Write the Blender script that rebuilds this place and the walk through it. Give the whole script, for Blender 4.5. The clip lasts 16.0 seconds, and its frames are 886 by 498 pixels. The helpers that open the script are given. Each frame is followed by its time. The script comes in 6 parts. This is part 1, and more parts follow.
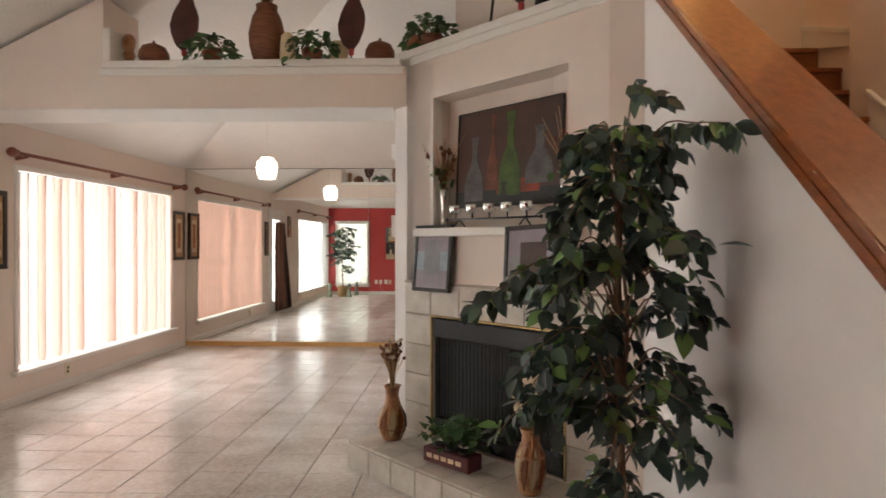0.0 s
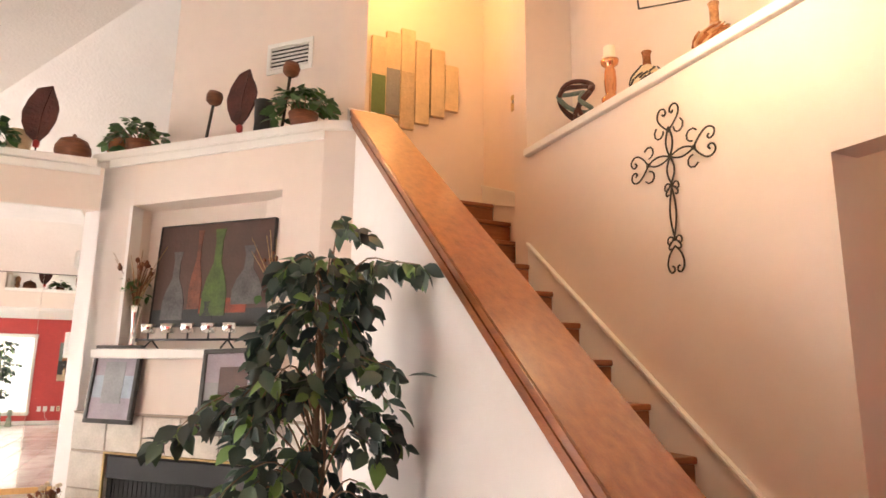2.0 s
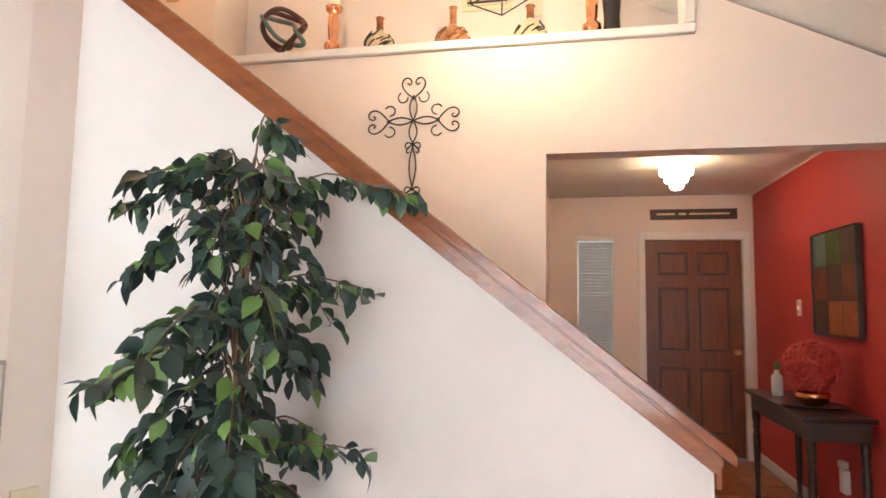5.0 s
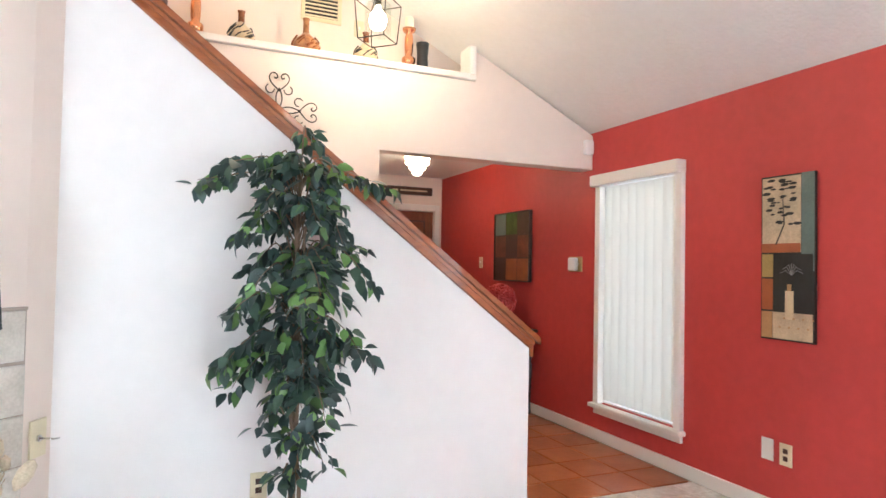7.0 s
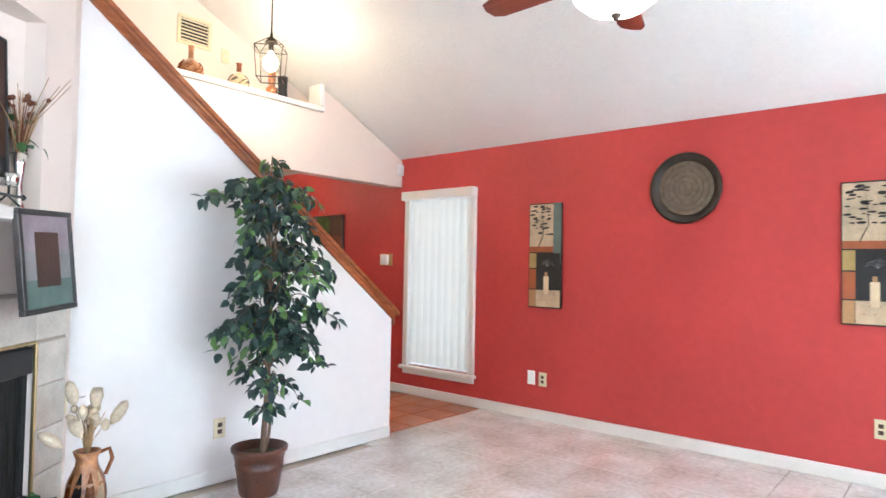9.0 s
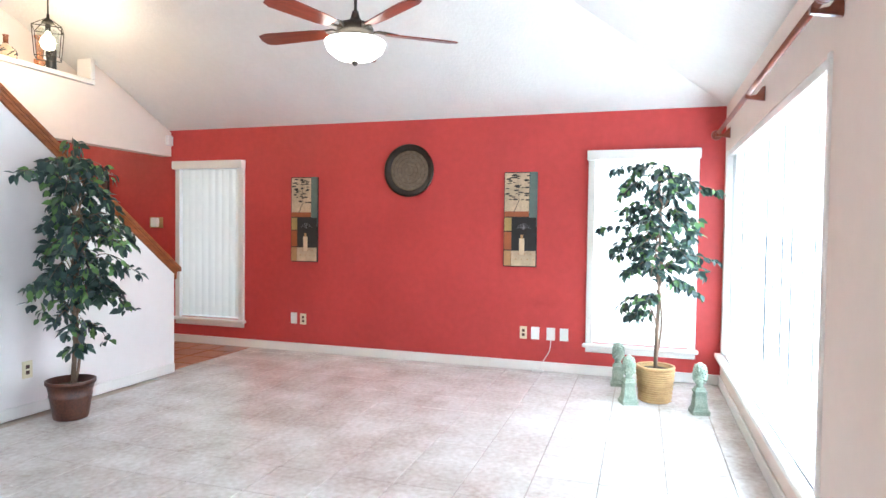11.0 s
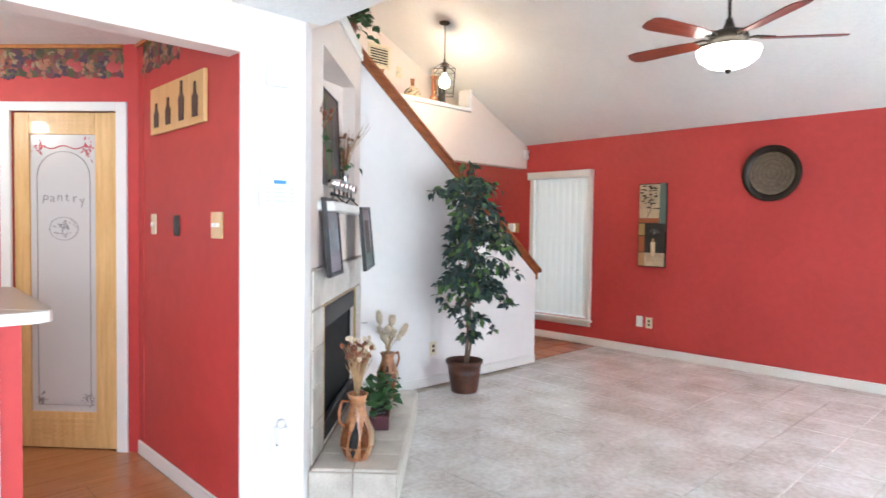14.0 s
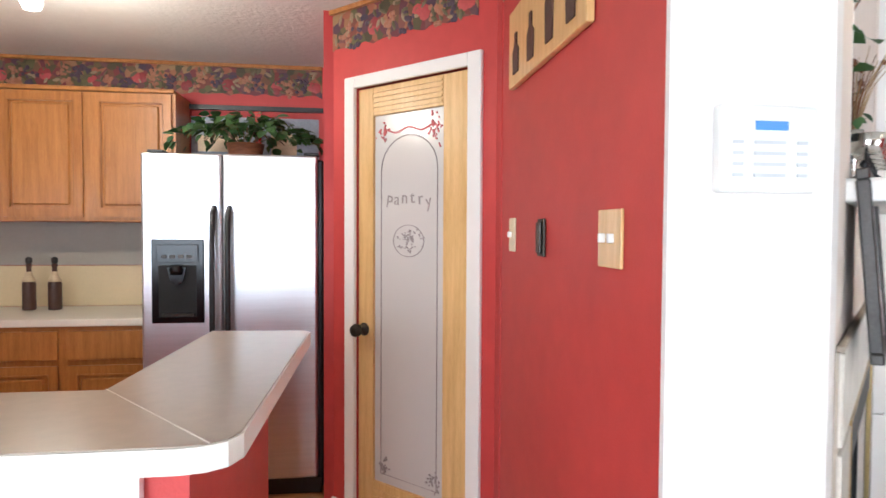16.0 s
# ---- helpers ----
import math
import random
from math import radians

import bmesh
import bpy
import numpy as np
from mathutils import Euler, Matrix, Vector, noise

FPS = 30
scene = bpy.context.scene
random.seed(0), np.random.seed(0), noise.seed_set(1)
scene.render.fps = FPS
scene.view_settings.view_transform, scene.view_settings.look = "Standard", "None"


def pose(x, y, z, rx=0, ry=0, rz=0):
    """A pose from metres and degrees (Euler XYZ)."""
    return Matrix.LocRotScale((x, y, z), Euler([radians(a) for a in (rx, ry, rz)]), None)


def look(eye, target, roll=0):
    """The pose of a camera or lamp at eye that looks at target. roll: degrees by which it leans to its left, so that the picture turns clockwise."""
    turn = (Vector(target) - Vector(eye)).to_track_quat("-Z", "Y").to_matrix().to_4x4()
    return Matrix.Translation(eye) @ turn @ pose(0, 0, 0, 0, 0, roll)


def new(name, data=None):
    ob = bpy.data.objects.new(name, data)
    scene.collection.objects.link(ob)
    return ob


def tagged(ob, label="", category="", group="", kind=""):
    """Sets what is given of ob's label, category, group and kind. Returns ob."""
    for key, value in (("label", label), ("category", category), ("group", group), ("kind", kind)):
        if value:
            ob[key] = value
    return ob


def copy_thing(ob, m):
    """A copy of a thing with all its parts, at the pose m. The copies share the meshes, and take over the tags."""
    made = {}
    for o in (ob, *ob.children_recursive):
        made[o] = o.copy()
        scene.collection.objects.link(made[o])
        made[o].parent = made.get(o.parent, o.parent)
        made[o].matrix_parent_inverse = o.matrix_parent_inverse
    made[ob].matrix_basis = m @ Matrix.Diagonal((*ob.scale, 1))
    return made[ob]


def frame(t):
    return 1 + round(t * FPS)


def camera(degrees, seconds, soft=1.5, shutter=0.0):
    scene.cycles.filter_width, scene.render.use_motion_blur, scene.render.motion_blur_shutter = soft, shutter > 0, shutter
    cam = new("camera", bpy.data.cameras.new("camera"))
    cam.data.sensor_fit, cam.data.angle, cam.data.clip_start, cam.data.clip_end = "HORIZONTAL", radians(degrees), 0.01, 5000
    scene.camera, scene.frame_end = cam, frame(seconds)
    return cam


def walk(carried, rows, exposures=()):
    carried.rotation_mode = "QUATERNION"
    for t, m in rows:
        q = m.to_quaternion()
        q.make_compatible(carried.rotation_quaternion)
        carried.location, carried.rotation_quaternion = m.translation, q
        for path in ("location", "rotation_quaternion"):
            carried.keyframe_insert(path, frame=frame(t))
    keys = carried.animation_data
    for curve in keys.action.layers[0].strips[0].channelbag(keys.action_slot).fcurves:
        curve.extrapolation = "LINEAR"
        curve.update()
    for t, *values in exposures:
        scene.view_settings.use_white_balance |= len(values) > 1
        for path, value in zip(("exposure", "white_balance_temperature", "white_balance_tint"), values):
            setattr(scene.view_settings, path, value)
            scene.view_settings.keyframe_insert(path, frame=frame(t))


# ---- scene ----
cam = camera(71.1, 16.0, soft=1.5, shutter=0.18)
PATH = [
    (0, (-0.542, 3.865, 1.407), (-2.54, 3.791, 1.395), 0.1),
    (0.5, (-0.482, 3.879, 1.433), (-2.464, 4.146, 1.456), 0.0),
    (1, (-0.477, 3.877, 1.454), (-2.398, 4.401, 1.643), 0.3),
    (1.5, (-0.474, 3.861, 1.46), (-2.317, 4.554, 1.81), 0.4),
    (2, (-0.526, 3.894, 1.435), (-2.323, 4.687, 1.81), 0.7),
    (2.5, (-0.707, 3.945, 1.439), (-2.439, 4.918, 1.68), 0.8),
    (3, (-0.851, 3.85, 1.403), (-2.448, 5.042, 1.571), 1.1),
    (3.2, (-0.906, 3.753, 1.395), (-2.428, 5.04, 1.562), 1.4),
    (5.3, (-1.89, 2.563, 1.379), (-2.087, 4.544, 1.566), 0.9),
    (5.5, (-2.028, 2.455, 1.371), (-2.098, 4.444, 1.564), 1.0),
    (6, (-2.302, 2.101, 1.362), (-2.087, 4.088, 1.436), 0.9),
    (6.5, (-2.65, 1.894, 1.359), (-2.131, 3.825, 1.407), 1.0),
    (7, (-3.103, 1.728, 1.356), (-2.312, 3.564, 1.41), 1.1),
    (7.5, (-3.539, 1.534, 1.347), (-2.585, 3.29, 1.409), 1.2),
    (8, (-3.983, 1.456, 1.329), (-2.858, 3.109, 1.396), 1.2),
    (8.5, (-4.373, 1.341, 1.286), (-3.07, 2.857, 1.358), 1.2),
    (9, (-4.731, 1.285, 1.306), (-3.205, 2.577, 1.369), 1.1),
    (9.5, (-5.062, 1.158, 1.309), (-3.354, 2.199, 1.294), 0.9),
    (10, (-5.362, 0.997, 1.319), (-3.547, 1.835, 1.278), 0.9),
    (10.2, (-5.485, 0.917, 1.316), (-3.633, 1.672, 1.272), 0.9),
    (12.3, (-6.48, 0.356, 1.389), (-4.562, 0.919, 1.324), 0.7),
    (12.5, (-6.518, 0.341, 1.382), (-4.622, 0.976, 1.319), 0.8),
    (13, (-6.554, 0.317, 1.414), (-4.773, 1.222, 1.34), 0.7),
    (13.5, (-6.528, 0.466, 1.372), (-4.903, 1.63, 1.305), 1.0),
    (14, (-6.402, 0.777, 1.387), (-5.017, 2.218, 1.316), 0.8),
    (14.5, (-6.2, 1.171, 1.392), (-5.102, 2.841, 1.318), 0.7),
    (15, (-6.016, 1.603, 1.383), (-5.191, 3.424, 1.312), 0.6),
    (15.5, (-5.861, 1.992, 1.397), (-5.287, 3.907, 1.32), 0.2),
    (16, (-5.693, 2.349, 1.399), (-5.41, 4.327, 1.334), 0.3),
]
EXPOSURES = [(0, -0.95, 6800, 12), (0.6, -0.22, 7000, 15), (1.5, 0.2, 7150, 18), (2.5, 0.3, 7000, 17), (3.2, 0.27, 6850, 15), (5.5, 0.25, 5900, 9), (7.0, 0.42, 5500, 7), (8.5, 0.53, 5250, 5), (10.2, 0.48, 5200, 5), (12.5, 0.05, 5300, 6), (14.5, 0.20, 5350, 6), (16, 0.08, 5650, 7)]
walk(cam, [(t, look(eye, target, roll)) for t, eye, target, roll in PATH], EXPOSURES)


# ---- world, sun, lamps ----
world = bpy.data.worlds.new("sky")
scene.world = world
world.use_nodes = True
wn = world.node_tree
sky = wn.nodes.new("ShaderNodeTexSky")
sky.sky_type, sky.sun_disc = 'NISHITA', False
sky.sun_elevation, sky.sun_rotation = radians(50), radians(150)
wn.links.new(sky.outputs[0], wn.nodes["Background"].inputs[0])
wn.nodes["Background"].inputs[1].default_value = 0.12


def lamp(name, kind, m, energy, colour=(1, 1, 1), size=(0.1, 0.1)):
    d = bpy.data.lights.new(name, kind)
    d.energy, d.color = energy, colour
    if kind == 'AREA':
        d.shape, d.size, d.size_y = 'RECTANGLE', size[0], size[1]
    elif kind == 'POINT':
        d.shadow_soft_size = size[0]
    elif kind == 'SUN':
        d.angle = size[0]
    ob = new(name, d)
    ob.matrix_world = m
    return ob


WARM, DAY = (1.0, 0.72, 0.42), (0.93, 0.97, 1.0)
lamp("sun", 'SUN', look((0, -10, 12), (0, 0, 0)), 2.0, (1, 0.95, 0.88), (radians(2),))
lamp("sky_light_living", 'AREA', look((-1.8, -0.19, 1.18), (-1.8, 2, 1.1)), 300, DAY, (2.6, 1.7))
lamp("sky_light_dining", 'AREA', look((-7.25, -0.19, 1.20), (-7.25, 2, 1.1)), 215, DAY, (2.86, 1.78))
lamp("sky_light_east", 'AREA', look((0.13, 5.33, 1.18), (-2, 5.33, 1.1)), 4, DAY, (0.8, 1.7))
lamp("sky_light_east_2", 'AREA', look((0.13, 0.63, 1.18), (-2, 0.63, 1.1)), 34, DAY, (0.8, 1.7))
lamp("sky_light_door", 'AREA', look((-4.73, -0.19, 1.1), (-4.73, 2, 1.0)), 25, DAY, (0.7, 1.8))
lamp("bulb_lantern", 'POINT', pose(-2.0, 5.37, 2.84), 20, WARM, (0.04,))
lamp("bulb_stair_hall", 'POINT', pose(-4.05, 5.25, 4.3), 15, (1, 0.55, 0.2), (0.08,))
lamp("bulb_kitchen", 'POINT', pose(-6.90, 4.99, 2.12), 28, (1, 0.85, 0.65), (0.05,))


# ---- materials ----
def mat(name, colour, rough=0.5, metal=0.0, spread=0.06, scale=4.0, bump=0.0, bump_scale=60.0, coat=0.0, per_object=0.0,
        stretch=(1, 1, 1), second=None, trans=0.0, spec=0.5, place=False):
    """A node material: base colour varied at two scales (and piece by piece), with fine relief."""
    m = bpy.data.materials.new(name)
    m.use_nodes = True
    t = m.node_tree
    n, l = t.nodes, t.links
    b = n["Principled BSDF"]
    b.inputs["Roughness"].default_value, b.inputs["Metallic"].default_value = rough, metal
    b.inputs["Coat Weight"].default_value = coat
    b.inputs["Specular IOR Level"].default_value = spec
    co = n.new("ShaderNodeTexCoord")
    mp = n.new("ShaderNodeMapping")
    mp.inputs["Scale"].default_value = stretch
    l.new(n.new("ShaderNodeNewGeometry").outputs["Position"] if place else co.outputs["Object"], mp.inputs["Vector"])
    big, small = n.new("ShaderNodeTexNoise"), n.new("ShaderNodeTexNoise")
    big.inputs["Scale"].default_value, small.inputs["Scale"].default_value = scale, scale * 11
    big.inputs["Detail"].default_value, small.inputs["Detail"].default_value = 4, 3
    l.new(mp.outputs[0], big.inputs["Vector"]), l.new(mp.outputs[0], small.inputs["Vector"])
    add = n.new("ShaderNodeMath")
    add.operation = 'ADD'
    l.new(big.outputs["Fac"], add.inputs[0])
    half = n.new("ShaderNodeMath")
    half.operation = 'MULTIPLY'
    half.inputs[1].default_value = 0.6
    l.new(small.outputs["Fac"], half.inputs[0]), l.new(half.outputs[0], add.inputs[1])
    last = add
    if per_object:
        info = n.new("ShaderNodeObjectInfo")
        k = n.new("ShaderNodeMath")
        k.operation = 'MULTIPLY_ADD'
        k.inputs[1].default_value = per_object
        l.new(info.outputs["Random"], k.inputs[0]), l.new(add.outputs[0], k.inputs[2])
        last = k
    ramp = n.new("ShaderNodeMapRange")
    ramp.inputs["From Min"].default_value = 0.55
    ramp.inputs["From Max"].default_value = 1.05 + per_object
    l.new(last.outputs[0], ramp.inputs["Value"])
    mix = n.new("ShaderNodeMix")
    mix.data_type = 'RGBA'
    lo = [max(0, c * (1 - spread)) for c in colour]
    hi = [min(1, c * (1 + spread)) for c in colour] if second is None else second
    mix.inputs["A"].default_value, mix.inputs["B"].default_value = (*lo, 1), (*hi, 1)
    l.new(ramp.outputs[0], mix.inputs["Factor"])
    l.new(mix.outputs["Result"], b.inputs["Base Color"])
    if bump:
        bt, bn = n.new("ShaderNodeBump"), n.new("ShaderNodeTexNoise")
        bn.inputs["Scale"].default_value, bn.inputs["Detail"].default_value = bump_scale, 3
        l.new(mp.outputs[0], bn.inputs["Vector"])
        bt.inputs["Strength"].default_value, bt.inputs["Distance"].default_value = bump, 0.01
        l.new(bn.outputs["Fac"], bt.inputs["Height"]), l.new(bt.outputs[0], b.inputs["Normal"])
    if trans:
        tr, ms = n.new("ShaderNodeBsdfTranslucent"), n.new("ShaderNodeMixShader")
        tr.inputs[0].default_value = (*hi, 1)
        ms.inputs[0].default_value = trans
        l.new(b.outputs[0], ms.inputs[1]), l.new(tr.outputs[0], ms.inputs[2])
        l.new(ms.outputs[0], n["Material Output"].inputs[0])
    return m


def glow(name, colour, strength):
    m = mat(name, colour, 0.3)
    b = m.node_tree.nodes["Principled BSDF"]
    b.inputs["Emission Color"].default_value = (*colour, 1)
    b.inputs["Emission Strength"].default_value = strength
    return m


def glass(name, colour=(1, 1, 1), rough=0.0):
    m = bpy.data.materials.new(name)
    m.use_nodes = True
    b = m.node_tree.nodes["Principled BSDF"]
    b.inputs["Base Color"].default_value = (*colour, 1)
    b.inputs["Roughness"].default_value, b.inputs["Transmission Weight"].default_value = rough, 1.0
    b.inputs["IOR"].default_value = 1.45
    return m


def wood(name, dark, light, rough=0.35, scale=3.0, axis=0, coat=0.2, place=False):
    s = [14, 14, 14]
    s[axis] = 1.0
    return mat(name, dark, rough, scale=scale, second=light, stretch=s, bump=0.08, bump_scale=8, coat=coat, per_object=0.12, place=place)


M_PEACH = mat("cream_pink_paint", (0.79, 0.675, 0.59), 0.6, spread=0.025, scale=1.2, bump=0.10, bump_scale=170)
M_WHITEWALL = mat("warm_white_paint", (0.83, 0.785, 0.755), 0.6, spread=0.025, scale=1.2, bump=0.10, bump_scale=170)
M_RED = mat("red_paint", (0.50, 0.055, 0.05), 0.5, spread=0.10, scale=1.3, bump=0.10, bump_scale=170, spec=0.35)
M_CEIL = mat("textured_ceiling_paint", (0.82, 0.80, 0.76), 0.8, spread=0.03, scale=2.0, bump=0.5, bump_scale=42)
M_TRIM = mat("white_trim_paint", (0.82, 0.79, 0.74), 0.4, spread=0.02, scale=3)
M_TILE = mat("cream_floor_tile", (0.54, 0.475, 0.42), 0.22, scale=2.6, second=(0.86, 0.845, 0.82), bump=0.07, bump_scale=18, per_object=0.07, place=True)
M_GROUT = mat("tile_grout", (0.42, 0.35, 0.28), 0.85, spread=0.12, scale=5, bump=0.3, bump_scale=120)
M_TERRA = mat("terracotta_tile", (0.30, 0.075, 0.03), 0.28, scale=6, second=(0.52, 0.20, 0.08), bump=0.15, bump_scale=25, per_object=0.5, place=True)
M_OAKCAP = wood("honey_oak", (0.22, 0.058, 0.014), (0.40, 0.125, 0.034), 0.28, 2.5, 0, 0.5)
M_STEP = wood("stained_step_wood", (0.20, 0.06, 0.02), (0.36, 0.13, 0.05), 0.35, 3, 1)
M_LAMINATE = wood("laminate_floor", (0.34, 0.13, 0.04), (0.52, 0.24, 0.09), 0.3, 3, 0, place=True)
M_BLIND = mat("white_vinyl_blind", (0.86, 0.86, 0.83), 0.55, spread=0.02, scale=6, trans=0.64)
# Dimmer copy of the white blind, tinted cream to offset blue sky light.
M_BLINDDIM = mat("dimmed_cream_blind", (0.80, 0.76, 0.66), 0.55, spread=0.03, scale=6, trans=0.4)
M_BLINDPINK = mat("salmon_vinyl_blind", (0.74, 0.54, 0.45), 0.55, spread=0.05, scale=6, trans=0.14)
M_MIRROR = bpy.data.materials.new("mirror_silver")
M_MIRROR.use_nodes = True
_b = M_MIRROR.node_tree.nodes["Principled BSDF"]
_b.inputs["Base Color"].default_value, _b.inputs["Metallic"].default_value, _b.inputs["Roughness"].default_value = (0.86, 0.88, 0.86, 1), 1, 0.01
M_GLASS = bpy.data.materials.new("clear_thin_glass")
M_GLASS.use_nodes = True
_t = M_GLASS.node_tree
_tr, _gl, _mx = _t.nodes.new("ShaderNodeBsdfTransparent"), _t.nodes.new("ShaderNodeBsdfGlossy"), _t.nodes.new("ShaderNodeMixShader")
_tr.inputs[0].default_value, _gl.inputs["Roughness"].default_value, _mx.inputs[0].default_value = (0.96, 0.98, 0.97, 1), 0.02, 0.07
_t.links.new(_tr.outputs[0], _mx.inputs[1]), _t.links.new(_gl.outputs[0], _mx.inputs[2]), _t.links.new(_mx.outputs[0], _t.nodes["Material Output"].inputs[0])
M_BLACK = mat("black_metal", (0.012, 0.012, 0.013), 0.4, spread=0.3, scale=8)
M_GLOSSBLACK = mat("gloss_black_plastic", (0.005, 0.005, 0.006), 0.16, spread=0.2, scale=8, spec=0.3)
# Mottled near-black for the firebox, mesh screens and dispenser sheet.
M_FIREBLACK = mat("matte_near_black", (0.006, 0.006, 0.006), 0.7, spread=0.5, scale=9)
M_IRON = mat("bronze_iron", (0.05, 0.04, 0.03), 0.45, 0.6, spread=0.3, scale=20)
def leaf_mat(name, joined):
    """Leaf green that changes from leaf to leaf: mostly dark blue green, a few lime."""
    m = mat(name, (0.03, 0.06, 0.05), 0.36, trans=0.10)
    n, l = m.node_tree.nodes, m.node_tree.links
    source = n.new("ShaderNodeNewGeometry").outputs["Random Per Island"] if joined else n.new("ShaderNodeObjectInfo").outputs["Random"]
    ramp = n.new("ShaderNodeValToRGB")
    e = ramp.color_ramp.elements
    e[0].color, e[1].color = (0.030, 0.054, 0.050, 1), (0.20, 0.35, 0.10, 1)
    for p, c in ((0.35, (0.046, 0.080, 0.070, 1)), (0.62, (0.064, 0.112, 0.088, 1)), (0.80, (0.080, 0.140, 0.085, 1)), (0.88, (0.15, 0.27, 0.075, 1))):
        e.new(p).color = c
    old = n["Principled BSDF"].inputs["Base Color"].links[0].from_socket
    mix = n.new("ShaderNodeMix")
    mix.data_type, mix.blend_type = 'RGBA', 'SOFT_LIGHT'
    mix.inputs["Factor"].default_value = 0.25
    l.new(source, ramp.inputs[0]), l.new(ramp.outputs[0], mix.inputs["A"]), l.new(old, mix.inputs["B"])
    l.new(mix.outputs["Result"], n["Principled BSDF"].inputs["Base Color"])
    for k in n:
        if k.type == 'BSDF_TRANSLUCENT':
            l.new(ramp.outputs[0], k.inputs[0])
    return m


M_LEAF, M_LEAFREST = leaf_mat("ficus_leaf", False), leaf_mat("ficus_leaf_joined", True)
M_BARK = mat("ficus_bark", (0.20, 0.13, 0.085), 0.8, spread=0.35, scale=14, stretch=(1, 1, 0.3), bump=0.4, bump_scale=40)

M_TWHITE = mat("white_plastic", (0.80, 0.79, 0.75), 0.35, spread=0.02)
M_BRASS = mat("aged_brass", (0.55, 0.40, 0.18), 0.3, 1.0, spread=0.15, scale=12)
M_COPPER = mat("polished_copper", (0.80, 0.38, 0.20), 0.18, 1.0, spread=0.12, scale=10)
M_STEEL = mat("brushed_steel", (0.62, 0.63, 0.65), 0.30, 0.9, spread=0.06, scale=2, stretch=(1, 1, 30))
M_CHROME = mat("silver_mercury_glass", (0.75, 0.74, 0.72), 0.12, 1.0, spread=0.15, scale=20)
M_FANWOOD = wood("cherry_fan_blade", (0.16, 0.03, 0.015), (0.30, 0.07, 0.035), 0.3, 3, 0)
M_ROD = wood("red_brown_rod", (0.17, 0.04, 0.02), (0.30, 0.09, 0.045), 0.3, 3, 0)
M_DOOR = wood("dark_red_oak_door", (0.13, 0.035, 0.015), (0.24, 0.075, 0.035), 0.35, 3, 2)
M_PINE = wood("golden_pine", (0.62, 0.36, 0.12), (0.80, 0.53, 0.23), 0.35, 3, 2)
M_OAK = wood("honey_oak_cabinet", (0.34, 0.125, 0.026), (0.53, 0.23, 0.058), 0.35, 3, 2)
M_DARKTABLE = mat("black_stained_wood", (0.025, 0.018, 0.016), 0.3, spread=0.3, scale=8, coat=0.3)
M_SHADE = glow("lit_frosted_glass", (1.0, 0.86, 0.66), 9.0)
M_SHADEFOYER = glow("lit_foyer_glass", (1.0, 0.74, 0.46), 26.0)
M_BULB = glow("lit_bulb", (1.0, 0.80, 0.50), 14.0)
M_SPOT = glow("lit_spot_bulb", (1.0, 0.93, 0.82), 9.0)
M_CANDLE = mat("cream_wax", (0.85, 0.78, 0.62), 0.5, spread=0.04)
M_WICKER = mat("honey_wicker", (0.42, 0.24, 0.09), 0.6, scale=8, second=(0.66, 0.44, 0.20), per_object=0.2, bump=0.3, bump_scale=80)
M_POT = mat("rusty_brown_pot", (0.05, 0.02, 0.014), 0.38, scale=6, second=(0.15, 0.055, 0.03), bump=0.2, bump_scale=30)
M_SOIL = mat("moss_and_soil", (0.06, 0.05, 0.025), 0.95, spread=0.5, scale=20, bump=0.8, bump_scale=60)
M_VASEBROWN = mat("brown_glazed_clay", (0.16, 0.05, 0.02), 0.25, scale=9, second=(0.38, 0.15, 0.06), bump=0.15, bump_scale=30)
M_VASEORANGE = mat("orange_painted_clay", (0.13, 0.032, 0.012), 0.3, scale=16, second=(0.55, 0.27, 0.11), bump=0.1)
M_DRIED = mat("dried_stems", (0.42, 0.27, 0.13), 0.85, spread=0.35, scale=9)
M_DRIEDRED = mat("dried_red_brown_grass", (0.20, 0.075, 0.035), 0.85, spread=0.4, scale=9)
M_POD = mat("bleached_seed_pod", (0.62, 0.51, 0.36), 0.8, spread=0.25, scale=12, bump=0.4, bump_scale=60)
M_IVY = mat("ivy_leaf", (0.022, 0.065, 0.022), 0.4, scale=4, second=(0.085, 0.18, 0.05), per_object=1.2, trans=0.1)
M_LEAFART = mat("dark_red_metal_leaf", (0.07, 0.018, 0.014), 0.4, spread=0.6, scale=9, bump=0.5, bump_scale=40)
M_BASKET = mat("brown_woven_gourd", (0.20, 0.07, 0.03), 0.6, spread=0.4, scale=12, stretch=(1, 1, 6), bump=0.4, bump_scale=30)
M_STONEGREEN = mat("mossy_green_stone", (0.22, 0.29, 0.22), 0.85, scale=9, second=(0.46, 0.50, 0.40), bump=0.6, bump_scale=35)
M_TIN = mat("dark_bronze_tray", (0.05, 0.042, 0.035), 0.35, 0.7, spread=0.25, scale=14)
M_TIN2 = mat("woven_bronze_field", (0.17, 0.13, 0.09), 0.5, 0.5, spread=0.3, scale=26, bump=0.6, bump_scale=120)
M_CURTAIN = mat("brown_satin_curtain", (0.18, 0.085, 0.055), 0.38, spread=0.10, scale=5, stretch=(1, 1, 0.3))
M_CURTAINBLACK = mat("black_satin_curtain", (0.012, 0.014, 0.02), 0.35, spread=0.3, scale=5)
M_FTILE = mat("grey_cream_fireplace_tile", (0.52, 0.47, 0.40), 0.3, scale=9, second=(0.72, 0.66, 0.58), bump=0.12, bump_scale=30, per_object=0.12, place=True)
M_FRAME = mat("pewter_black_frame", (0.05, 0.045, 0.04), 0.35, 0.3, spread=0.3, scale=14)
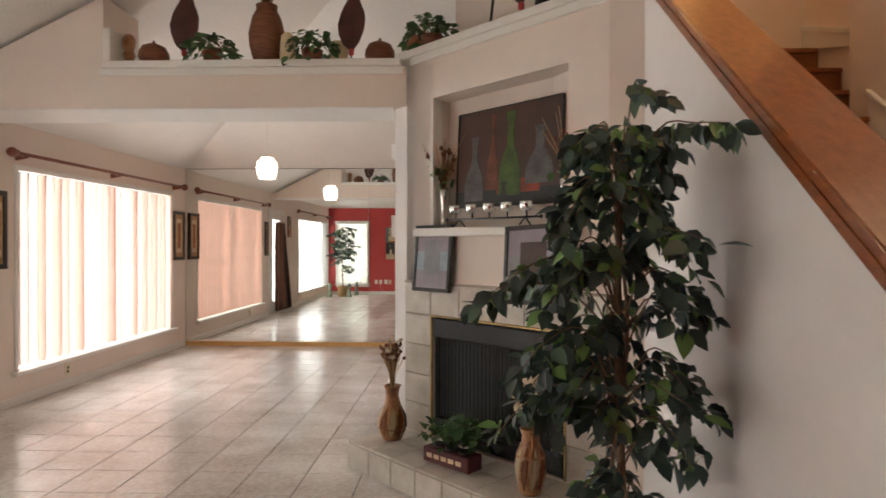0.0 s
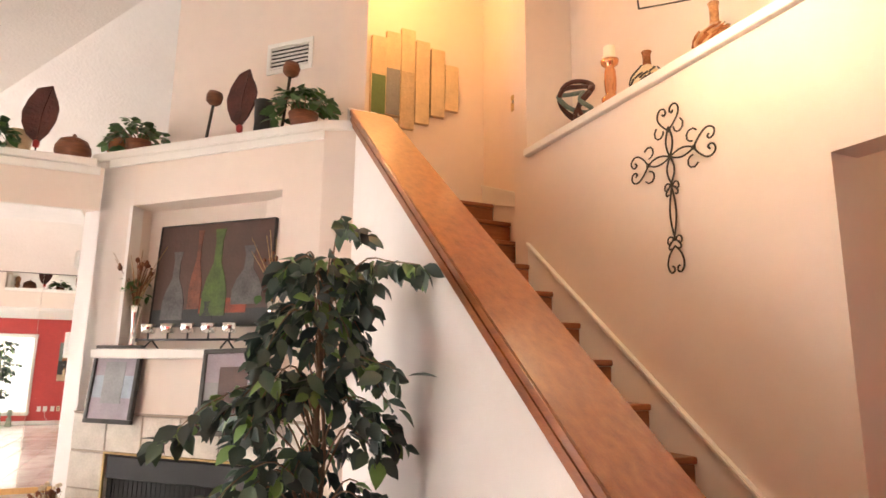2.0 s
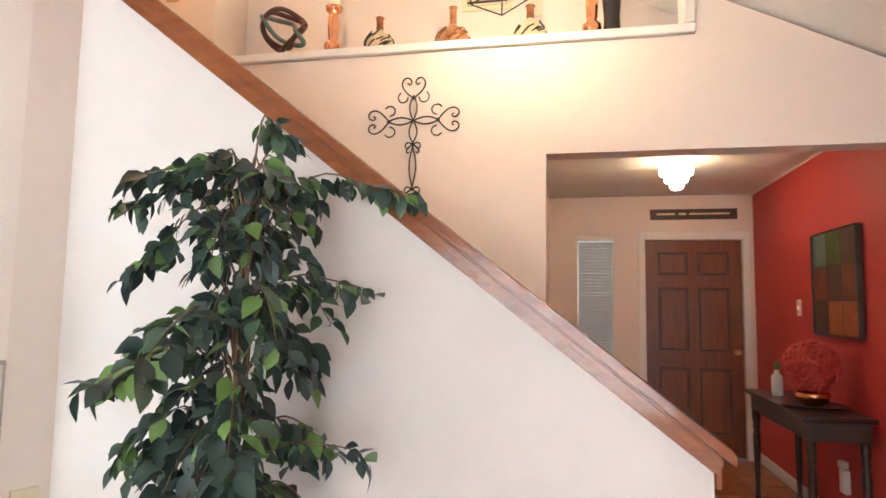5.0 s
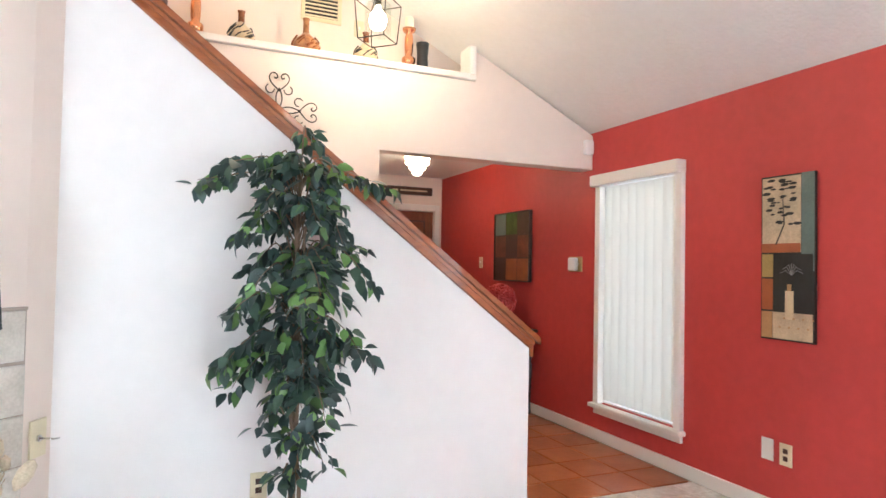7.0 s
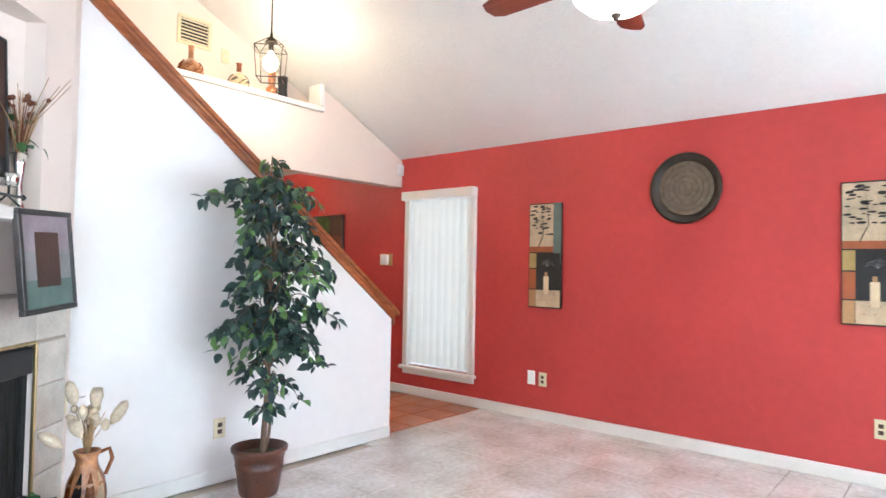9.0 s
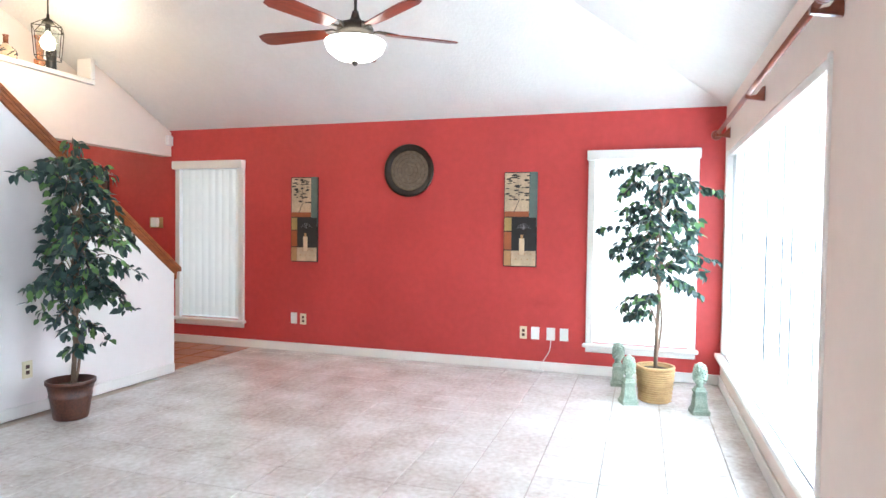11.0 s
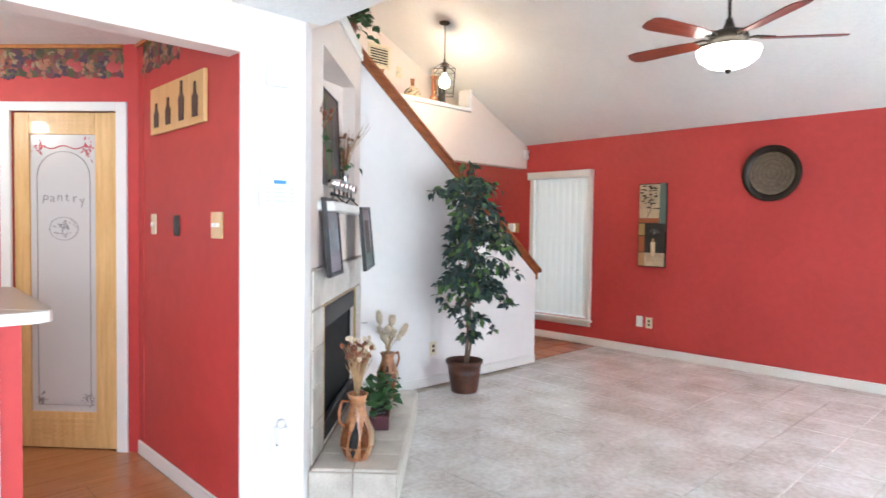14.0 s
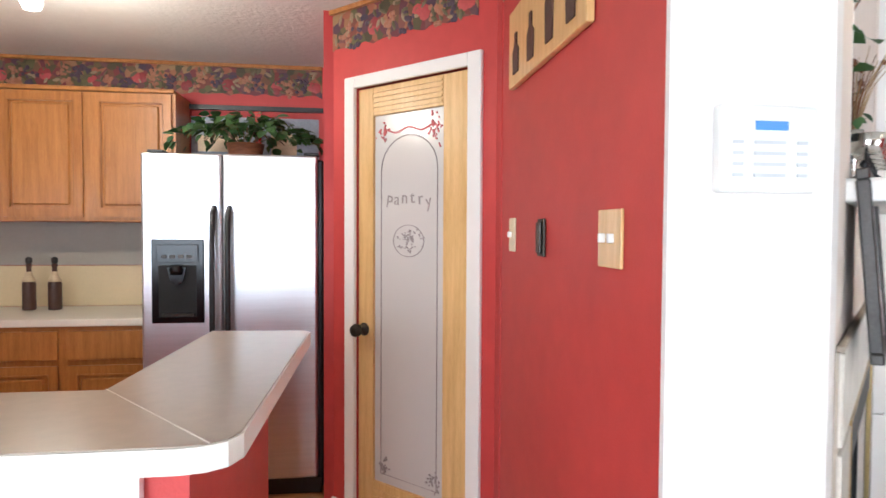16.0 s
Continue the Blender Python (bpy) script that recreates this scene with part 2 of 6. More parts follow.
M_LAMTOP = mat("taupe_laminate_top", (0.42, 0.35, 0.27), 0.28, spread=0.06, scale=30)
M_LAMEDGE = mat("white_laminate_edge", (0.80, 0.76, 0.68), 0.35, spread=0.02)
M_MARBLE = mat("pink_marbled_panel", (0.74, 0.62, 0.62), 0.4, scale=2.2, second=(0.86, 0.78, 0.78), bump=0.02)
M_SPLASH = mat("cream_backsplash", (0.72, 0.60, 0.38), 0.3, spread=0.04, scale=6)
M_GREYWALL = mat("grey_wall_paint", (0.38, 0.36, 0.32), 0.6, spread=0.04)
M_PLATE = mat("ivory_plate", (0.72, 0.63, 0.43), 0.35, spread=0.04)
M_FROST = bpy.data.materials.new("frosted_door_glass")
M_FROST.use_nodes = True
_b = M_FROST.node_tree.nodes["Principled BSDF"]
_b.inputs["Base Color"].default_value, _b.inputs["Roughness"].default_value = (0.60, 0.57, 0.54, 1), 0.22


def paint(name, colour, rough=0.45, spread=0.18, scale=10.0):
    return mat(name, colour, rough, spread=spread, scale=scale, bump=0.15, bump_scale=50)


P_CREAM, P_BLACK, P_TAN = paint("ink_cream", (0.66, 0.52, 0.33)), paint("ink_black", (0.02, 0.02, 0.02)), paint("ink_tan", (0.42, 0.24, 0.10))
P_RUST, P_GREEN, P_GREY = paint("ink_rust", (0.32, 0.09, 0.03)), paint("ink_green", (0.10, 0.17, 0.05)), paint("ink_grey", (0.25, 0.25, 0.25))
P_BROWN, P_TEAL, P_ORANGE = paint("ink_brown", (0.07, 0.032, 0.022)), paint("ink_teal", (0.12, 0.17, 0.15)), paint("ink_orange", (0.50, 0.12, 0.04))
P_MAUVE, P_GOLD, P_BLUE = paint("ink_mauve", (0.30, 0.25, 0.28)), paint("ink_gold", (0.38, 0.27, 0.09)), paint("ink_slate_blue", (0.30, 0.35, 0.42))
P_LCD = glow("lit_blue_display", (0.05, 0.16, 0.75), 0.8)
P_ETCH, P_ETCHRED = paint("etched_grey", (0.30, 0.26, 0.25)), paint("etched_red", (0.55, 0.12, 0.12))
P_ARTGREY, P_ARTGREEN, P_ARTRUST, P_ARTRED = paint("oil_grey", (0.095, 0.09, 0.085), spread=0.5), paint("oil_green", (0.055, 0.10, 0.015), spread=0.5), paint("oil_rust", (0.16, 0.045, 0.02), spread=0.5), paint("oil_red", (0.25, 0.04, 0.015), spread=0.4)
M_GROUND = mat("pale_garden_ground", (0.30, 0.29, 0.26), 0.9, spread=0.25, scale=0.6, bump=0.4, bump_scale=20)
P_COLLAGE = paint("ink_aged_cream", (0.52, 0.40, 0.26), spread=0.25)


# ---- building helpers ----
def add_box(bm, x0, x1, y0, y1, z0, z1):
    v = [bm.verts.new((x, y, z)) for x in (x0, x1) for y in (y0, y1) for z in (z0, z1)]
    for f in ((0, 1, 3, 2), (4, 6, 7, 5), (0, 4, 5, 1), (2, 3, 7, 6), (0, 2, 6, 4), (1, 5, 7, 3)):
        bm.faces.new([v[i] for i in f])
    return v


def box(x0, x1, y0, y1, z0, z1, bevel=0.0, seg=2):
    bm = bmesh.new()
    add_box(bm, min(x0, x1), max(x0, x1), min(y0, y1), max(y0, y1), min(z0, z1), max(z0, z1))
    if bevel:
        bmesh.ops.bevel(bm, geom=bm.edges[:], offset=bevel, segments=seg, affect='EDGES', profile=0.5)
    return bm


def prism(points, axis, a, b, bevel=0.0):
    """A flat outline pushed along an axis. points: (x, y) for axis z, (x, z) for y, (y, z) for x."""
    bm = bmesh.new()
    put = {'x': lambda p, d: (d, p[0], p[1]), 'y': lambda p, d: (p[0], d, p[1]), 'z': lambda p, d: (p[0], p[1], d)}[axis]
    lo = [bm.verts.new(put(p, a)) for p in points]
    hi = [bm.verts.new(put(p, b)) for p in points]
    bm.faces.new(lo), bm.faces.new(hi)
    n = len(points)
    for i in range(n):
        bm.faces.new((lo[i], lo[(i + 1) % n], hi[(i + 1) % n], hi[i]))
    bmesh.ops.recalc_face_normals(bm, faces=bm.faces)
    if bevel:
        bmesh.ops.bevel(bm, geom=bm.edges[:], offset=bevel, segments=2, affect='EDGES')
    return bm


def lathe(profile, steps=24, bm=None, at=(0, 0, 0)):
    """A turned shape about z from (radius, height) pairs."""
    bm = bm or bmesh.new()
    rings = []
    for r, z in profile:
        rings.append([bm.verts.new((at[0] + r * math.cos(2 * math.pi * i / steps), at[1] + r * math.sin(2 * math.pi * i / steps), at[2] + z)) for i in range(steps)])
    for a, b in zip(rings, rings[1:]):
        for i in range(steps):
            j = (i + 1) % steps
            bm.faces.new((a[i], a[j], b[j], b[i]))
    bm.faces.new(rings[0][::-1]), bm.faces.new(rings[-1])
    for f in bm.faces:
        f.smooth = True
    return bm


def tube(points, radius, steps=8, bm=None, taper=1.0):
    """A round bar along a line of points."""
    bm = bm or bmesh.new()
    pts = [Vector(p) for p in points]
    rings, side = [], None
    for i, p in enumerate(pts):
        d = (pts[min(i + 1, len(pts) - 1)] - pts[max(i - 1, 0)]).normalized()
        if side is None:
            side = d.orthogonal().normalized()
        side = (side - d * side.dot(d)).normalized()
        up = d.cross(side)
        r = radius * (1 + (taper - 1) * i / max(1, len(pts) - 1))
        rings.append([bm.verts.new(p + r * (math.cos(2 * math.pi * k / steps) * side + math.sin(2 * math.pi * k / steps) * up)) for k in range(steps)])
    for a, b in zip(rings, rings[1:]):
        for k in range(steps):
            bm.faces.new((a[k], a[(k + 1) % steps], b[(k + 1) % steps], b[k])).smooth = True
    bm.faces.new(rings[0][::-1]), bm.faces.new(rings[-1])
    return bm


def smooth(pts, n=4):
    """Points along a soft curve through pts."""
    out = []
    for i in range(len(pts) - 1):
        p = [Vector(pts[max(0, min(len(pts) - 1, i + k))]) for k in (-1, 0, 1, 2)]
        for s_ in range(n):
            u = s_ / n
            out.append(0.5 * (2 * p[1] + (p[2] - p[0]) * u + (2 * p[0] - 5 * p[1] + 4 * p[2] - p[3]) * u * u + (3 * p[1] - p[0] - 3 * p[2] + p[3]) * u ** 3))
    return out + [Vector(pts[-1])]


def mesh_of(name, bm, material, flip=True):
    if flip:
        bmesh.ops.recalc_face_normals(bm, faces=bm.faces)
    me = bpy.data.meshes.new(name)
    bm.to_mesh(me)
    bm.free()
    me.materials.append(material)
    return me


def part(name, bm, material, parent=None, label="", m=None):
    ob = new(name, mesh_of(name, bm, material))
    ob.parent = parent
    if m is not None:
        ob.matrix_basis = m
    return tagged(ob, label)


def thing(name, label, category, m=None, group="", kind=""):
    ob = new(name)
    ob.empty_display_size = 0.1
    if m is not None:
        ob.matrix_basis = m
    return tagged(ob, label, category, group, kind)


def single(name, bm, material, label, category, m=None, group="", kind=""):
    ob = part(name, bm, material, None, "", m)
    return tagged(ob, label, category, group, kind)


def structure(name, bm, material, label="", m=None):
    return single(name, bm, material, label or name.replace("_", " "), name.split("_")[0], m, kind="structure")


def wall(name, axis, p0, p1, a0, a1, z0, z1, material, holes=(), label="", top=None):
    """A wall with thickness p0..p1 across axis, from a0 to a1 along it; holes: (a0, a1, z0, z1). top: height of the wall along it."""
    us = sorted({a0, a1, *[h[0] for h in holes], *[h[1] for h in holes]})
    zs = sorted({z0, z1, *[h[2] for h in holes], *[h[3] for h in holes]})
    bm = bmesh.new()
    for u, v in zip(us, us[1:]):
        for q, r in zip(zs, zs[1:]):
            cu, cq = (u + v) / 2, (q + r) / 2
            if any(h[0] < cu < h[1] and h[2] < cq < h[3] for h in holes):
                continue
            vs = add_box(bm, p0, p1, u, v, q, r) if axis == 'x' else add_box(bm, u, v, p0, p1, q, r)
            if top and r == z1:
                for w in vs:
                    if w.co.z > r - 1e-4:
                        w.co.z = top(w.co.y if axis == 'x' else w.co.x)
    return structure(name, bm, material, label)


# ---- structure ----
EAVE, PITCH = 2.44, 0.5
WEST = -9.08          # mirror wall
SOUTH = -0.06         # window wall
STAIR_Y, BACK_Y = 4.72, 5.88
FACE = -8.2           # fireplace face lies on x - y = FACE


def vault(x, y):
    return EAVE + PITCH * max(0, min(-x, x - WEST, y - SOUTH))


# ground outside and floors
structure("ground", box(-400, 400, -400, 400, -0.5, -0.16), M_GROUND, "pale open ground outside")
structure("floor", box(WEST - 0.2, 0.2, SOUTH - 0.2, 4.78, -0.12, -0.008), M_GROUT, "grout bed under cream floor tiles")
structure("floor_foyer", box(-3.9, 0.2, 4.785, 9.2, -0.12, -0.010), M_GROUT, "grout bed under terracotta tiles")
structure("floor_kitchen", box(WEST, -5.15, 4.785, 7.2, -0.12, -0.008), M_GROUT, "subfloor of the kitchen")

# walls
E_WINS = [(4.92, 5.745, 0.30, 2.03), (0.20, 1.06, 0.30, 2.03)]
wall("wall_east", 'x', 0.0, 0.18, SOUTH - 0.18, 9.2, 0, 2.46, M_RED, E_WINS, "red painted wall with two tall windows")
S_WINS = [(-3.2, -0.14, 0.30, 2.05), (-8.70, -5.80, 0.30, 2.11)]
S_DOOR = (-5.36, -4.48, 0, 2.05)
wall("wall_south", 'y', SOUTH - 0.18, SOUTH, WEST - 0.18, 0, 0, 2.46, M_PEACH, [*S_WINS, S_DOOR], "cream pink window wall")
wall("wall_west", 'x', WEST - 0.18, WEST, SOUTH, 7.2, 0, 2.46, M_PEACH, (), "cream pink wall behind the mirror")

# vaulted ceiling: hips rise from east, west and south
bm = bmesh.new()
R = -WEST / 2
zt = EAVE + PITCH * R
c = [bm.verts.new(p) for p in ((0.2, SOUTH - 0.2, EAVE - 0.077), (WEST - 0.2, SOUTH - 0.2, EAVE - 0.077), (-R, SOUTH + R, zt), (0.2, 10.0, EAVE - 0.077), (-R, 10.0, zt), (WEST - 0.2, 10.0, EAVE - 0.077))]
for f in ((0, 2, 1), (0, 3, 4, 2), (1, 2, 4, 5)):
    bm.faces.new([c[i] for i in f])
top = bmesh.ops.extrude_face_region(bm, geom=bm.faces[:])
for v in top["geom"]:
    if isinstance(v, bmesh.types.BMVert):
        v.co.z += 0.15
structure("ceiling", bm, M_CEIL, "cream textured vaulted ceiling")

# beam with plant shelf over the way to the dining room
BEAM_E, BEAM_W, BEAM_Z, SHELF_Z = -4.74, -5.2, 2.35, 2.62
bm = prism([(SOUTH, BEAM_Z), (3.46, BEAM_Z), (3.46, SHELF_Z), (1.36, SHELF_Z), (1.36, 3.12), (SOUTH, 2.43)], 'x', BEAM_W, BEAM_E)
structure("beam", bm, M_PEACH, "cream pink beam carrying a plant shelf")

# ceiling texture under the beam; its white also paints in light off the floor
structure("soffit_beam", box(BEAM_W + 0.002, BEAM_E - 0.002, SOUTH + 0.002, 3.36, BEAM_Z - 0.008, BEAM_Z - 0.002), M_CEIL, "textured beam underside, whitened for light off the floor")

# kitchen side: column, header and red partition
structure("wall_column", prism([(-5.15, 3.37), (-4.825, 3.375), (-4.55, 3.65), (-4.95, 3.9), (-5.02, 3.9), (-5.02, 3.385), (-5.15, 3.385)], 'z', 0, 2.66), M_WHITEWALL, "cream pink wall end beside the kitchen")
wall("wall_kitchen_east", 'x', -5.146, -5.03, 3.39, 4.80, 0, 2.44, M_RED, (), "red kitchen partition wall")
wall("wall_kitchen_header", 'y', 3.37, 3.49, WEST, -5.15, 2.14, 2.60, M_PEACH, (), "header over the kitchen opening")
structure("ceiling_kitchen", box(WEST, -5.03, 3.49, 7.2, 2.44, 2.52), M_CEIL, "textured white kitchen ceiling")
wall("wall_kitchen_north", 'y', 6.47, 6.6, WEST, -5.0, 0, 2.44, M_RED, (), "red kitchen wall behind the refrigerator")

# stair wall, wall with cross, upper hall
CAPX, CAPZ, CAPS = -1.27, 0.95, 0.776
structure("wall_stair", prism([(-1.28, 0), (-3.75, 0), (-3.75, CAPZ + CAPS * 2.47), (-1.28, CAPZ)], 'y', STAIR_Y, STAIR_Y + 0.165), M_WHITEWALL, "cream white sloping stair wall")
bm = prism([(-3.885, 0), (-1.813, 0), (-1.813, 2.16), (0.0, 2.16), (0.0, 2.44), (-0.72, 2.80), (-1.08, 2.97), (-1.08, 2.74), (-3.73, 2.74), (-3.73, 4.9), (-3.885, 4.9)], 'y', BACK_Y, BACK_Y + 0.14)
structure("wall_back", bm, M_PEACH, "cream wall with a high plant ledge over the foyer")
structure("ledge_floor", box(-3.73, 0, BACK_Y + 0.14, 6.24, 2.52, 2.74), M_PEACH, "deep plant ledge over the foyer")
structure("wall_ledge_back", box(-3.73, 0, 6.24, 6.38, 2.5, 5.0), M_PEACH, "cream back wall of the plant ledge")
structure("wall_ledge_side", box(-3.87, -3.735, BACK_Y + 0.14, 6.38, 2.5, 5.0), M_PEACH, "cream side wall of the plant ledge")
structure("wall_hall_north", box(-4.6, -3.875, 6.025, 6.16, 0, 5.0), M_PEACH, "cream wall at the turn of the stairs")
structure("wall_hall", box(-4.75, -4.6, STAIR_Y, 7.3, 0, 5.0), M_PEACH, "cream wall of the upper stair hall")

# foyer
structure("ceiling_foyer", box(-2.8, 0, BACK_Y + 0.14, 9.2, 2.47, 2.5), M_CEIL, "textured foyer ceiling")
wall("wall_foyer_north", 'y', 9.0, 9.18, -2.8, 0, 0, 2.47, M_PEACH, [(-0.98, -0.10, 0, 2.04), (-1.62, -1.28, 0.0, 2.06)], "cream foyer wall with the front door")
wall("wall_foyer_west", 'x', -2.04, -1.90, BACK_Y + 0.14, 9.0, 0, 2.47, M_PEACH, (), "cream foyer side wall")

structure("wall_pantry", prism([(-5.03, 4.62), (-5.15, 4.62), (-5.15, 4.70), (-5.193, 4.75), (-5.05, 4.88)], 'z', 0, 2.44), M_RED, "red wall corner beside the pantry door")
PD = Matrix.Translation((-5.204, 4.766, 0)) @ Matrix.Rotation(math.atan2(0.551, -0.516), 4, 'Z')   # local x along the pantry wall, local y into the room
bm = bmesh.new()
add_box(bm, -0.08, 0.045, -0.12, -0.004, 0, 2.44), add_box(bm, 0.045, 0.70, -0.12, -0.004, 2.05, 2.44), add_box(bm, 0.70, 0.872, -0.12, -0.004, 0, 2.44)
structure("wall_pantry_diagonal", bm, M_RED, "red diagonal wall round the pantry door", PD)
structure("wall_pantry_end", box(-5.84, -5.785, 5.40, 6.47, 0, 2.44), M_RED, "red wall end beside the refrigerator")
structure("wall_pantry_inside", box(-5.6, -4.9, 5.9, 6.0, 0, 2.44), M_PEACH, "pale wall inside the pantry")

structure("ledge_kitchen", box(WEST, -5.155, 3.37, 4.9, 2.602, 2.66), M_PEACH, "cream deck over the kitchen")
structure("wall_over_kitchen", box(WEST, -5.1, 4.9, 5.04, 2.53, 4.9), M_PEACH, "cream wall above the kitchen")


# ---- fireplace ----
FP = Matrix.Translation((-4.1, 4.1, 0)) @ Matrix.Rotation(radians(45), 4, 'Z')   # local x along the face, local y into the wall
bm = bmesh.new()
U0, U1 = -0.90, 0.665
for a in ((U0, U1, 0.0, 0.4, 0, 0.17), (U0, -0.635, 0, 0.4, 0.17, 0.95), (0.413, U1, 0, 0.4, 0.17, 0.95), (U0, U1, 0, 0.4, 0.95, 1.50),
          (U0, -0.66, 0, 0.4, 1.50, 2.36), (0.42, U1, 0, 0.4, 1.50, 2.36), (U0, U1, 0, 0.4, 2.36, 2.66), (-0.66, 0.42, 0.17, 0.4, 1.50, 2.36)):
    add_box(bm, *a)
bmesh.ops.remove_doubles(bm, verts=bm.verts, dist=1e-4)
structure("wall_fireplace", bm, M_PEACH, "cream pink chimney breast with a picture niche", FP)
structure("wall_fireplace_return", prism([(-3.63, 4.57), (-3.555, 4.72), (-3.75, 4.82), (-4.3, 4.82), (-4.1, 4.35)], 'z', 0, 2.66), M_PEACH, "cream return beside the chimney breast")
structure("wall_chimney", prism([(-4.93, 3.80), (-4.91, 3.79), (-3.985, 4.715), (-3.90, 4.86), (-4.59, 4.95), (-5.15, 4.95), (-5.15, 4.3)], 'z', 2.66, 4.9), M_PEACH, "cream upper chimney wall")
structure("shelf_fireplace", prism([(-5.15, 3.38), (-4.80, 3.38), (-3.62, 4.57), (-3.56, 4.72), (-4.59, 4.82), (-5.15, 4.6)], 'z', 2.662, 2.72, 0.006), M_TRIM, "white cap of the chimney plant shelf")
structure("shelf_fireplace_moulding", box(U0 + 0.05, U1 + 0.005, -0.018, -0.001, 2.61, 2.66, 0.006), M_TRIM, "white moulding under the chimney shelf", FP)

fp = thing("fireplace", "tiled corner fireplace with a black firebox and a raised hearth", "fireplace", FP)
# firebox
bm = bmesh.new()
for a in ((-0.633, 0.411, 0.30, 0.36, 0.172, 0.948), (-0.633, -0.60, 0.02, 0.30, 0.172, 0.948), (0.378, 0.411, 0.02, 0.30, 0.172, 0.948), (-0.60, 0.378, 0.02, 0.30, 0.915, 0.948), (-0.60, 0.378, 0.02, 0.30, 0.172, 0.20)):
    add_box(bm, *a)
fb = part("firebox", bm, M_FIREBLACK, fp, "matte black firebox")
part("hood", box(-0.615, 0.393, -0.012, 0.03, 0.82, 0.935, 0.006), M_BLACK, fp, "black metal hood")
part("grille", box(-0.615, 0.393, -0.010, 0.02, 0.185, 0.30, 0.006), M_BLACK, fp)
for k in range(4):
    part("louvre", box(-0.58, 0.36, -0.016, -0.010, 0.20 + 0.023 * k, 0.212 + 0.023 * k), M_BLACK, fp)
for a, b in ((-0.60, -0.112), (-0.108, 0.378)):
    me = bmesh.new()
    for i in range(30):
        x0 = a + (b - a) * i / 30
        add_box(me, x0, x0 + (b - a) / 32, 0.03 + 0.002 * (i % 2), 0.034 + 0.002 * (i % 2), 0.305, 0.82)
    part("mesh_screen", me, M_FIREBLACK, fp, "black hanging mesh screen")
for a, b, c0, c1 in ((-0.642, -0.630, 0.172, 0.955), (0.408, 0.420, 0.172, 0.955), (-0.642, 0.420, 0.945, 0.957)):
    part("frame_strip", box(a, b, -0.018, -0.002, c0, c1, 0.003), M_BRASS, fp, "thin brass edge strip")
# tiles round the opening
G = 0.006
me_cache = {}


def tile(name, parent, x0, x1, y0, y1, z0, z1, material, b=0.003):
    key = tuple(round(v, 3) for v in (x1 - x0, y1 - y0, z1 - z0)) + (material.name,)
    if key not in me_cache:
        w, h, t = (x1 - x0) / 2, (y1 - y0) / 2, (z1 - z0) / 2
        me_cache[key] = mesh_of(name, box(-w, w, -h, h, -t, t, b, 1), material)
    ob = new(name, me_cache[key])
    ob.parent = parent
    ob.location = ((x0 + x1) / 2, (y0 + y1) / 2, (z0 + z1) / 2)
    return ob


part("grout", box(-0.90, 0.665, -0.008, -0.001, 0.95, 1.155), M_GROUT, fp)
part("grout", box(-0.90, -0.642, -0.008, -0.001, 0.17, 0.95), M_GROUT, fp)
part("grout", box(0.42, 0.665, -0.008, -0.001, 0.17, 0.95), M_GROUT, fp)
for k in range(4):
    z = 0.172 + 0.195 * k
    tile("tile", fp, -0.897, -0.645, -0.016, -0.004, z, z + 0.195 - G, M_FTILE)
    tile("tile", fp, 0.422, 0.663, -0.016, -0.004, z, z + 0.195 - G, M_FTILE)
for k in range(6):
    u = -0.897 + 0.26 * k
    tile("tile", fp, u, u + 0.26 - G, -0.016, -0.004, 0.961, 1.153, M_FTILE)
part("top_edge", box(-0.90, 0.665, -0.018, -0.002, 1.156, 1.168, 0.003), M_GROUT, fp)
# raised hearth
part("hearth_base", box(-0.925, 0.60, -0.445, -0.001, 0, 0.156), M_GROUT, fp)
for ya, yb in ((-0.222, -0.020), (-0.452, -0.228)):
    for k in range(7):
        u = -0.93 + k * 0.22
        tile("tile", fp, u, u + 0.22 - G, ya, yb, 0.156, 0.17, M_FTILE)
for k in range(7):
    u = -0.93 + k * 0.22
    tile("tile", fp, u, u + 0.22 - G, -0.458, -0.446, 0.002, 0.152, M_FTILE)
for k in range(2):
    tile("tile", fp, -0.937, -0.926, -0.445 + k * 0.222, -0.445 + k * 0.222 + 0.216, 0.002, 0.152, M_FTILE)
    tile("tile", fp, 0.601, 0.612, -0.445 + k * 0.222, -0.445 + k * 0.222 + 0.216, 0.002, 0.152, M_FTILE)
mt = single("mantel_shelf", box(-0.74, 0.50, -0.09, 0.165, 1.462, 1.515, 0.008), M_TRIM, "white painted mantel shelf across the niche", "shelf", FP)


# ---- trim, windows, doors, stairs, mirror ----
trim = lambda name, bm, label, m=None, material=M_TRIM: structure(name, bm, material, label, m)
trim("baseboard_east", box(-0.018, -0.001, SOUTH + 0.001, 9.0, 0, 0.09, 0.004, 1), "cream white baseboard along the red wall")
trim("baseboard_stair", box(-3.54, -1.285, STAIR_Y - 0.016, STAIR_Y - 0.001, 0, 0.085, 0.004, 1), "cream baseboard along the stair wall")
trim("baseboard_south", box(-4.40, -0.02, SOUTH + 0.001, SOUTH + 0.016, 0, 0.085, 0.004, 1), "cream baseboard under the windows")
trim("baseboard_dining", box(WEST + 0.03, -5.46, SOUTH + 0.001, SOUTH + 0.016, 0, 0.085, 0.004, 1), "cream baseboard in the dining room")
trim("baseboard_kitchen", box(-5.162, -5.148, 3.40, 4.69, 0, 0.085, 0.004, 1), "cream baseboard on the kitchen partition")
trim("ledge_trim_back", box(-3.73, -1.08, BACK_Y - 0.03, 6.238, 2.743, 2.79, 0.008), "white cap of the plant ledge")
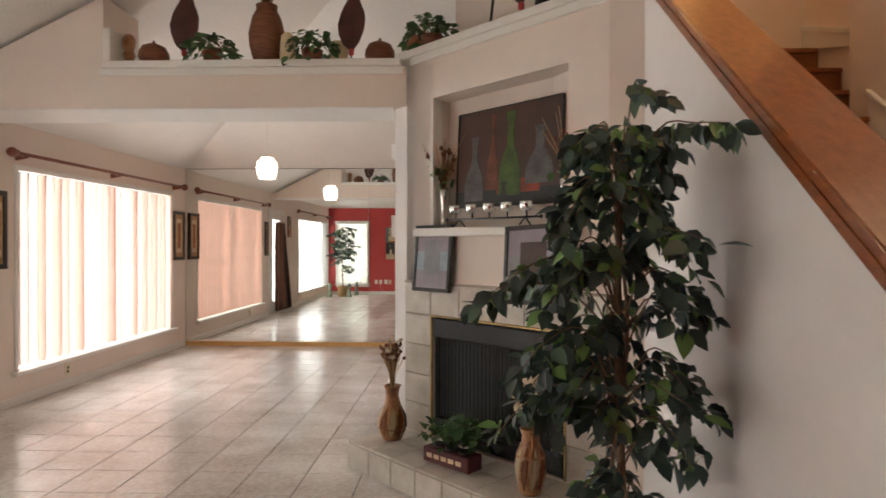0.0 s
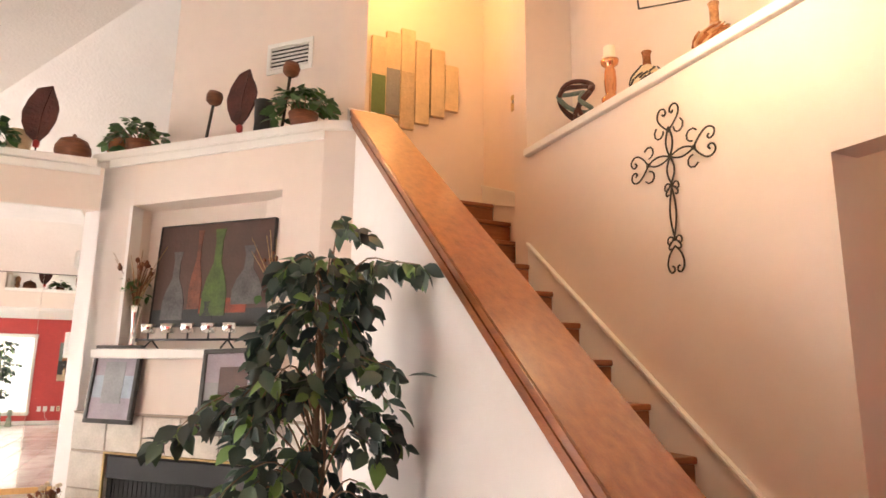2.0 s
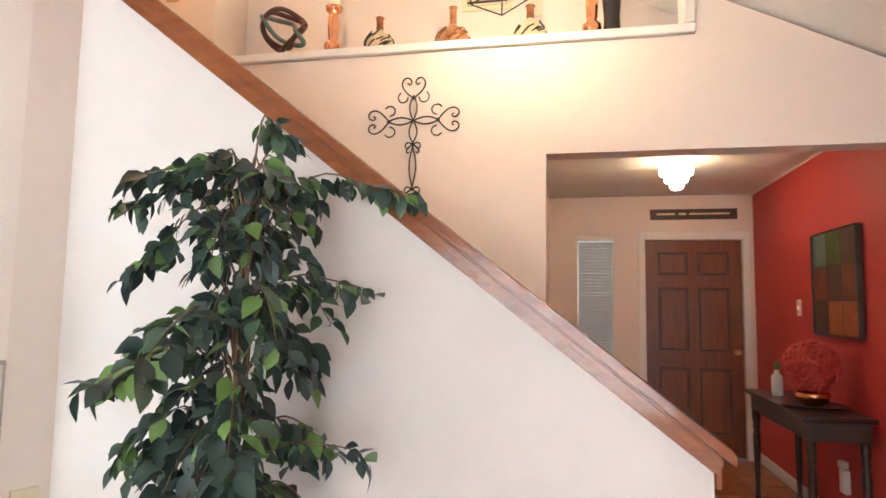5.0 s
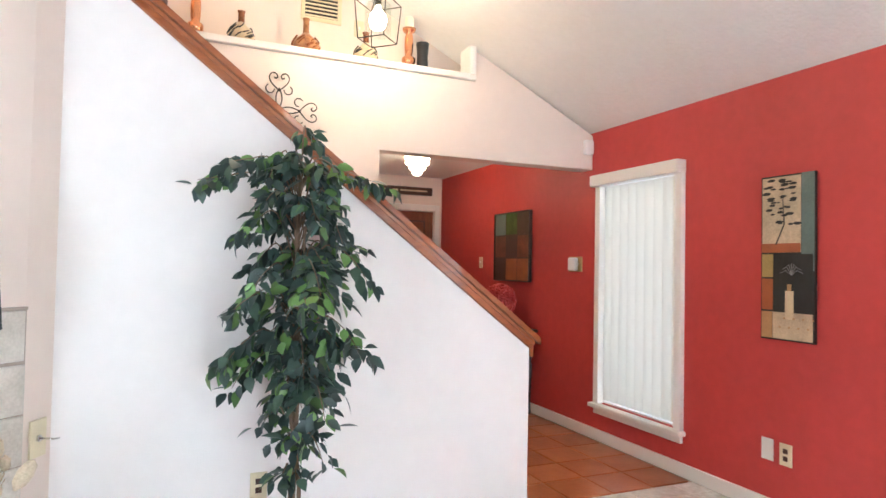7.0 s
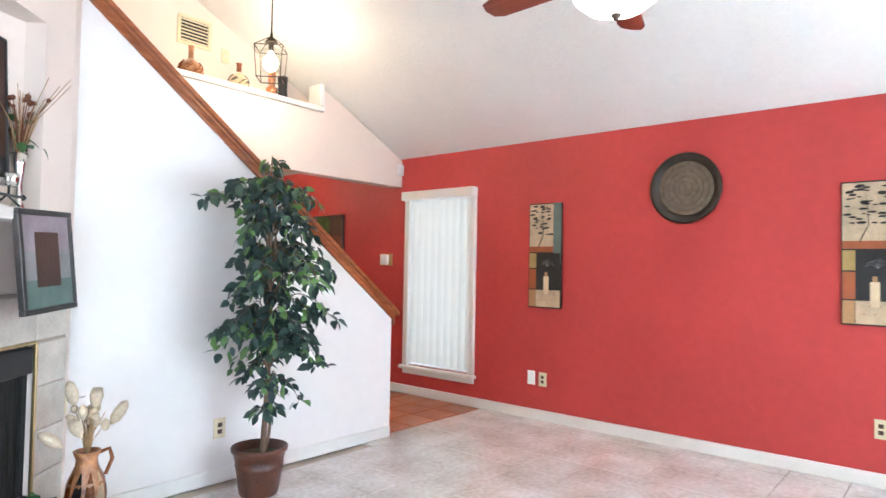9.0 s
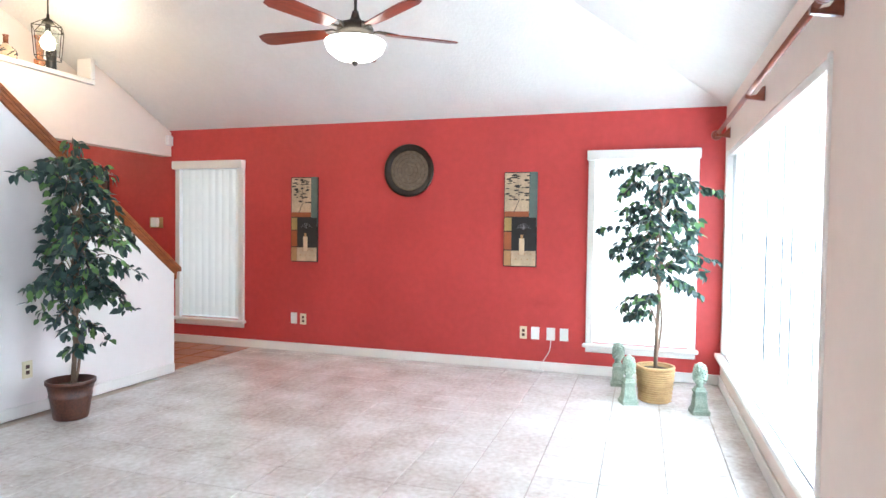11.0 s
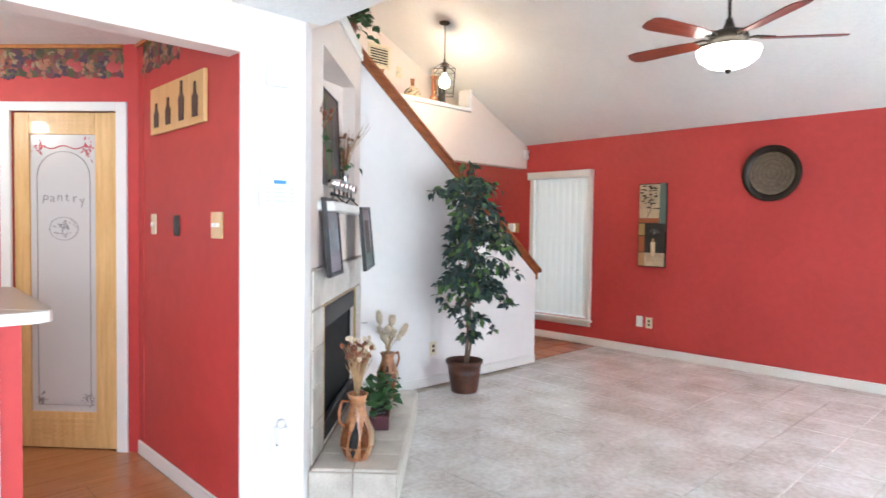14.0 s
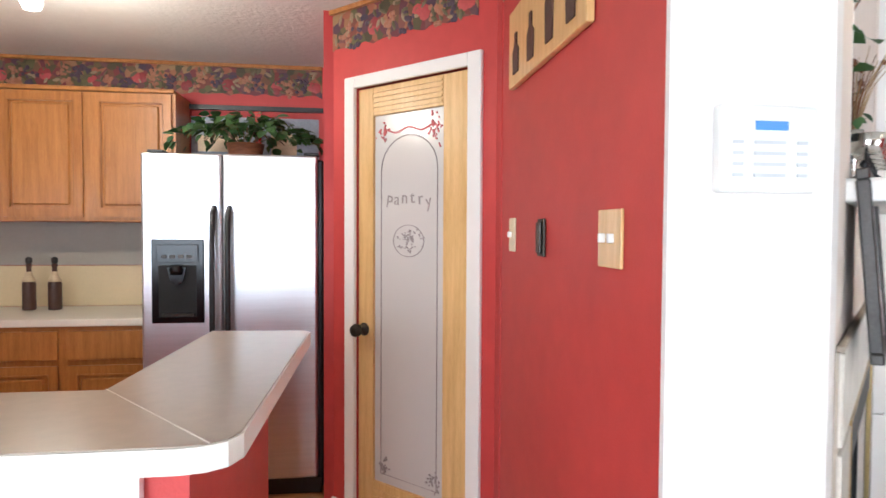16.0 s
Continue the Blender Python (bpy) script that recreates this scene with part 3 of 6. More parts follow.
trim("ledge_trim_end", box(-1.135, -1.08, BACK_Y - 0.028, BACK_Y + 0.15, 2.792, 3.0, 0.008), "white upright end of the plant ledge")
trim("shelf_trim", box(BEAM_W - 0.02, BEAM_E + 0.03, 1.365, 3.42, SHELF_Z + 0.002, SHELF_Z + 0.05, 0.008), "white cap of the plant shelf")
trim("shelf_trim_low", box(BEAM_E + 0.001, BEAM_E + 0.018, 1.34, 3.44, SHELF_Z - 0.05, SHELF_Z, 0.006), "white moulding under the plant shelf")
trim("shelf_trim_end", box(BEAM_W + 0.1, BEAM_E + 0.02, 1.366, 1.42, SHELF_Z + 0.052, 2.90, 0.008), "white upright end of the plant shelf")


def east_window(name, y0, y1):
    w = thing(name, "tall white framed window with closed vertical blinds on the red wall", "window", kind="structure")
    part("window_frame", box(-0.035, 0.02, y0 - 0.05, y0 + 0.012, 0.27, 2.02, 0.006), M_TRIM, w)
    part("window_frame", box(-0.035, 0.02, y1 - 0.012, y1 + 0.05, 0.27, 2.02, 0.006), M_TRIM, w)
    part("valance", box(-0.085, -0.002, y0 - 0.06, y1 + 0.06, 2.005, 2.095, 0.008), M_TRIM, w)
    part("window_sill", box(-0.07, 0.0, y0 - 0.075, y1 + 0.075, 0.265, 0.30, 0.01), M_TRIM, w)
    part("apron", box(-0.03, -0.002, y0 - 0.05, y1 + 0.05, 0.215, 0.263, 0.006), M_TRIM, w)
    for a, b, c0, c1 in ((y0, y0 + 0.012, 0.302, 2.03), (y1 - 0.012, y1, 0.302, 2.03), (y0 + 0.012, y1 - 0.012, 2.018, 2.03), (y0 + 0.012, y1 - 0.012, 0.302, 0.314)):
        part("jamb_lining", box(0.021, 0.148, a, b, c0, c1), M_TRIM, w)
    pane = part("pane", box(0.15, 0.156, y0, y1, 0.30, 2.03), M_GLASS, w)
    pane.visible_shadow = False
    n = int((y1 - y0) / 0.085)
    hw = (y1 - y0) / n * 0.52
    me = None
    for i in range(n):
        y = y0 + (i + 0.5) * (y1 - y0) / n
        if me is None:
            bm = bmesh.new()
            rows = []
            for z in (-0.84, 0.84):
                rows.append([bm.verts.new((-0.013 * math.cos(math.pi * (k / 4 - 0.5)), -hw + 2 * hw * k / 4, z)) for k in range(5)])
            for k in range(4):
                bm.faces.new((rows[0][k], rows[0][k + 1], rows[1][k + 1], rows[1][k])).smooth = True
            me = mesh_of("slat", bm, M_BLINDDIM)
        s = new("slat", me)
        s.parent = w
        s.matrix_basis = pose(0.035, y, 1.165, 0, 0, 13 + random.uniform(-1.5, 1.5))
    return w


east_window("window_1", 4.92, 5.745)
east_window("window_2", 0.20, 1.06)


def south_window(name, x0, x1, label, turn=0, material=M_BLIND, top=2.05):
    w = thing(name, label, "window", kind="structure")
    y = SOUTH
    part("window_frame", box(x0 - 0.012, x0 + 0.03, y - 0.05, y + 0.012, 0.30, top, 0.006), M_TRIM, w)
    part("window_frame", box(x1 - 0.03, x1 + 0.012, y - 0.05, y + 0.012, 0.30, top, 0.006), M_TRIM, w)
    part("head_rail", box(x0, x1, y - 0.06, y - 0.005, top - 0.05, top, 0.006), M_TRIM, w)
    part("window_sill", box(x0 - 0.06, x1 + 0.06, y - 0.02, y + 0.06, 0.262, 0.30, 0.01), M_TRIM, w)
    pane = part("pane", box(x0, x1, y - 0.170, y - 0.165, 0.30, top), M_GLASS, w)
    pane.visible_shadow = False
    n = int((x1 - x0) / 0.112)
    hw = (x1 - x0) / n * 0.55
    bm = bmesh.new()
    rows = []
    for z in (-0.84, top - 1.21):
        rows.append([bm.verts.new((-hw + 2 * hw * k / 4, 0.010 * math.cos(math.pi * (k / 4 - 0.5)), z)) for k in range(5)])
    for k in range(4):
        bm.faces.new((rows[0][k], rows[0][k + 1], rows[1][k + 1], rows[1][k])).smooth = True
    bmesh.ops.solidify(bm, geom=bm.faces[:], thickness=0.0012)
    me = mesh_of("slat", bm, material)
    for i in range(n):
        s = new("slat", me)
        s.parent = w
        s.matrix_basis = pose(x0 + (i + 0.5) * (x1 - x0) / n, y - 0.05 + 0.012 * (i % 2 if not turn else 0.5), 1.155, 0, 0, turn + random.uniform(-2, 2))
    return w


south_window("window_3", -3.2, -0.14, "wide white window with bright closed vertical blinds")
south_window("window_4", -8.70, -5.80, "wide bright dining room window with salmon vertical blinds turned half open", 65, M_BLINDPINK, 2.11)


def curtain_rod(x0, x1, z):
    r = thing("curtain_rod", "red-brown wooden curtain rod with turned finials above a window", "curtain rod", pose(0, SOUTH + 0.09, z), "curtain rods")
    part("rod", tube([(x0, 0, 0), (x1, 0, 0)], 0.016, 12), M_ROD, r)
    for x, s in ((x0, -1), (x1, 1)):
        f = lathe([(0.012, 0), (0.03, 0.008), (0.03, 0.02), (0.018, 0.028), (0.036, 0.045), (0.044, 0.07), (0.034, 0.10), (0.012, 0.115)], 16)
        part("finial", f, M_ROD, r, m=pose(x, 0, 0, 0, 90 * s, 0))
    for x in (x0 + 0.09, (x0 + x1) / 2, x1 - 0.09):
        part("bracket", prism([(-0.088, -0.05), (-0.088, 0.04), (-0.07, 0.03), (-0.04, -0.012), (0.0, -0.018), (0.02, -0.002), (0.022, -0.03), (-0.03, -0.04)], 'x', x - 0.012, x + 0.012), M_ROD, r)


curtain_rod(-3.42, -0.2, 2.19)
curtain_rod(-8.80, -5.72, 2.19)

# glazed garden door with a gathered curtain
d = thing("door_1", "white glazed garden door with casing, closed", "door", kind="structure")
for a, b in ((-5.45, -5.36), (-4.48, -4.39)):
    part("casing", box(a, b, SOUTH + 0.001, SOUTH + 0.022, 0, 2.14, 0.006), M_TRIM, d)
part("casing", box(-5.36, -4.48, SOUTH + 0.001, SOUTH + 0.022, 2.05, 2.14, 0.006), M_TRIM, d)
for a, b, c0, c1 in ((-5.36, -5.13, 0, 2.05), (-4.60, -4.48, 0, 2.05), (-5.13, -4.60, 1.93, 2.05), (-5.13, -4.60, 0, 0.25)):
    part("door_rail", box(a, b, SOUTH - 0.045, SOUTH - 0.004, c0, c1, 0.004), M_TRIM, d)
pane = part("pane", box(-5.13, -4.60, SOUTH - 0.028, SOUTH - 0.022, 0.25, 1.93), M_GLASS, d)
pane.visible_shadow = False
cu = thing("curtain", "brown satin curtain with a black stripe hung over the garden door", "curtain", pose(0, SOUTH + 0.03, 0))


def drape(name, top, foot, material, folds, depth, swing):
    """A hanging strip, gathered between top x0..x1 and spreading to foot x0..x1."""
    bm = bmesh.new()
    cols, rows = folds * 10, 22
    g = []
    for j in range(rows + 1):
        v = j / rows
        row = []
        for i in range(cols + 1):
            u = i / cols
            a, b = top[0] + (foot[0] - top[0]) * v ** 0.8, top[1] + (foot[1] - top[1]) * v ** 0.8
            phase = u * folds * 2 * math.pi + 0.9 * math.sin(2.3 * v + 3 * u)
            y = (swing[0] + (swing[1] - swing[0]) * u) * v ** 1.1 + depth * (0.5 + 0.7 * v) * math.sin(phase) * (0.75 + 0.35 * math.sin(u * 9 + 2 * v)) + 0.004 * math.sin(phase * 2.7 + 5 * v)
            row.append(bm.verts.new((a + (b - a) * u + 0.006 * math.sin(phase * 1.3), y, 1.88 - 1.82 * v + (0.012 * math.sin(i * 1.7) if j == 0 else 0))))
        g.append(row)
    for a, b in zip(g, g[1:]):
        for i in range(cols):
            bm.faces.new((a[i], a[i + 1], b[i + 1], b[i])).smooth = True
    bmesh.ops.solidify(bm, geom=bm.faces[:], thickness=0.002)
    return part(name, bm, material, cu)


drape("panel", (-4.41, -4.455), (-4.35, -4.41), M_CURTAIN, 1, 0.008, (0.135, 0.125))
drape("stripe", (-4.457, -4.56), (-4.412, -4.57), M_CURTAINBLACK, 1, 0.008, (0.125, 0.09))
drape("panel", (-4.562, -5.06), (-4.572, -5.15), M_CURTAIN, 4, 0.024, (0.088, 0.03))
part("rod", tube([(-4.40, 0, 1.87), (-5.10, 0, 1.87)], 0.007, 8), M_BRASS, cu)
for x in (-4.42, -5.08):
    part("bracket", tube([(x, 0, 1.87), (x, -0.015, 1.87), (x, -0.028, 1.86)], 0.006, 6), M_BRASS, cu)

# mirror wall
mw = thing("wall_mirror", "wall-wide floor to ceiling mirror in frameless panels above a wooden strip", "mirror")
for a, b in ((SOUTH + 0.012, 1.26), (1.263, 2.52), (2.523, 3.365)):
    part("mirror_panel", box(WEST + 0.002, WEST + 0.008, a, b, 0.065, 2.462), M_MIRROR, mw)
part("base_strip", box(WEST + 0.002, WEST + 0.028, SOUTH + 0.017, 3.365, 0, 0.063, 0.004), M_PINE, mw, "golden wooden strip")
part("top_channel", box(WEST + 0.0005, WEST + 0.014, SOUTH + 0.012, 3.365, 2.463, 2.475), M_BLACK, mw)

# stairs
RISE, RUN = 0.19, 0.245
st = thing("staircase", "wooden staircase rising behind the sloping wall", "staircase", kind="structure")
for k in range(1, 15):
    x = -1.255 - (k - 1) * RUN
    deep = BACK_Y - 0.018 if x > -3.9 else 6.02
    part("tread", box(x + 0.02, x - RUN - 0.0, STAIR_Y + 0.168, deep, RISE * k - 0.07, RISE * k - 0.04, 0.008), M_STEP, st)
    part("riser", box(x, x - 0.02, STAIR_Y + 0.168, deep, max(0, RISE * (k - 1) - 0.04), RISE * k - 0.072), M_STEP, st)
nose = lambda x: RISE * (1 + (-1.255 - x) / RUN)
part("skirt_board", prism([(-1.25, 0.0), (-1.25, nose(-1.25) + 0.058), (-3.71, nose(-3.71) + 0.058), (-3.71, 1.85), (-1.6, 0.0)], 'y', BACK_Y - 0.016, BACK_Y - 0.001), M_TRIM, st, "cream skirting beside the steps")
for lo, hi, d in ((0.058, 0.072, 0.022), (0.074, 0.096, 0.032)):
    part("skirt_cap", prism([(-1.25, nose(-1.25) + lo), (-1.25, nose(-1.25) + hi), (-3.71, nose(-3.71) + hi), (-3.71, nose(-3.71) + lo)], 'y', BACK_Y - d, BACK_Y - 0.001, 0.004), M_TRIM, st)
part("skirt_board", prism([(-4.59, 2.66), (-4.59, 2.78), (-4.02, 2.57), (-3.895, 2.57), (-3.895, 2.47)], 'y', 6.008, 6.024), M_TRIM, st)
part("skirt_cap", prism([(-4.59, 2.78), (-4.59, 2.81), (-4.02, 2.60), (-3.895, 2.60), (-3.895, 2.572), (-4.02, 2.572)], 'y', 5.998, 6.024), M_TRIM, st)

# sloping oak cap on the stair wall
sl = lambda x: CAPZ + CAPS * (CAPX - x)
cp = thing("stair_cap", "honey oak cap with mouldings on the sloping stair wall", "railing")
band = lambda lo, hi, a, b, x0=-1.2, x1=-3.56, bv=0.005: prism([(x0, sl(x0) + lo), (x0, sl(x0) + hi), (x1, sl(x1) + hi), (x1, sl(x1) + lo)], 'y', a, b, bv)
part("cap_board", band(0.012, 0.052, STAIR_Y - 0.038, STAIR_Y + 0.193, -1.222), M_OAKCAP, cp)
part("moulding", band(-0.055, 0.010, STAIR_Y - 0.022, STAIR_Y - 0.001, -1.27), M_OAKCAP, cp)
part("moulding", band(-0.022, 0.009, STAIR_Y - 0.034, STAIR_Y - 0.023, -1.26), M_OAKCAP, cp)
part("moulding", band(-0.055, 0.010, STAIR_Y + 0.166, STAIR_Y + 0.183, -1.27), M_OAKCAP, cp)
part("end_block", box(-1.279, -1.262, STAIR_Y - 0.02, STAIR_Y + 0.18, 0.86, 0.955, 0.004), M_OAKCAP, cp)


# ---- kitchen ----
# pantry door
pd = thing("door_2", "pine pantry door with frosted etched glass and white casing, closed", "door", PD, kind="structure")
for a, b in ((-0.018, 0.048), (0.70, 0.765)):
    part("casing", box(a, b, -0.002, 0.02, 0, 2.10, 0.005), M_TRIM, pd)
part("casing", box(0.048, 0.70, -0.002, 0.02, 2.045, 2.10, 0.005), M_TRIM, pd)
leaf = lambda a, b, c, e: part("door_stile", box(a, b, -0.045, -0.008, c, e, 0.004), M_PINE, pd)
leaf(0.052, 0.19, 0.01, 2.04), leaf(0.60, 0.696, 0.01, 2.04), leaf(0.19, 0.60, 1.91, 2.04), leaf(0.19, 0.60, 0.01, 0.23)
for k in range(5):
    part("rail_groove", box(0.195, 0.595, -0.008, -0.003, 1.925 + 0.022 * k, 1.937 + 0.022 * k), M_PINE, pd)
    part("rail_groove", box(0.195, 0.595, -0.008, -0.003, 0.06 + 0.03 * k, 0.075 + 0.03 * k), M_PINE, pd)
gl = part("frosted_pane", box(0.19, 0.60, -0.03, -0.022, 0.23, 1.91), M_FROST, pd, "frosted glass with etched border")
bm = tube([(0.56, -0.021, 0.27), (0.56, -0.021, 1.62)] + [(0.395 + 0.165 * math.cos(a / 12 * math.pi), -0.021, 1.66 + 0.15 * math.sin(a / 12 * math.pi)) for a in range(13)] + [(0.23, -0.021, 1.62), (0.23, -0.021, 0.27), (0.56, -0.021, 0.27)], 0.0025, 4)
part("etched_border", bm, P_ETCH, gl)
random.seed(5)
for x in (0.245, 0.545):
    for z, mt_ in ((1.83, P_ETCHRED), (0.30, P_ETCH)):
        bm = bmesh.new()
        for i in range(26):
            px, pz = x + random.gauss(0, 0.018), z + random.gauss(0, 0.022)
            tube([(px, -0.0215, pz), (px + random.uniform(-0.012, 0.012), -0.0215, pz + random.uniform(-0.02, 0.02))], 0.004, 5, bm)
        part("etched_flourish", bm, mt_, gl)
part("etched_swag", tube([(0.245 + 0.30 * i / 16, -0.0215, 1.845 - 0.02 * math.sin(i / 16 * math.pi * 2) ** 2) for i in range(17)], 0.004, 5), P_ETCHRED, gl)
bm = bmesh.new()
for i in range(46):
    a, r = random.uniform(0, 6.28), random.uniform(0.01, 0.085)
    px, pz = 0.395 + r * math.cos(a), 1.345 + 0.8 * r * math.sin(a)
    tube([(px, -0.0215, pz), (px + random.uniform(-0.02, 0.02), -0.0215, pz + random.uniform(-0.012, 0.012))], 0.0028, 4, bm)
tube([(0.395 + 0.09 * math.cos(a / 20 * 6.283), -0.0215, 1.345 + 0.07 * math.sin(a / 20 * 6.283)) for a in range(21)], 0.002, 4, bm)
part("etched_basket", bm, P_ETCH, gl)


def words(text, size, material, parent, m, name="lettering", extrude=0.0008):
    cdata = bpy.data.curves.new(name, 'FONT')
    cdata.body, cdata.size, cdata.extrude = text, size, extrude
    cdata.align_x, cdata.align_y = 'CENTER', 'CENTER'
    cdata.materials.append(material)
    ob = new(name, cdata)
    ob.parent = parent
    ob.matrix_basis = m
    return ob


for i, ch in enumerate("Pantry"):
    a = (i - 2.5) / 2.5
    words(ch, 0.078, P_ETCH, gl, pose(0.395 - 0.115 * a, -0.0212, 1.535 - 0.018 * a * a, 90, -10 * a, 180))
kn = part("door_handle", lathe([(0.03, 0), (0.03, 0.006), (0.011, 0.01), (0.011, 0.035), (0.028, 0.042), (0.031, 0.058), (0.024, 0.072), (0.008, 0.076)], 18), M_IRON, pd, "dark bronze knob", pose(0.655, -0.008, 0.93, -90, 0, 0))
for z in (1.80, 0.25):
    part("hinge", box(0.046, 0.058, -0.01, 0.004, z - 0.045, z + 0.045), M_BRASS, pd)
trim("baseboard_pantry", box(0.768, 0.87, -0.003, 0.012, 0, 0.085, 0.004, 1), "cream baseboard beside the pantry door", PD)

# fruit border: a printed strip with cut lower edge, and bunches in low relief
def border_mat():
    m = mat("printed_fruit_border", (0.10, 0.055, 0.03), 0.6)
    t = m.node_tree
    n, l = t.nodes, t.links
    co, vo, ra = n.new("ShaderNodeTexCoord"), n.new("ShaderNodeTexVoronoi"), n.new("ShaderNodeValToRGB")
    vo.inputs["Scale"].default_value = 26
    l.new(co.outputs["Object"], vo.inputs["Vector"])
    sep = n.new("ShaderNodeSeparateColor")
    l.new(vo.outputs["Color"], sep.inputs[0]), l.new(sep.outputs[0], ra.inputs[0])
    e = ra.color_ramp.elements
    e[0].color, e[1].color = (0.05, 0.04, 0.02, 1), (0.30, 0.20, 0.09, 1)
    for p, c in ((0.25, (0.12, 0.11, 0.04, 1)), (0.45, (0.20, 0.03, 0.03, 1)), (0.6, (0.04, 0.03, 0.06, 1)), (0.8, (0.32, 0.10, 0.05, 1))):
        e.new(p).color = c
    l.new(ra.outputs[0], n["Principled BSDF"].inputs["Base Color"])
    return m


M_BORDER = border_mat()
F_RED, F_PLUM, F_LEAF, F_PEACH2 = paint("fruit_red", (0.25, 0.025, 0.03)), paint("fruit_plum", (0.06, 0.035, 0.06)), paint("fruit_leaf", (0.12, 0.10, 0.05)), paint("fruit_peach", (0.36, 0.15, 0.085))


F_GRAPE = paint("fruit_pale_grape", (0.30, 0.22, 0.13))
F_ROSE = paint("fruit_rose", (0.42, 0.06, 0.06))


def fruit_border(length, m, seed):
    """A papered strip along local x: brown ground, scalloped foot, bunches of domed fruit and leaves."""
    rng = random.Random(seed)
    b = tagged(thing("wallpaper_border", "printed fruit wallpaper border with a wooden crown strip", "border", m), kind="structure")
    n = int(length / 0.025)
    lower = [(length * i / n, 2.232 + 0.018 * abs(math.sin(i * 0.55)) + rng.uniform(0, 0.008)) for i in range(n + 1)]
    part("strip", prism(lower + [(length, 2.415), (0, 2.415)], 'y', 0.0005, 0.003), M_BORDER, b)
    part("crown_strip", box(0, length, 0.0005, 0.022, 2.415, 2.438, 0.004), M_OAK, b)
    bunches = [bmesh.new() for _ in range(6)]

    def dome(bm, cx, cz, rx, rz, turn=0.0):
        rings = []
        for s_, h in ((1.0, 0.0032), (0.72, 0.0060), (0.3, 0.0078)):
            rings.append([bm.verts.new((cx + s_ * (rx * math.cos(k * 0.785) * math.cos(turn) - rz * math.sin(k * 0.785) * math.sin(turn)), h, cz + s_ * (rx * math.cos(k * 0.785) * math.sin(turn) + rz * math.sin(k * 0.785) * math.cos(turn)))) for k in range(8)])
        for p, q in zip(rings, rings[1:]):
            for k in range(8):
                bm.faces.new((p[k], p[(k + 1) % 8], q[(k + 1) % 8], q[k])).smooth = True
        bm.faces.new(rings[-1])

    x, kind = 0.05, 0
    while x < length - 0.05:
        z = 2.312 + rng.uniform(-0.03, 0.03)
        if kind % 3 == 0:
            for _ in range(2):
                dome(bunches[rng.choice((0, 5))], x + rng.uniform(-0.03, 0.03), z + rng.uniform(-0.025, 0.025), rng.uniform(0.028, 0.038), rng.uniform(0.028, 0.036))
        else:
            for _ in range(13):
                dx = rng.gauss(0, 0.02)
                dome(bunches[1 if kind % 3 == 1 else 3], x + dx, z + rng.uniform(-0.05, 0.05), rng.uniform(0.011, 0.014), rng.uniform(0.011, 0.014))
        for _ in range(5):
            dome(bunches[rng.choice((2, 2, 4))], x + rng.gauss(0, 0.04), 2.33 + rng.uniform(-0.07, 0.07), rng.uniform(0.018, 0.028), rng.uniform(0.008, 0.012), rng.uniform(0, 3.14))
        x += rng.uniform(0.075, 0.10)
        kind += 1
    for bm, material in zip(bunches, (F_RED, F_PLUM, F_LEAF, F_PEACH2, F_GRAPE, F_ROSE)):
        if bm.verts:
            part("fruit", bm, material, b)
        else:
            bm.free()


fruit_border(3.2, pose(-5.9, 6.47, 0, 0, 0, 180), 1)
fruit_border(0.865, PD @ pose(0.01, -0.004, 0), 2)
fruit_border(0.62, pose(-5.146, 4.08, 0, 0, 0, 90), 3)

# refrigerator
fr = thing("refrigerator", "stainless side-by-side refrigerator with a black water dispenser", "refrigerator", pose(-6.74, 5.60, 0))
part("body", box(0.0, 0.885, 0.06, 0.76, 0.02, 1.755, 0.01), M_BLACK, fr, "black side panels")
part("plinth", box(0.01, 0.875, 0.03, 0.06, 0.01, 0.09), M_BLACK, fr)
for a, b in ((0.0, 0.385), (0.39, 0.858)):
    dr = part("door", box(a, b, 0.0, 0.058, 0.10, 1.77, 0.012, 3), M_STEEL, fr)
    hx = b - 0.035 if a == 0 else a + 0.035
    part("handle", tube([(hx, -0.002, 1.50), (hx, -0.045, 1.47), (hx, -0.06, 1.3), (hx, -0.062, 0.95), (hx, -0.055, 0.62), (hx, -0.002, 0.58)], 0.014, 10), M_BLACK, dr, "black bar handle")
ds = part("dispenser", box(0.05, 0.30, -0.010, -0.001, 0.92, 1.34, 0.004), M_GLOSSBLACK, fr, "black ice and water dispenser")
# Flat near-black sheet stands in for the shaded hollow of the dispenser.
part("recess", box(0.085, 0.265, -0.0135, -0.0105, 0.95, 1.21), M_FIREBLACK, ds)
part("panel", box(0.075, 0.275, -0.016, -0.0105, 1.225, 1.315, 0.003), M_GLOSSBLACK, ds)
for k in range(4):
    part("button", box(0.10 + 0.04 * k, 0.125 + 0.04 * k, -0.0185, -0.0162, 1.245, 1.262, 0.001), M_TIN, ds)
part("spout", lathe([(0.03, 0.0), (0.034, 0.03), (0.02, 0.05)], 14), M_GLOSSBLACK, ds, m=pose(0.175, -0.03, 1.165))
part("paddle", prism([(0.13, 1.20), (0.22, 1.20), (0.205, 1.13), (0.175, 1.11), (0.145, 1.13)], 'y', -0.03, -0.014), M_GLOSSBLACK, ds)
part("drip_tray", box(0.10, 0.25, -0.03, -0.012, 0.955, 0.97, 0.003), M_TIN, ds)

for x in (0.03, 0.79):
    part("hinge_cover", box(x, x + 0.075, 0.005, 0.10, 1.771, 1.785, 0.004), M_BLACK, fr)

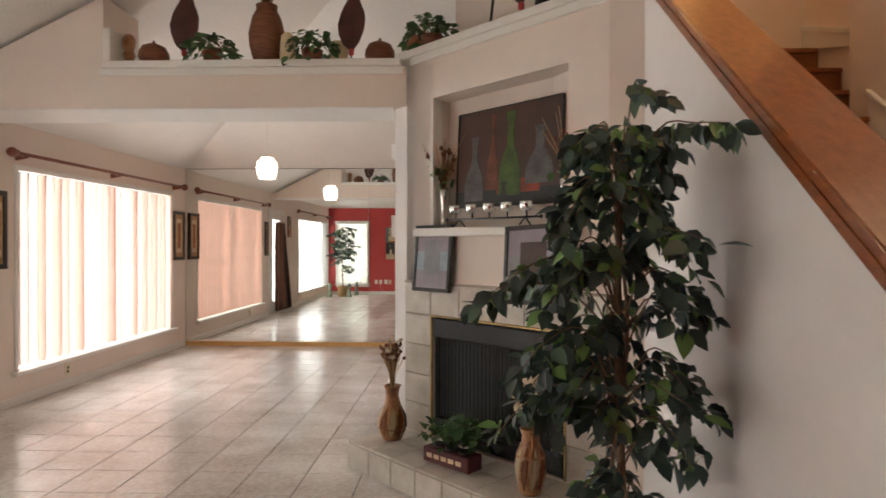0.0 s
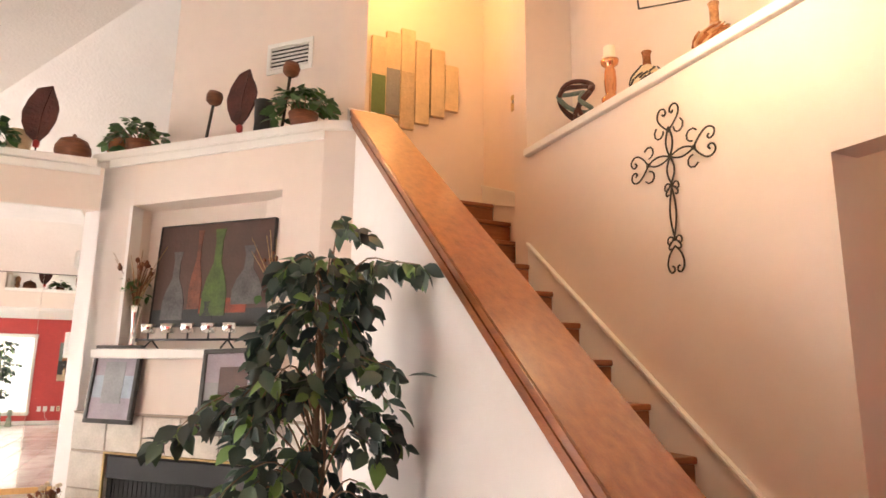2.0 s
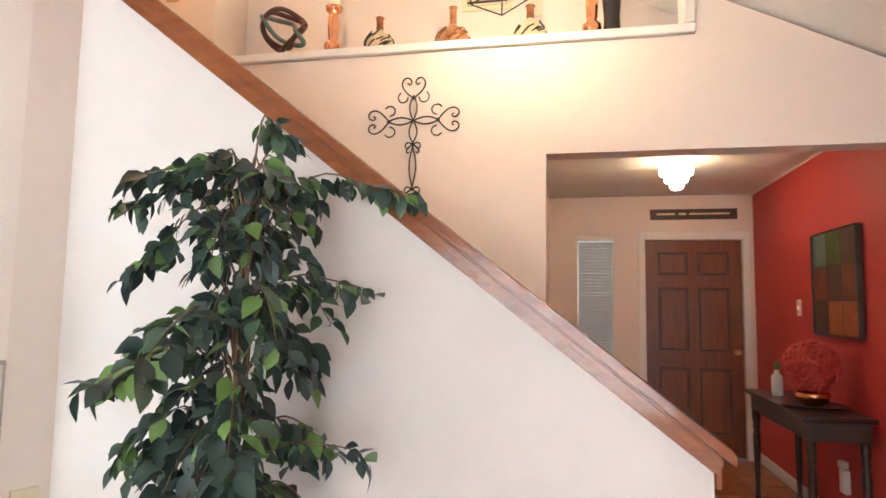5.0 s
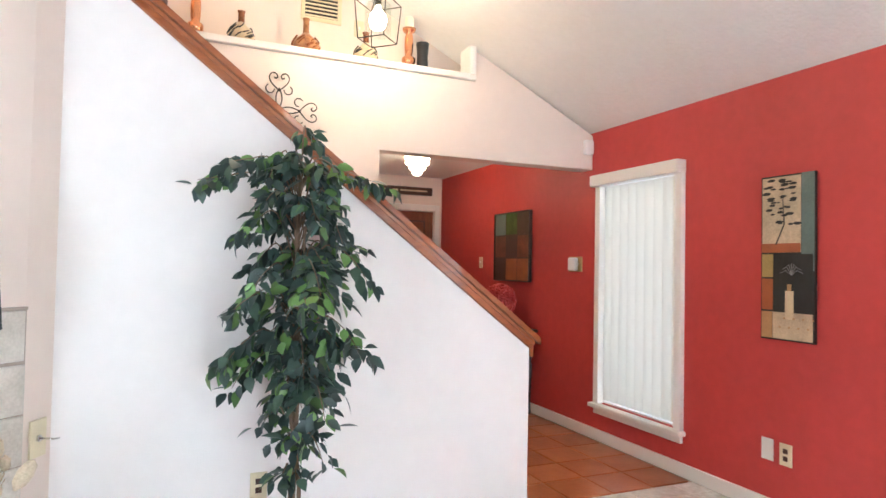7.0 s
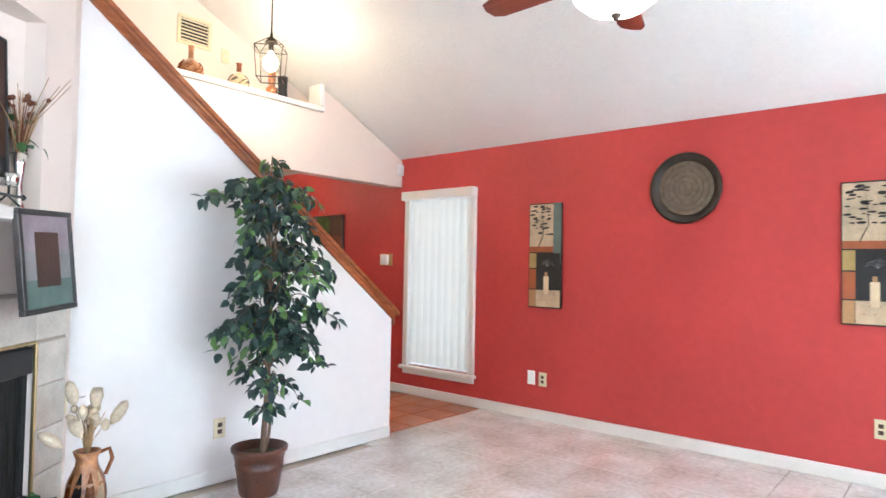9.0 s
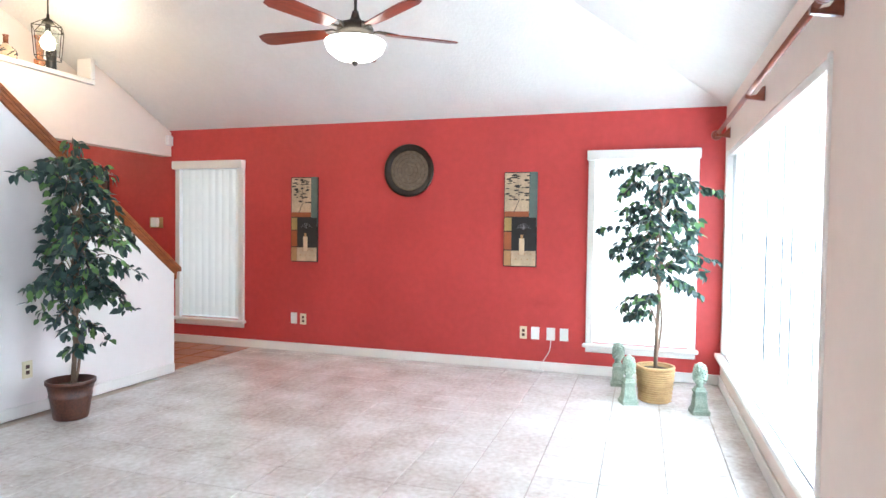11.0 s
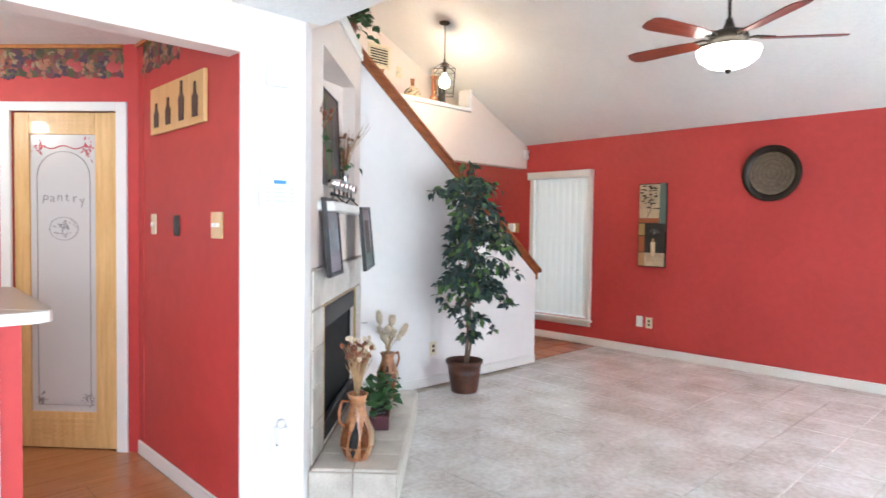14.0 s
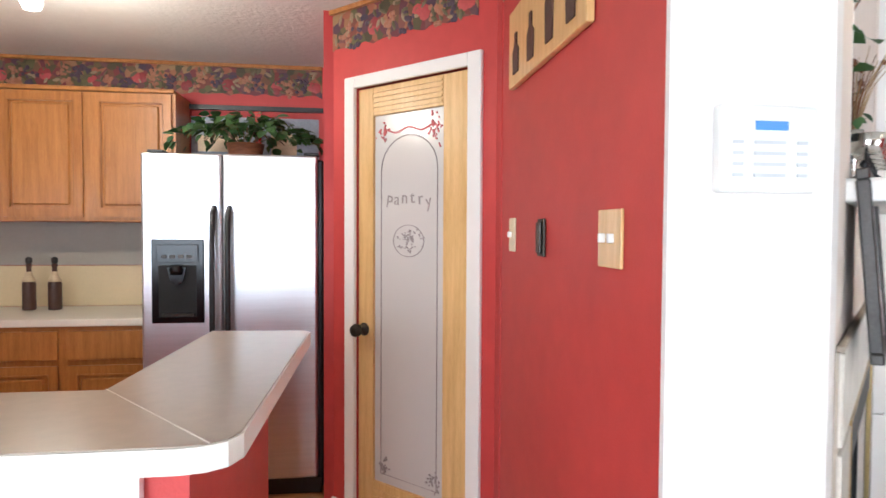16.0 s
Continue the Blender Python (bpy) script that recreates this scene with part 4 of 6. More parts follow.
# cabinets
def raised_door(parent, x0, x1, y, z0, z1, name="door"):
    bm = box(x0 + 0.03, x1 - 0.03, y - 0.008, y, z0 + 0.03, z1 - 0.03)
    for a, b, c0, c1 in ((x0, x0 + 0.055, z0, z1), (x1 - 0.055, x1, z0, z1), (x0 + 0.0552, x1 - 0.0552, z1 - 0.055, z1), (x0 + 0.0552, x1 - 0.0552, z0, z0 + 0.055)):
        add_box(bm, a, b, y - 0.022, y - 0.0085, c0, c1)
    dd = part(name, bm, M_OAK, parent)
    part("panel", box(x0 + 0.068, x1 - 0.068, y - 0.024, y - 0.0085, z0 + 0.068, z1 - 0.068, 0.0072, 1), M_OAK, dd)
    for a, b, c0, c1 in ((x0 + 0.045, x1 - 0.045, z1 - 0.052, z1 - 0.045), (x0 + 0.045, x1 - 0.045, z0 + 0.045, z0 + 0.052), (x0 + 0.045, x0 + 0.052, z0 + 0.053, z1 - 0.053), (x1 - 0.052, x1 - 0.045, z0 + 0.053, z1 - 0.053)):
        part("bead", box(a, b, y - 0.0265, y - 0.0222, c0, c1), M_OAK, dd)
    return dd


for i, x in enumerate((-7.67, -8.63)):
    uc = thing("wall_cabinet", "honey oak wall cabinet with two raised-panel doors", "cabinet", pose(x, 6.14, 0), "oak wall cabinets")
    part("body", box(0, 0.955, 0.0, 0.328, 1.43, 2.185, 0.003), M_OAK, uc)
    raised_door(uc, 0.02, 0.455, -0.001, 1.455, 2.16), raised_door(uc, 0.50, 0.935, -0.001, 1.455, 2.16)
    part("cornice", box(-0.0, 0.955, -0.035, 0.0, 2.165, 2.19, 0.006), M_OAK, uc)
    bc = thing("base_cabinet", "honey oak base cabinet with drawers over raised-panel doors", "cabinet", pose(x + 0.92 - 0.955, 5.89, 0), "oak base cabinets")
    part("body", box(0, 0.955, 0, 0.58, 0.09, 0.868, 0.003), M_OAK, bc)
    part("plinth", box(0, 0.955, 0.06, 0.58, 0, 0.088), M_BLACK, bc)
    for a in (0.02, 0.50):
        raised_door(bc, a, a + 0.435, -0.001, 0.12, 0.66)
        part("drawer", box(a, a + 0.435, -0.021, -0.001, 0.69, 0.845, 0.005), M_OAK, bc)
single("worktop", box(WEST + 0.01, -6.75, 5.86, 6.468, 0.87, 0.91, 0.006), M_LAMEDGE, "cream laminate worktop on the oak base cabinets", "worktop")
structure("backsplash", box(WEST + 0.01, -6.75, 6.452, 6.468, 0.912, 1.16, 0.003), M_SPLASH, "cream backsplash")
structure("wall_panel_grey", box(WEST + 0.01, -6.75, 6.458, 6.468, 1.163, 1.428), M_GREYWALL, "grey wall strip under the cabinets")
for i, x in enumerate((-7.58, -7.44)):
    b = thing("bottle", "dark oil bottle with a cream label on the worktop", "bottle", pose(x, 6.28, 0.912), "bottles on the worktop")
    part("glass", lathe([(0.034, 0), (0.036, 0.01), (0.036, 0.15), (0.03, 0.175), (0.014, 0.2), (0.013, 0.25), (0.016, 0.255), (0.016, 0.27)], 16), P_BROWN, b)
    part("label", lathe([(0.0365, 0.165), (0.031, 0.18), (0.017, 0.205), (0.018, 0.225)], 12), P_CREAM, b)
    part("stopper", lathe([(0.012, 0.27), (0.018, 0.28), (0.018, 0.3), (0.008, 0.31)], 12), P_BLACK, b)
# niche over the refrigerator
nb = thing("picture_board", "pale landscape poster behind red posts above the refrigerator", "picture", pose(-6.72, 6.462, 1.78))
part("sheet", box(0, 0.40, -0.006, -0.001, 0, 0.32), P_BLUE, nb), part("sheet", box(0.44, 0.80, -0.006, -0.001, 0, 0.32), P_BLUE, nb)
part("patch", box(0.50, 0.66, -0.009, -0.0065, 0.08, 0.22), P_CREAM, nb), part("patch", box(0.05, 0.3, -0.009, -0.0065, 0.1, 0.2), P_CREAM, nb)
for a in (-0.03, 0.40, 0.80):
    part("post", box(a, a + 0.04, -0.02, -0.001, -0.03, 0.36), M_RED, nb)
part("top_rail", box(-0.03, 0.84, -0.03, -0.001, 0.361, 0.39), M_BLACK, nb)

# bar counter
pen = thing("bar_counter", "angled breakfast bar with taupe laminate top and white edge", "counter")
outline = [(-8.9, 3.305), (-5.95, 3.305), (-5.915, 3.312), (-5.885, 3.332), (-5.868, 3.37), (-5.83, 4.34), (-5.85, 4.365), (-6.14, 4.39), (-6.19, 3.67), (-8.9, 3.69)]
part("top", prism(outline, 'z', 1.030, 1.07), M_LAMEDGE, pen, "white laminate edge")
inner = [(-8.9, 3.309), (-5.95, 3.309), (-5.917, 3.316), (-5.888, 3.335), (-5.872, 3.37), (-5.834, 4.338), (-5.853, 4.361), (-6.138, 4.386), (-6.187, 3.666), (-8.9, 3.686)]
part("surface", prism(inner, 'z', 1.0705, 1.0725), M_LAMTOP, pen, "taupe laminate surface")
part("joint", tube([(-6.187, 3.67, 1.073), (-5.91, 3.318, 1.073)], 0.0012, 4), M_LAMEDGE, pen)
part("base_wall", box(-6.15, -5.96, 3.40, 4.33, 0, 1.028), M_RED, pen, "red painted base")
part("base_wall", box(-8.9, -6.152, 3.40, 3.60, 0, 1.028), M_RED, pen)
part("front_panel", box(-8.9, -6.03, 3.375, 3.398, 0, 1.026), M_MARBLE, pen, "pink marbled panel")
random.seed(9)
for i in range(9):
    x, z = -7.6 + 0.16 * i, random.uniform(0.35, 0.95)
    part("vein", tube([(x + 0.05 * k, 3.3752, z - 0.05 * k + random.uniform(-0.012, 0.012)) for k in range(5)], 0.0022, 4), M_TWHITE, pen)

# wooden wine board, switches on the partition
kb = thing("wooden_plaque", "pine plaque with four dark wine motifs on the red partition", "plaque", pose(-5.147, 4.44, 1.875, 0, 0, -90))
part("board", box(0, 0.72, -0.022, -0.001, 0, 0.255, 0.004), M_PINE, kb)
for i, s in enumerate((0.10, 0.27, 0.45, 0.62)):
    h = (0.13, 0.14, 0.20, 0.17)[i]
    part("motif", prism([(s - 0.03, 0.035), (s + 0.03, 0.035), (s + 0.035, 0.035 + h * 0.55), (s + 0.014, 0.035 + h * 0.7), (s + 0.012, 0.035 + h), (s - 0.012, 0.035 + h), (s - 0.014, 0.035 + h * 0.7), (s - 0.035, 0.035 + h * 0.55)], 'y', -0.027, -0.0225), P_BROWN, kb)


def plate(name, label, m, w, h, material, toggles=1, dark=False, group=""):
    """A wall plate, facing local -y, centred on the pose."""
    p = thing(name, label, "wall plate", m, group)
    part("plate", box(-w / 2, w / 2, -0.008, -0.0005, -h / 2, h / 2, 0.002), material, p)
    for i in range(toggles):
        if dark:
            for z in (-0.02, 0.02):
                part("socket", box(-0.014, 0.014, -0.0105, -0.0083, z - 0.013, z + 0.013, 0.002), P_BROWN, p)
        else:
            x = (i - (toggles - 1) / 2) * 0.046
            part("toggle", box(x - 0.006, x + 0.006, -0.022, -0.008, -0.009, 0.011, 0.002), M_TWHITE, p)
    return p


plate("light_switch", "golden wooden switch plate on the red partition", pose(-5.147, 3.61, 1.38, 0, 0, -90), 0.12, 0.125, M_PINE, 2)
plate("light_switch", "narrow cream switch plate by the pantry", pose(-5.147, 4.44, 1.38, 0, 0, -90), 0.07, 0.115, M_PLATE, 1)
cv = thing("wall_clip", "slim dark metal holder on the red partition", "holder", pose(-5.147, 4.10, 1.375, 0, 0, -90))
part("back", box(-0.03, 0.03, -0.01, -0.001, -0.055, 0.055, 0.003), M_IRON, cv)
part("front", box(-0.02, 0.02, -0.018, -0.0105, -0.045, 0.045, 0.003), M_TIN, cv)

# things on the column
M_KEY = mat("grey_rubber_key", (0.56, 0.57, 0.58), 0.6, spread=0.05)
kp = thing("alarm_keypad", "white alarm keypad with a lit blue display on the column", "keypad", pose(-4.978, 3.369, 1.541))
part("case", box(-0.092, 0.092, -0.028, -0.001, -0.076, 0.076, 0.006), M_TWHITE, kp)
part("display", box(-0.028, 0.034, -0.030, -0.0285, 0.032, 0.048), P_LCD, kp, "lit blue display")
for r in range(4):
    for x in (-0.06, 0.0, 0.062):
        w = 0.03 if x == 0 else 0.01
        part("key", box(x - w, x + w, -0.0305, -0.0285, 0.008 - r * 0.019, 0.014 - r * 0.019), M_KEY, kp)
ms = thing("siren_box", "small white louvred siren box high on the column", "siren", pose(-4.98, 3.369, 2.07))
part("case", box(-0.06, 0.06, -0.032, -0.001, -0.055, 0.055, 0.01), M_TWHITE, ms)
for k in range(8):
    part("louvre", box(-0.048, 0.048, -0.036, -0.0325, -0.042 + 0.011 * k, -0.037 + 0.011 * k), M_TWHITE, ms)
plate("power_outlet", "white outlet with an air freshener low on the column", pose(-4.965, 3.369, 0.39), 0.072, 0.115, M_TWHITE, 1, True)
af = thing("air_freshener", "white plug-in air freshener on the column outlet", "air freshener", pose(-4.965, 3.355, 0.42))
part("body", box(-0.026, 0.026, -0.045, 0.003, -0.05, 0.03, 0.012), M_TWHITE, af)
part("cap", lathe([(0.018, 0), (0.02, 0.02), (0.012, 0.035)], 12), M_TWHITE, af, m=pose(0, -0.02, 0.031))

# track spots in the kitchen
tk = thing("track_light", "short white ceiling track with two lit spot bulbs", "light", pose(-6.95, 4.95, 2.438))
part("track", box(-0.35, 0.25, -0.02, 0.02, -0.03, -0.001, 0.004), M_TWHITE, tk)
for x in (-0.2, 0.03):
    part("stem", tube([(x, 0, -0.03), (x, 0, -0.11)], 0.007, 8), M_TWHITE, tk)
    part("head", lathe([(0.02, 0), (0.034, -0.02), (0.04, -0.06)], 14), M_TWHITE, tk, m=pose(x, 0, -0.105, 25, 10, 0))
    part("bulb", lathe([(0.034, -0.055), (0.04, -0.075), (0.03, -0.098), (0.01, -0.105)], 14), M_SPOT, tk, "lit bulb", pose(x, 0, -0.105, 25, 10, 0))

# ivy over the refrigerator is placed with the other plants


# ---- living room, hearth and foyer things ----
# wall plates
for y, z, w, mt_, dk in ((4.235, 0.36, 0.075, M_TWHITE, False), (4.12, 0.355, 0.075, M_PLATE, True), (1.70, 0.36, 0.07, M_PLATE, True), (1.585, 0.36, 0.08, M_TWHITE, False), (1.435, 0.36, 0.08, M_TWHITE, False), (1.31, 0.36, 0.08, M_TWHITE, False)):
    plate("wall_plate", "cream outlet plate with dark sockets on the red wall" if dk else "blank white wall plate on the red wall", pose(-0.001, y, z, 0, 0, -90), w, 0.12, mt_, 1 if dk else 0, dk, "plates on the red wall")
cb = thing("cable", "thin white cable hanging to a small plug on the floor", "cable", pose(0, 0, 0))
part("wire", tube([(-0.02, 1.43, 0.31), (-0.025, 1.44, 0.2), (-0.03, 1.50, 0.1), (-0.05, 1.53, 0.02)], 0.004, 6), M_TWHITE, cb)
part("plug", box(-0.075, -0.035, 1.49, 1.60, 0.0, 0.022, 0.005), M_TWHITE, cb)
plate("light_switch", "double brass plate with white switches on the red wall", pose(-0.001, 6.09, 1.39, 0, 0, -90), 0.19, 0.125, M_BRASS, 3)
plate("light_switch", "small cream switch plate in the foyer", pose(-0.001, 7.85, 1.40, 0, 0, -90), 0.08, 0.12, M_PLATE, 1)
th = single("thermostat", box(-0.05, 0.05, -0.05, -0.009, -0.055, 0.055, 0.012), M_TWHITE, "white cover over the switches on the red wall", "thermostat", pose(-0.001, 6.09, 1.39, 0, 0, -90))
plate("power_outlet", "ivory outlet low on the stair wall", pose(-2.722, STAIR_Y - 0.001, 0.325), 0.075, 0.12, M_PLATE, 1, True)
gv = thing("gas_valve", "ivory plate with a chrome gas key beside the fireplace", "gas valve", pose(-3.593, 4.645, 0.64, 0, 0, 63.4))
part("plate", box(-0.045, 0.045, -0.012, -0.001, -0.075, 0.075, 0.003), M_PLATE, gv)
part("collar", lathe([(0.014, 0), (0.014, 0.006), (0.008, 0.010)], 14), M_CHROME, gv, m=pose(0, -0.012, 0, 90, 0, 0))
part("key", tube([(0, -0.018, 0), (0, -0.075, 0.0), (0.018, -0.085, 0.0)], 0.004, 8), M_CHROME, gv)
plate("light_switch", "cream switch plate on the ledge back wall", pose(-1.885, 6.238, 3.125), 0.075, 0.12, M_PLATE, 1)
plate("light_switch", "brass switch plate at the turn of the stairs", pose(-4.12, 6.024, 3.30), 0.08, 0.12, M_BRASS, 1)
plate("light_switch", "brass switch plate beside the garden door", pose(-4.25, SOUTH + 0.001, 1.37, 0, 0, 180), 0.12, 0.12, M_PLATE, 2)
plate("power_outlet", "ivory outlet under the dining window", pose(-6.50, SOUTH + 0.001, 0.18, 0, 0, 180), 0.075, 0.12, M_PLATE, 1, True)
single("corner_sensor", box(-0.04, 0.04, -0.05, -0.001, -0.06, 0.06, 0.012), M_TWHITE, "small white sensor in the upper corner", "sensor", pose(-0.06, BACK_Y - 0.001, 2.335))


def air_vent(label, m, w, h, n, vertical=False):
    v = thing("air_vent", label, "vent", m)
    for a, b, c0, c1 in ((-w / 2, w / 2, h / 2 - 0.03, h / 2), (-w / 2, w / 2, -h / 2, -h / 2 + 0.03), (-w / 2, -w / 2 + 0.03, -h / 2 + 0.03, h / 2 - 0.03), (w / 2 - 0.03, w / 2, -h / 2 + 0.03, h / 2 - 0.03)):
        part("frame", box(a, b, -0.012, -0.001, c0, c1, 0.003), M_PLATE if not vertical else M_TWHITE, v)
    part("backing", box(-w / 2 + 0.03, w / 2 - 0.03, -0.003, -0.001, -h / 2 + 0.03, h / 2 - 0.03), M_BLACK, v)
    for i in range(n):
        z = -h / 2 + 0.04 + (h - 0.08) * i / (n - 1)
        part("slat", box(-w / 2 + 0.032, w / 2 - 0.032, -0.012, -0.004, z - 0.006, z + 0.004), M_PLATE if not vertical else M_TWHITE, v)


air_vent("cream louvred air vent on the ledge back wall", pose(-2.17, 6.238, 3.25), 0.30, 0.25, 7)
air_vent("white louvred air vent on the chimney wall", FP @ pose(0.155, 0.356, 3.355), 0.34, 0.21, 6, True)


def framed(name, label, m, w, h, blocks, frame=0.03, depth=0.03, group="", border=M_FRAME, wrap=None):
    """A picture facing local -y; blocks: (x0, x1, z0, z1, material) in shares of its size, in low relief."""
    p = thing(name, label, "picture", m, group)
    if frame:
        for a, b, c0, c1 in ((0, w, h - frame, h), (0, w, 0, frame), (0, frame, frame, h - frame), (w - frame, w, frame, h - frame)):
            part("frame", box(a, b, -depth, -0.001, c0, c1, 0.004), border, p)
    part("backing", box(frame * 0.9, w - frame * 0.9, -depth * 0.6, -0.001, frame * 0.9, h - frame * 0.9), wrap or P_BROWN, p)
    for i, (a, b, c0, c1, material) in enumerate(blocks):
        y = -depth * 0.6 - 0.001 - 0.0006 * i
        iw, ih = w - 2 * frame, h - 2 * frame
        part("painted_field", box(frame + a * iw, frame + b * iw, y - 0.0008, y + 0.0004, frame + c0 * ih, frame + c1 * ih), material, p)
    return p


def collage(m, seed):
    p = framed("wall_art", "narrow canvas collage of tree, palm and bottle on red wall", m, 0.322, 0.915,
               [(0, 1, 0, 1, P_BLACK), (0.02, 0.76, 0.53, 0.99, P_COLLAGE), (0.77, 1, 0.42, 1, P_TEAL), (0.02, 0.24, 0.38, 0.52, P_GOLD), (0.02, 0.24, 0.18, 0.37, P_RUST),
                (0.25, 0.98, 0.17, 0.52, P_BLACK), (0.24, 0.98, 0.01, 0.17, P_COLLAGE), (0.02, 0.23, 0.01, 0.17, P_TAN), (0.02, 0.76, 0.53, 0.585, P_RUST), (0.48, 0.64, 0.13, 0.30, P_CREAM), (0.52, 0.60, 0.30, 0.34, P_TAN)],
               0, 0.035, "canvases on the red wall", wrap=P_BLACK)
    rng = random.Random(seed)
    bm = bmesh.new()
    tube([(0.10, -0.031, 0.53), (0.15, -0.031, 0.64), (0.14, -0.031, 0.80)], 0.004, 4, bm, 0.4)
    for i in range(40):
        x, z = rng.uniform(0.03, 0.24), rng.uniform(0.64, 0.89)
        r = rng.uniform(0.008, 0.02)
        v = [bm.verts.new((x + r * 1.5 * math.cos(a), -0.031, z + 0.5 * r * math.sin(a))) for a in (0, 0.9, 1.9, 3.1, 4.0, 5.2)]
        bm.faces.new(v)
    part("painted_tree", bm, P_BLACK, p)
    bm = bmesh.new()
    for i in range(7):
        a = math.pi * (i + 0.5) / 7
        tube([(0.195, -0.0315, 0.36), (0.195 + 0.035 * math.cos(a), -0.0315, 0.375 + 0.05 * math.sin(a)), (0.195 + 0.07 * math.cos(a), -0.0315, 0.36 + 0.05 * math.sin(a))], 0.0015, 4, bm)
    part("painted_palm", bm, P_GREY, p)
    bm = bmesh.new()
    for i in range(8):
        x, z = 0.12 + 0.028 * i, 0.07 + 0.05 * (i % 2)
        add_box(bm, x, x + 0.01, -0.0312, -0.03, z, z + 0.01)
    part("painted_dots", bm, P_TAN, p)


collage(pose(-0.001, 4.266, 0.98, 0, 0, -90), 1)
collage(pose(-0.001, 1.907, 0.997, 0, 0, -90), 2)
tr = thing("round_tray", "round dark bronze tray hung on the red wall", "wall tray", pose(-0.002, 2.9, 1.945, 0, -90, 0))
part("rim", lathe([(0.20, 0.004), (0.205, 0.012), (0.245, 0.034), (0.262, 0.036), (0.268, 0.030), (0.26, 0.0), (0.2, 0.0)], 48), M_TIN, tr)
part("field", lathe([(0.002, 0.010), (0.19, 0.008), (0.205, 0.011), (0.205, 0.003)], 48), M_TIN2, tr, "woven bronze centre")
for r in (0.05, 0.09, 0.13, 0.17):
    part("ring", tube([(r * math.cos(a / 32 * 6.2832), r * math.sin(a / 32 * 6.2832), 0.0105) for a in range(33)], 0.002, 5), M_TIN, tr)
framed("wall_art", "tall narrow dark painted panel beside the garden door", pose(-3.92, SOUTH + 0.001, 1.58, 0, 0, 180), 0.2, 0.46, [(0.1, 0.9, 0.04, 0.96, P_CREAM), (0.2, 0.8, 0.1, 0.4, P_ORANGE), (0.3, 0.7, 0.5, 0.9, P_BROWN)], 0.012, 0.03)
for x, wd in ((-8.68, 0.32), (-5.50, 0.17)):
    framed("framed_picture", "dark framed narrow picture with a pale mat in the dining room", pose(x + 0.0, SOUTH + 0.001, 1.20, 0, 0, 180), wd, 0.66, [(0, 1, 0, 1, P_TAN), (0.15, 0.85, 0.1, 0.9, P_CREAM), (0.3, 0.7, 0.2, 0.8, P_RUST)], 0.045, 0.035, "dining pictures")
framed("wall_art", "square brown, rust and green patchwork canvas in the foyer", pose(-0.001, 7.49, 1.215, 0, 0, -90), 0.70, 0.69,
       [(i / 3 + 0.01, (i + 1) / 3 - 0.01, j / 3 + 0.01, (j + 1) / 3 - 0.01, (P_BROWN, P_ARTRUST, P_TEAL, P_ARTGREEN, P_RUST, P_BROWN, P_ARTRUST, P_BROWN, P_RUST)[i * 3 + (j + i) % 3]) for i in range(3) for j in range(3)], 0.006, 0.04)

# large picture in the niche
pa = framed("canvas_painting", "dark canvas of green, orange and grey bottles leaning in the niche", FP @ pose(-0.50, 0.10, 1.64, -3, 0, 0), 0.815, 0.60, [(0, 1, 0, 1, P_BROWN), (0, 1, 0, 0.16, P_BLACK), (0.42, 0.82, 0.12, 0.26, P_ARTRED)], 0.004, 0.03)
for cx, w, h, material, zz in ((0.15, 0.16, 0.40, P_ARTGREY, 0.04), (0.30, 0.09, 0.46, P_ARTRUST, 0.10), (0.44, 0.17, 0.50, P_ARTGREEN, 0.06), (0.66, 0.20, 0.33, P_ARTGREY, 0.12), (0.40, 0.10, 0.14, P_BLACK, 0.0)):
    pts = []
    prof = [(0.5, 0.0), (0.5, 0.25), (0.38, 0.42), (0.16, 0.60), (0.14, 0.85), (0.22, 1.0)]
    pts = [(cx + w * a, zz + h * b) for a, b in prof] + [(cx - w * a, zz + h * b) for a, b in prof[::-1]]
    part("painted_bottle", prism(pts, 'y', -0.0225, -0.0205), material, pa)


def leaning(m, label, mats, w=0.345):
    return framed("framed_picture", label, m, w, 0.425, [(0, 1, 0, 1, mats[0]), (0, 1, 0.3, 0.62, mats[1]), (0, 1, 0, 0.3, mats[2]), (0.5, 1, 0, 0.3, mats[2]), (0.25, 0.75, 0.22, 0.82, mats[3])], 0.024, 0.028, "framed pictures on the chimney breast")


leaning(FP @ pose(-0.755, -0.052, 1.11, -5, 0, 0), "black framed print with a grey blue mat beneath the mantel", (P_MAUVE, P_BLUE, P_MAUVE, P_GREY))
leaning(FP @ pose(0.09, -0.115, 1.085, -5, -2, 0), "pewter framed print with a mauve mat beneath the mantel", (P_MAUVE, P_GREY, P_TEAL, P_BROWN), 0.40)

# votive rack
vr = thing("candle_rack", "black iron rack with five silver votive cups on the mantel", "candle holder", FP @ pose(-0.12, -0.02, 1.515))
part("bar", tube([(-0.36, 0, 0.05), (0.38, 0, 0.05)], 0.006, 8), M_BLACK, vr)
for x in (-0.36, 0.38):
    part("finial", lathe([(0.004, -0.012), (0.012, 0), (0.004, 0.012)], 10), M_BLACK, vr, m=pose(x, 0, 0.05))
for x in (-0.25, 0.27):
    part("foot", tube([(x, -0.05, 0.004), (x, 0, 0.05), (x, 0.05, 0.004)], 0.005, 6), M_BLACK, vr)
for i in range(5):
    x = -0.28 + 0.14 * i
    part("stem", tube([(x, 0, 0.05), (x, 0, 0.085)], 0.005, 6), M_BLACK, vr)
    part("cup", lathe([(0.03, 0.085), (0.036, 0.09), (0.042, 0.135), (0.040, 0.137), (0.034, 0.095)], 16), M_CHROME, vr, m=pose(x, 0, 0))


